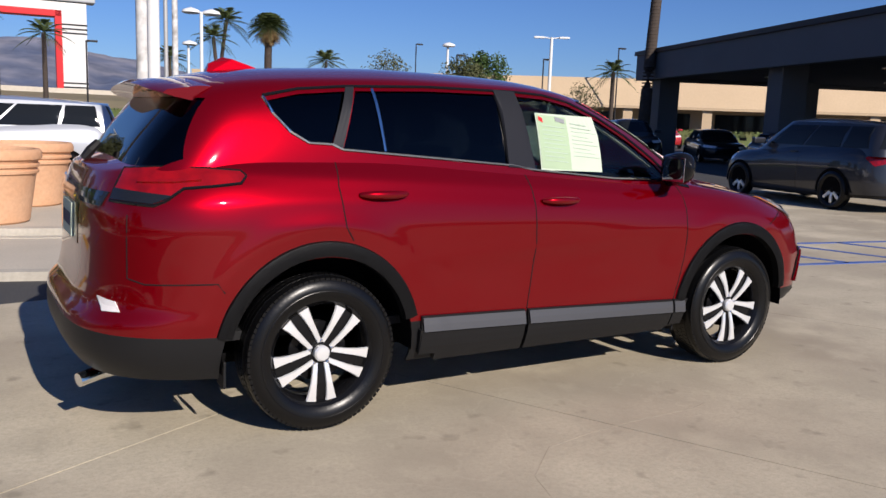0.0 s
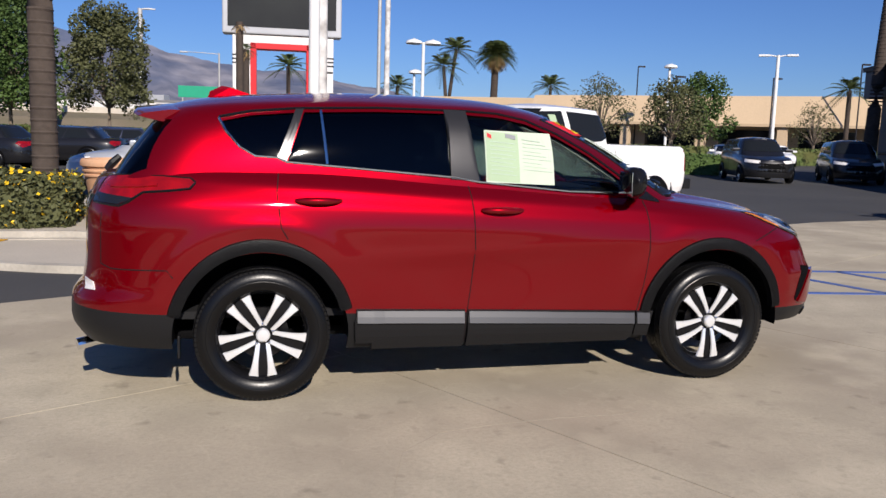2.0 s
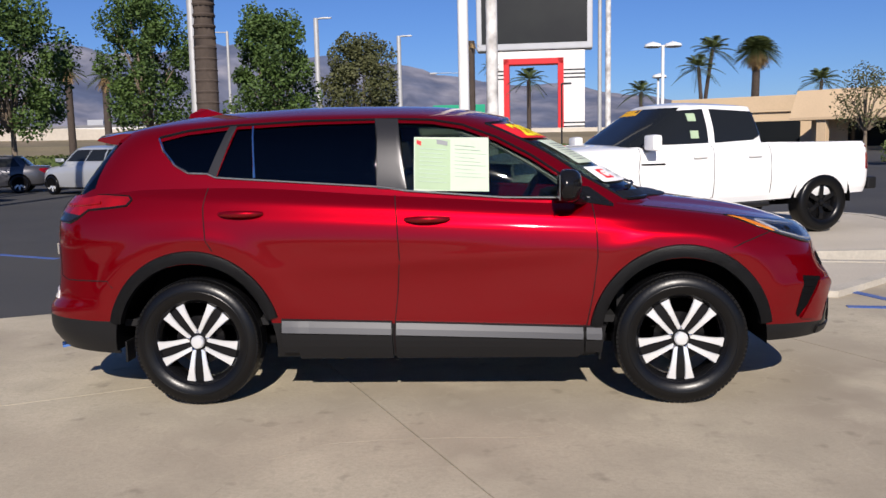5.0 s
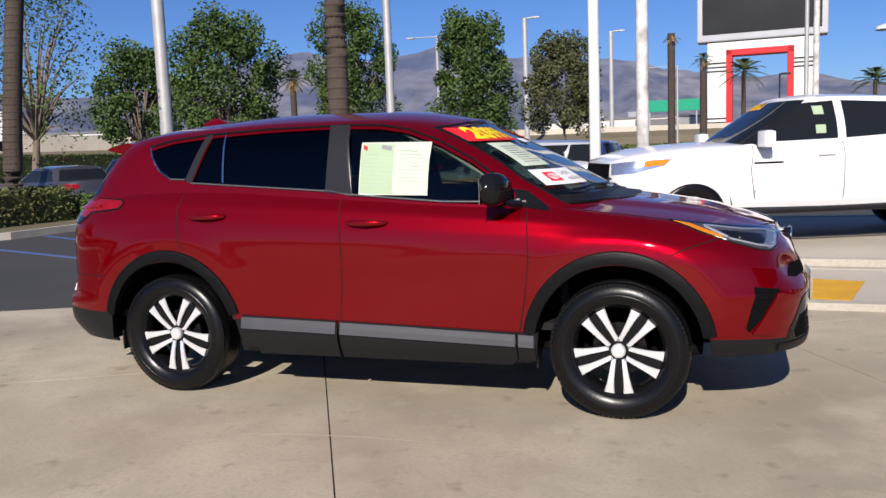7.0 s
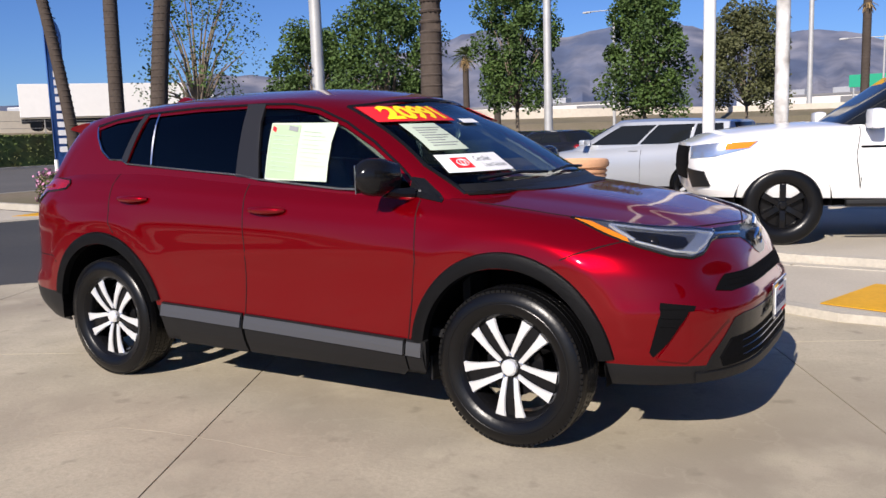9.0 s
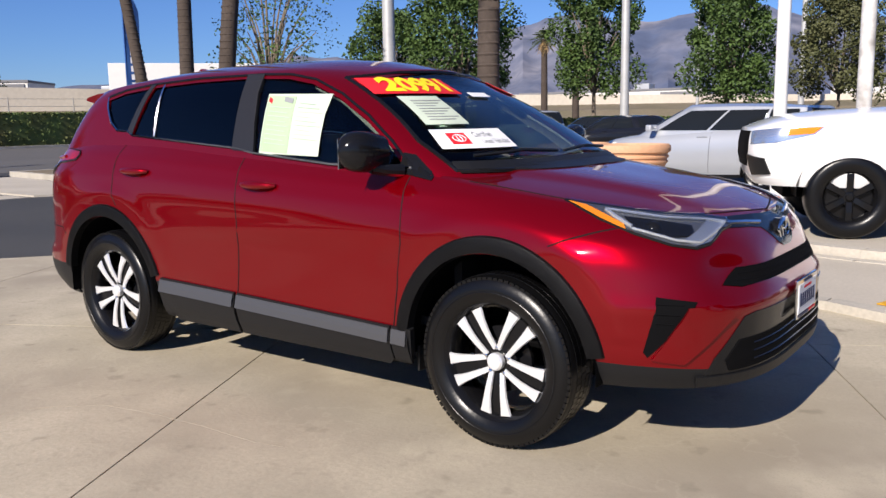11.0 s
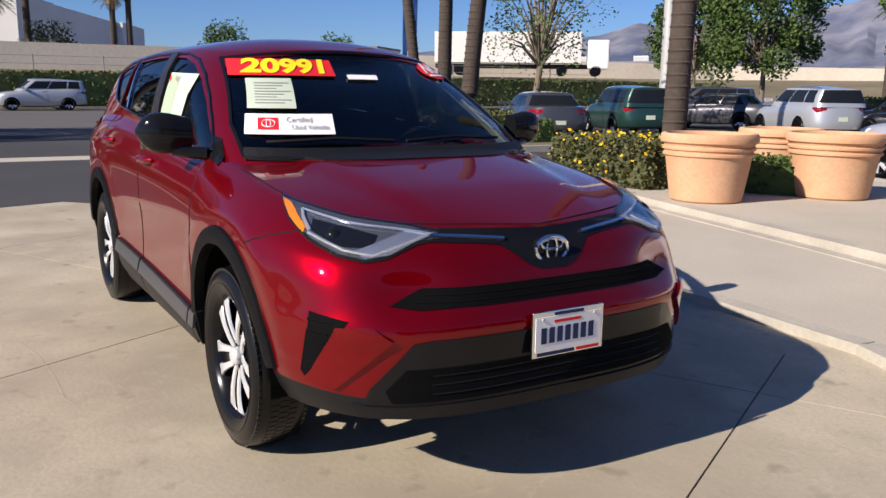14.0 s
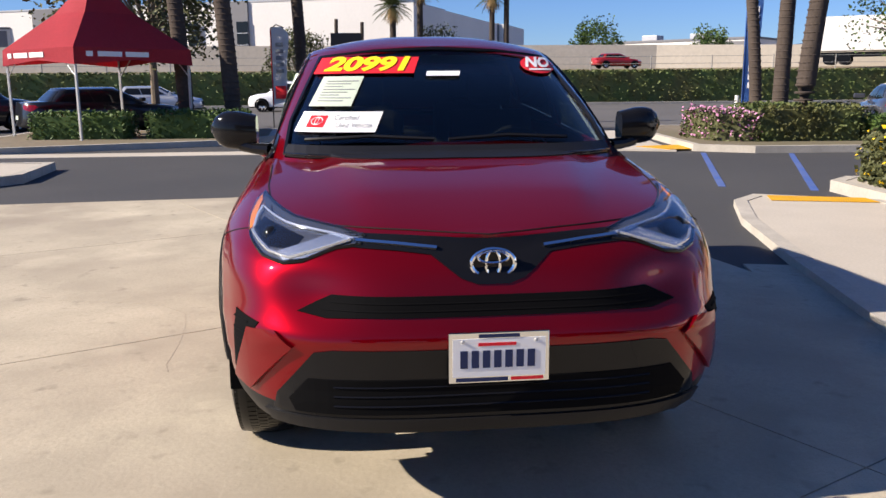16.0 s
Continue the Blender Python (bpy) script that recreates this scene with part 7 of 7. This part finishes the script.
wh = empty("warehouse", pose(-145, -14, 0, 0, 0, -24), "large white tilt-up warehouse with grey panels", "building")
part("wall", box(-30, 0, -60, 22, 0, 15.2), M_WAREHOUSE, wh)
part("wall", box(-60, -0.5, 22, 26, 0, 14.2), M_WAREHOUSE, wh)
for y0, y1 in ((-24, -18), (-9.5, -4.0), (-50, -44)):
    part("grey_panel", box(0, 0.4, y0, y1, 0, 15.4), M_GREYWALL, wh)
for y0 in (-21, -6.2, -47, -16.0):
    w_ = part("window", box(0.4, 0.55, y0, y0 + 2.2, 6.0, 12.0), M_DARKGLASS, wh)
    for zz in (8, 10):
        part("mullion", box(0.55, 0.62, y0, y0 + 2.2, zz, zz + 0.12), M_SIGNGREY, w_)
part("parapet", box(-30, 0.1, -60, 22, 15.2, 15.5), M_SIGNGREY, wh)
far = empty("warehouse", pose(-185, 34, 0, 0, 0, -24), "far white warehouse with dark stripes", "building")
part("wall", box(-20, 0, -22, 0, 0, 14.2), M_WAREHOUSE, far)
for y0 in (-18, -10, -3):
    part("grey_panel", box(0, 0.4, y0, y0 + 1.8, 0, 14.4), M_GREYWALL, far)
for x, y, L_, H_, mat in ((-150, 58, 34, 8.6, M_WAREHOUSE), (-146, 92, 26, 7.4, M_WAREHOUSE), (-120, 110, 40, 6.5, M_WAREHOUSE), (-70, 150, 40, 6.0, M_WAREHOUSE), (-20, 170, 30, 6.0, M_WAREHOUSE), (-165, -95, 60, 12, M_WAREHOUSE)):
    b = empty("industrial_building", pose(x, y, 0, 0, 0, math.degrees(math.atan2(y, x)) - 205), "low white industrial building beyond the freeway", "building")
    part("wall", box(-14, 0, -L_ / 2, L_ / 2, 0, H_), mat, b)
    part("roof_edge", box(-14.1, 0.15, -L_ / 2 - 0.1, L_ / 2 + 0.1, H_, H_ + 0.4), M_GREYWALL, b)
    part("dark_bay", box(0, 0.2, L_ / 2 - 9, L_ / 2 - 0.5, 0, H_ - 0.3), M_GREYWALL, b)
    part("roof_unit", box(-8, -5, -L_ / 6 - 1.6, -L_ / 6 + 1.6, H_ + 0.4, H_ + 1.6, 0.1), M_SIGNGREY, b)
    part("roof_unit", box(-8, -5, L_ / 8 - 1.6, L_ / 8 + 1.6, H_ + 0.4, H_ + 1.6, 0.1), M_SIGNGREY, b)

shops = empty("shopping_centre", pose(50, 62, 0, 0, 0, -42), "long low beige stucco shopping centre with a dark arcade", "building")
part("wall", box(-26, 46, 3, 20, 0, 4.6), M_STUCCO, shops)
par = bmesh.new()
rows = [[par.verts.new((x, y, z)) for y, z in ((-1.2, 3.0), (-1.2, 3.25), (0.6, 5.9), (3, 5.9), (3, 3.0))] for x in (-26.5, 46.5)]
for i in range(5):
    par.faces.new((rows[0][i], rows[0][(i + 1) % 5], rows[1][(i + 1) % 5], rows[1][i]))
par.faces.new(rows[0])
par.faces.new(rows[1][::-1])
bmesh.ops.recalc_face_normals(par, faces=par.faces[:])
part("sloped_parapet", par, M_STUCCO, shops)
for k in range(10):
    x = -24 + k * 7.4
    part("column", box(x, x + 0.9, -0.9, 0, 0, 3.0, 0.03), M_STUCCO, shops)
    part("shop_window", box(x + 1.6, x + 6.6, 2.9, 3.0, 0.4, 2.7), M_DARKGLASS, shops)
shop2 = empty("shopping_centre", pose(36, 88, 0, 0, 0, -30), "second beige stucco shop block in the distance", "building")
part("wall", box(-16, 20, 0, 14, 0, 5.6), M_STUCCO, shop2)
part("parapet", box(-16.3, 20.3, -0.3, 1.0, 4.2, 6.0, 0.05), M_STUCCO, shop2)
for k in range(5):
    part("shop_window", box(-14 + k * 7, -9 + k * 7, -0.1, 0.02, 0.4, 3.2), M_DARKGLASS, shop2)

# canopy with its columns
can = empty("canopy", pose(27.0, 26.9, 0, 0, 0, -111.5), "wide dark grey flat canopy on square columns", "canopy")
part("roof_slab", box(-0.2, 35, 0, 15, 3.8, 4.8), M_CANOPY_UNDER, can)
for x0, x1, y0, y1 in ((-0.5, 35.2, -0.35, 0.0), (-0.5, 35.2, 15.0, 15.35), (-0.5, -0.2, 0.0, 15.0), (35.0, 35.3, 0, 15)):
    part("fascia", box(x0, x1, y0, y1, 3.6, 4.95, 0.02), M_CANOPY, can)
part("roof_edge", box(-0.6, 35.3, -0.45, -0.35, 4.8, 5.0, 0.01), M_DARKSTEEL, can)
for x in (0.3, 11.0, 21.8, 32.5):
    for y in (0.2, 7.5, 14.0):
        part("column", box(x, x + 1.0, y, y + 1.0, 0, 3.82, 0.02), M_CANOPY, can)
for x in (4, 12, 20):
    for y in (4, 10):
        part("ceiling_lamp", box(x, x + 1.2, y, y + 0.3, 3.74, 3.8), M_WHITELENS, can)

# mountains
ridge = curve((-95, 30), (-80, 45), (-66, 85), (-56, 115), (-48.7, 158), (-46, 186), (-41, 180), (-36, 210), (-28.6, 288), (-24, 268), (-17.5, 300), (-14, 272), (-9, 238), (-5.5, 232), (-2.8, 204), (3.8, 166), (6, 158), (9.9, 130), (16, 80), (24, 45), (40, 30))
mb = bmesh.new()
rows = []
for i in range(271):
    a = -95 + 135 * i / 270
    s, c = math.sin(radians(a)), math.cos(radians(a))
    row = []
    for k in range(13):
        f = k / 12
        r = 1900 + 900 * f
        p = Vector((s * r, c * r, 0))
        n = noise.fractal(p * 0.006, 0.9, 2.1, 5) * 0.5
        rug = abs(noise.noise(Vector((a * 0.55, f * 2.0, 3.0))))
        z = ridge(a) * (f ** 0.9) * (1 + 0.16 * n * f) * r / 2500 - rug * 46 * math.sin(math.pi * min(1, f * 1.02)) * ridge(a) / 250
        row.append(mb.verts.new((p.x, p.y, max(z, -3))))
    rows.append(row)
for a, b in zip(rows, rows[1:]):
    for k in range(12):
        mb.faces.new((a[k], b[k], b[k + 1], a[k + 1]))
bmesh.ops.recalc_face_normals(mb, faces=mb.faces[:])
tagged(link("mountain_backdrop", mb, M_MOUNT, smooth=True), "bare mountain range on the horizon, tinted blue for haze", "mountain", kind="structure")

# ---- parked cars ----
parked("hatch", 4.55, 1.76, 1.58, P_SILVER, -2.3, 12.4, 174, "silver hatchback parked behind the planters", wheel_r=0.32)
parked("suv", 4.55, 1.84, 1.68, P_SILVER, -13.2, 22.9, 153, "silver compact SUV parked nose away")
parked("sedan", 4.75, 1.86, 1.4, P_BLACK, -9.0, 22.8, 160, "black low coupe parked in the row")
parked("sedan", 4.75, 1.86, 1.4, P_GREY, -15.9, 13.9, 157, "dark grey sedan parked by the island")
parked("box", 4.15, 1.8, 1.62, P_GREEN, -16.4, 17.9, 158, "dark green boxy hatchback parked in the row")
parked("suv", 5.3, 1.95, 1.75, P_GREY, -27.5, 34.0, 233, "dark grey pickup-sized car parked far off")
parked("sedan", 4.75, 1.86, 1.4, P_BLACK, -7.2, 26.4, 170, "black sedan parked in the row")
parked("sedan", 4.75, 1.86, 1.4, P_NAVY, -6.0, 28.6, 196, "dark blue sedan parked in the row")
parked("sedan", 4.75, 1.86, 1.4, P_BLACK, -3.6, 30.6, 196, "black sedan parked further along the row")
parked("sedan", 4.75, 1.86, 1.4, P_BLACK, -11.6, 26.2, 155, "black sedan parked beside a silver SUV")
parked("sedan", 4.75, 1.86, 1.4, P_GREY, -18.4, 24.4, 202, "dark grey sedan parked in the row")
parked("suv", 4.7, 1.9, 1.72, P_SILVER, -46.2, 3.2, 270, "pale silver SUV parked along the street")
parked("suv", 4.55, 1.84, 1.6, P_WHITE, -40.6, -3.6, 262, "white estate car parked along the street")
parked("sedan", 4.75, 1.86, 1.4, P_BLACK, -21.6, -7.8, 122, "black sedan parked under the red tent")
parked("suv", 4.7, 1.9, 1.72, P_BLACK, -23.0, -12.4, 118, "black SUV parked beside the tent")
parked("sedan", 4.75, 1.86, 1.4, P_SILVER, -39.0, -10.2, 95, "silver sedan standing beyond the tent")
parked("suv", 4.65, 1.87, 1.72, P_SHADED, 12.6, 6.55, 77, "dark grey SUV parked by the canopy, shade in its paint", z=0.0, wheel_r=0.36)
parked("suv", 4.7, 1.9, 1.72, P_BLACK, 18.6, 23.4, 250, "black SUV parked near the canopy")
parked("suv", 4.7, 1.9, 1.72, P_BLACK, 22.6, 23.0, 240, "black SUV parked behind the canopy column")
parked("sedan", 4.75, 1.86, 1.4, P_BLACK, 25.6, 21.0, 235, "black sedan parked under the canopy")
parked("sedan", 4.75, 1.86, 1.4, P_NAVY, 22.0, 14.5, 235, "dark blue sedan parked under the canopy")
parked("sedan", 4.75, 1.86, 1.4, P_WHITE, 25.6, 36.0, 245, "white sedan parked before the shops")
parked("suv", 4.7, 1.9, 1.72, P_WHITE, 30.6, 42.0, 245, "white SUV parked before the shops")
parked("sedan", 4.75, 1.86, 1.4, P_WHITE, 33.4, 42.4, 245, "white sedan parked before the shops")
parked("sedan", 4.75, 1.86, 1.4, P_CARRED, -72.0, 24.0, 95, "red car out on the freeway", z=2.6)
parked("suv", 4.7, 1.9, 1.72, P_CARRED, 38.5, 37.0, 235, "red SUV parked before the shops")

# freight lorry on the freeway
lorry = empty("freight_lorry", pose(-62, 48, 2.7, 0, 0, 52), "white box lorry standing on the far freeway", "truck")
part("trailer", box(-9, 5, -1.3, 1.3, 1.2, 4.1, 0.05), M_WAREHOUSE, lorry)
part("cab", box(5.6, 7.6, -1.2, 1.2, 0.7, 3.4, 0.15), P_WHITE, lorry)
part("windscreen", box(7.58, 7.64, -1.0, 1.0, 2.1, 3.0), M_DARKGLASS, lorry)
part("chassis", box(-9, 7.4, -0.5, 0.5, 0.7, 1.1), M_DARKSTEEL, lorry)
for x in (-7.8, -6.6, 3.2, 6.4):
    for s in (-1, 1):
        part("wheel", lathe([(0.25, s * 0.9), (0.5, s * 0.92), (0.5, s * 1.2), (0.25, s * 1.2)], 16, "y", centre=(x, 0, 0.5)), M_RUBBER, lorry)

bb = empty("billboard", pose(-52.8, -0.6, 0), "small dark billboard on two wooden posts behind the hedge", "sign")
for y, h in ((-0.8, 5.6), (0.9, 5.4)):
    part("post", tube([(0, y, 0), (0.1, y + 0.1, h)], 0.12, 8), M_BARK, bb)
part("board", box(0.1, 0.2, -1.1, 0.9, 3.6, 4.7, 0.02), M_DARKSTEEL, bb)

# ---- tent, flags ----
tent = empty("canopy_tent", pose(-18.4, -6.95, 0, 0, 0, 47.5), "red pop-up tent with thin silver legs", "tent")
tm = bmesh.new()
apex = tm.verts.new((0, 0, 4.2))
signs = ((-1, -1), (1, -1), (1, 1), (-1, 1))
cor = [tm.verts.new((sx * 1.65, sy * 1.65, 2.3)) for sx, sy in signs]
mid = [tm.verts.new((sx * 0.7, sy * 0.7, 3.2)) for sx, sy in signs]
drop = [tm.verts.new((sx * 1.67, sy * 1.67, 1.9)) for sx, sy in signs]
sag = [tm.verts.new(((a[0] + b[0]) * 0.832, (a[1] + b[1]) * 0.832, 2.02)) for a, b in zip(signs, signs[1:] + signs[:1])]
for i in range(4):
    j = (i + 1) % 4
    tm.faces.new((apex, mid[i], mid[j]))
    tm.faces.new((mid[i], cor[i], cor[j], mid[j]))
    tm.faces.new((cor[i], drop[i], sag[i], drop[j], cor[j]))
bmesh.ops.solidify(tm, geom=tm.faces[:], thickness=0.01)
part("roof", tm, M_TENT, tent)
for sx, sy in signs:
    part("leg", tube([(sx * 1.6, sy * 1.6, -0.01), (sx * 1.6, sy * 1.6, 2.3)], 0.03, 8), M_POLE, tent)
    part("inner_leg", tube([(sx * 1.54, sy * 1.6, 0.0), (sx * 1.56, sy * 1.6, 1.9)], 0.02, 8), M_POLE, tent)
    part("brace", tube([(sx * 1.6, sy * 1.6, 1.6), (sx * 0.9, sy * 1.6, 2.2)], 0.016, 6), M_POLE, tent)
for y0, y1 in ((-1.35, -1.18), (-1.05, -0.4), (-0.3, 0.35)):
    part("print_bar", box(1.668, 1.684, y0, y1, 2.09, 2.21), M_PRINTWHITE, tent)
    part("print_bar", box(y0, y1, -1.684, -1.668, 2.09, 2.21), M_PRINTWHITE, tent)


def feather(x, y, h, w, heading, mat, label, edge_mat, bars, bar_mat, red=None):
    f = empty("feather_flag", pose(x, y, 0, 0, 0, heading), label, "flag")
    n = 14
    pole = [(0.02 * math.sin(i / n * 1.5) - 0.0, 0, h * i / n) for i in range(n + 1)]
    part("pole", tube(pole + [(w * 0.35, 0, h + 0.12), (w * 0.75, 0, h + 0.02)], 0.018, 6), M_DARKSTEEL, f)
    bm = bmesh.new()
    rows = []
    for i in range(20):
        u = i / 19
        z = 0.75 + (h - 0.70) * u
        ww = w * (0.7 + 0.3 * u) * (1 - max(0, u - 0.86) ** 2 * 22)
        yy = 0.05 * math.sin(u * 9)
        rows.append([bm.verts.new((0.02 + ww * q, yy * q, z + 0.12 * q * (1 - u))) for q in (0, 0.5, 1)])
    for a, b in zip(rows, rows[1:]):
        for k in range(2):
            bm.faces.new((a[k], a[k + 1], b[k + 1], b[k]))
    bmesh.ops.solidify(bm, geom=bm.faces[:], thickness=0.004)
    part("cloth", bm, mat, f)
    part("edge_tape", tube([(0.02, 0, 0.75), (0.02, 0, h)], 0.022, 6), edge_mat, f)
    for z0, z1 in bars:
        for s in (-1, 1):
            part("print_bar", box(w * 0.3, w * 0.72, s * 0.06 - 0.004, s * 0.06 + 0.004, z0, z1), bar_mat, f)
    if red:
        for s in (-1, 1):
            part("print_block", box(w * 0.22, w * 0.8, s * 0.065 - 0.004, s * 0.065 + 0.004, *red), M_PRINTRED, f)
    return f


feather(-19.4, 11.1, 5.0, 0.5, 70, M_FLAGBLUE, "tall blue feather flag with a white line of print", M_FLAGBLUE, [(1.2 + 0.24 * k, 1.36 + 0.24 * k) for k in range(10)], M_PRINTWHITE)
feather(-22.5, -2.9, 3.1, 0.6, 75, M_FLAGWHITE, "white feather flag with red edge and grey print", M_SIGNRED, [(1.75 + 0.2 * k, 1.87 + 0.2 * k) for k in range(5)], M_PRINTGREY, (0.95, 1.35))
post("marker_post", -18.6, 10.6, 1.0, 0.07, M_WHITEPOLE, "short white marker post at the island")
gs = empty("road_sign", pose(-4.5, 103, 0), "green overhead road sign on two posts", "sign")
part("board", box(-2.5, 4.2, -0.05, 0.05, 5.0, 6.4, 0.02), M_GREENSIGN, gs)
for x in (-2, 3.6):
    part("post", tube([(x, 0.1, 0), (x, 0.1, 6.4)], 0.1, 8), M_POLE, gs)
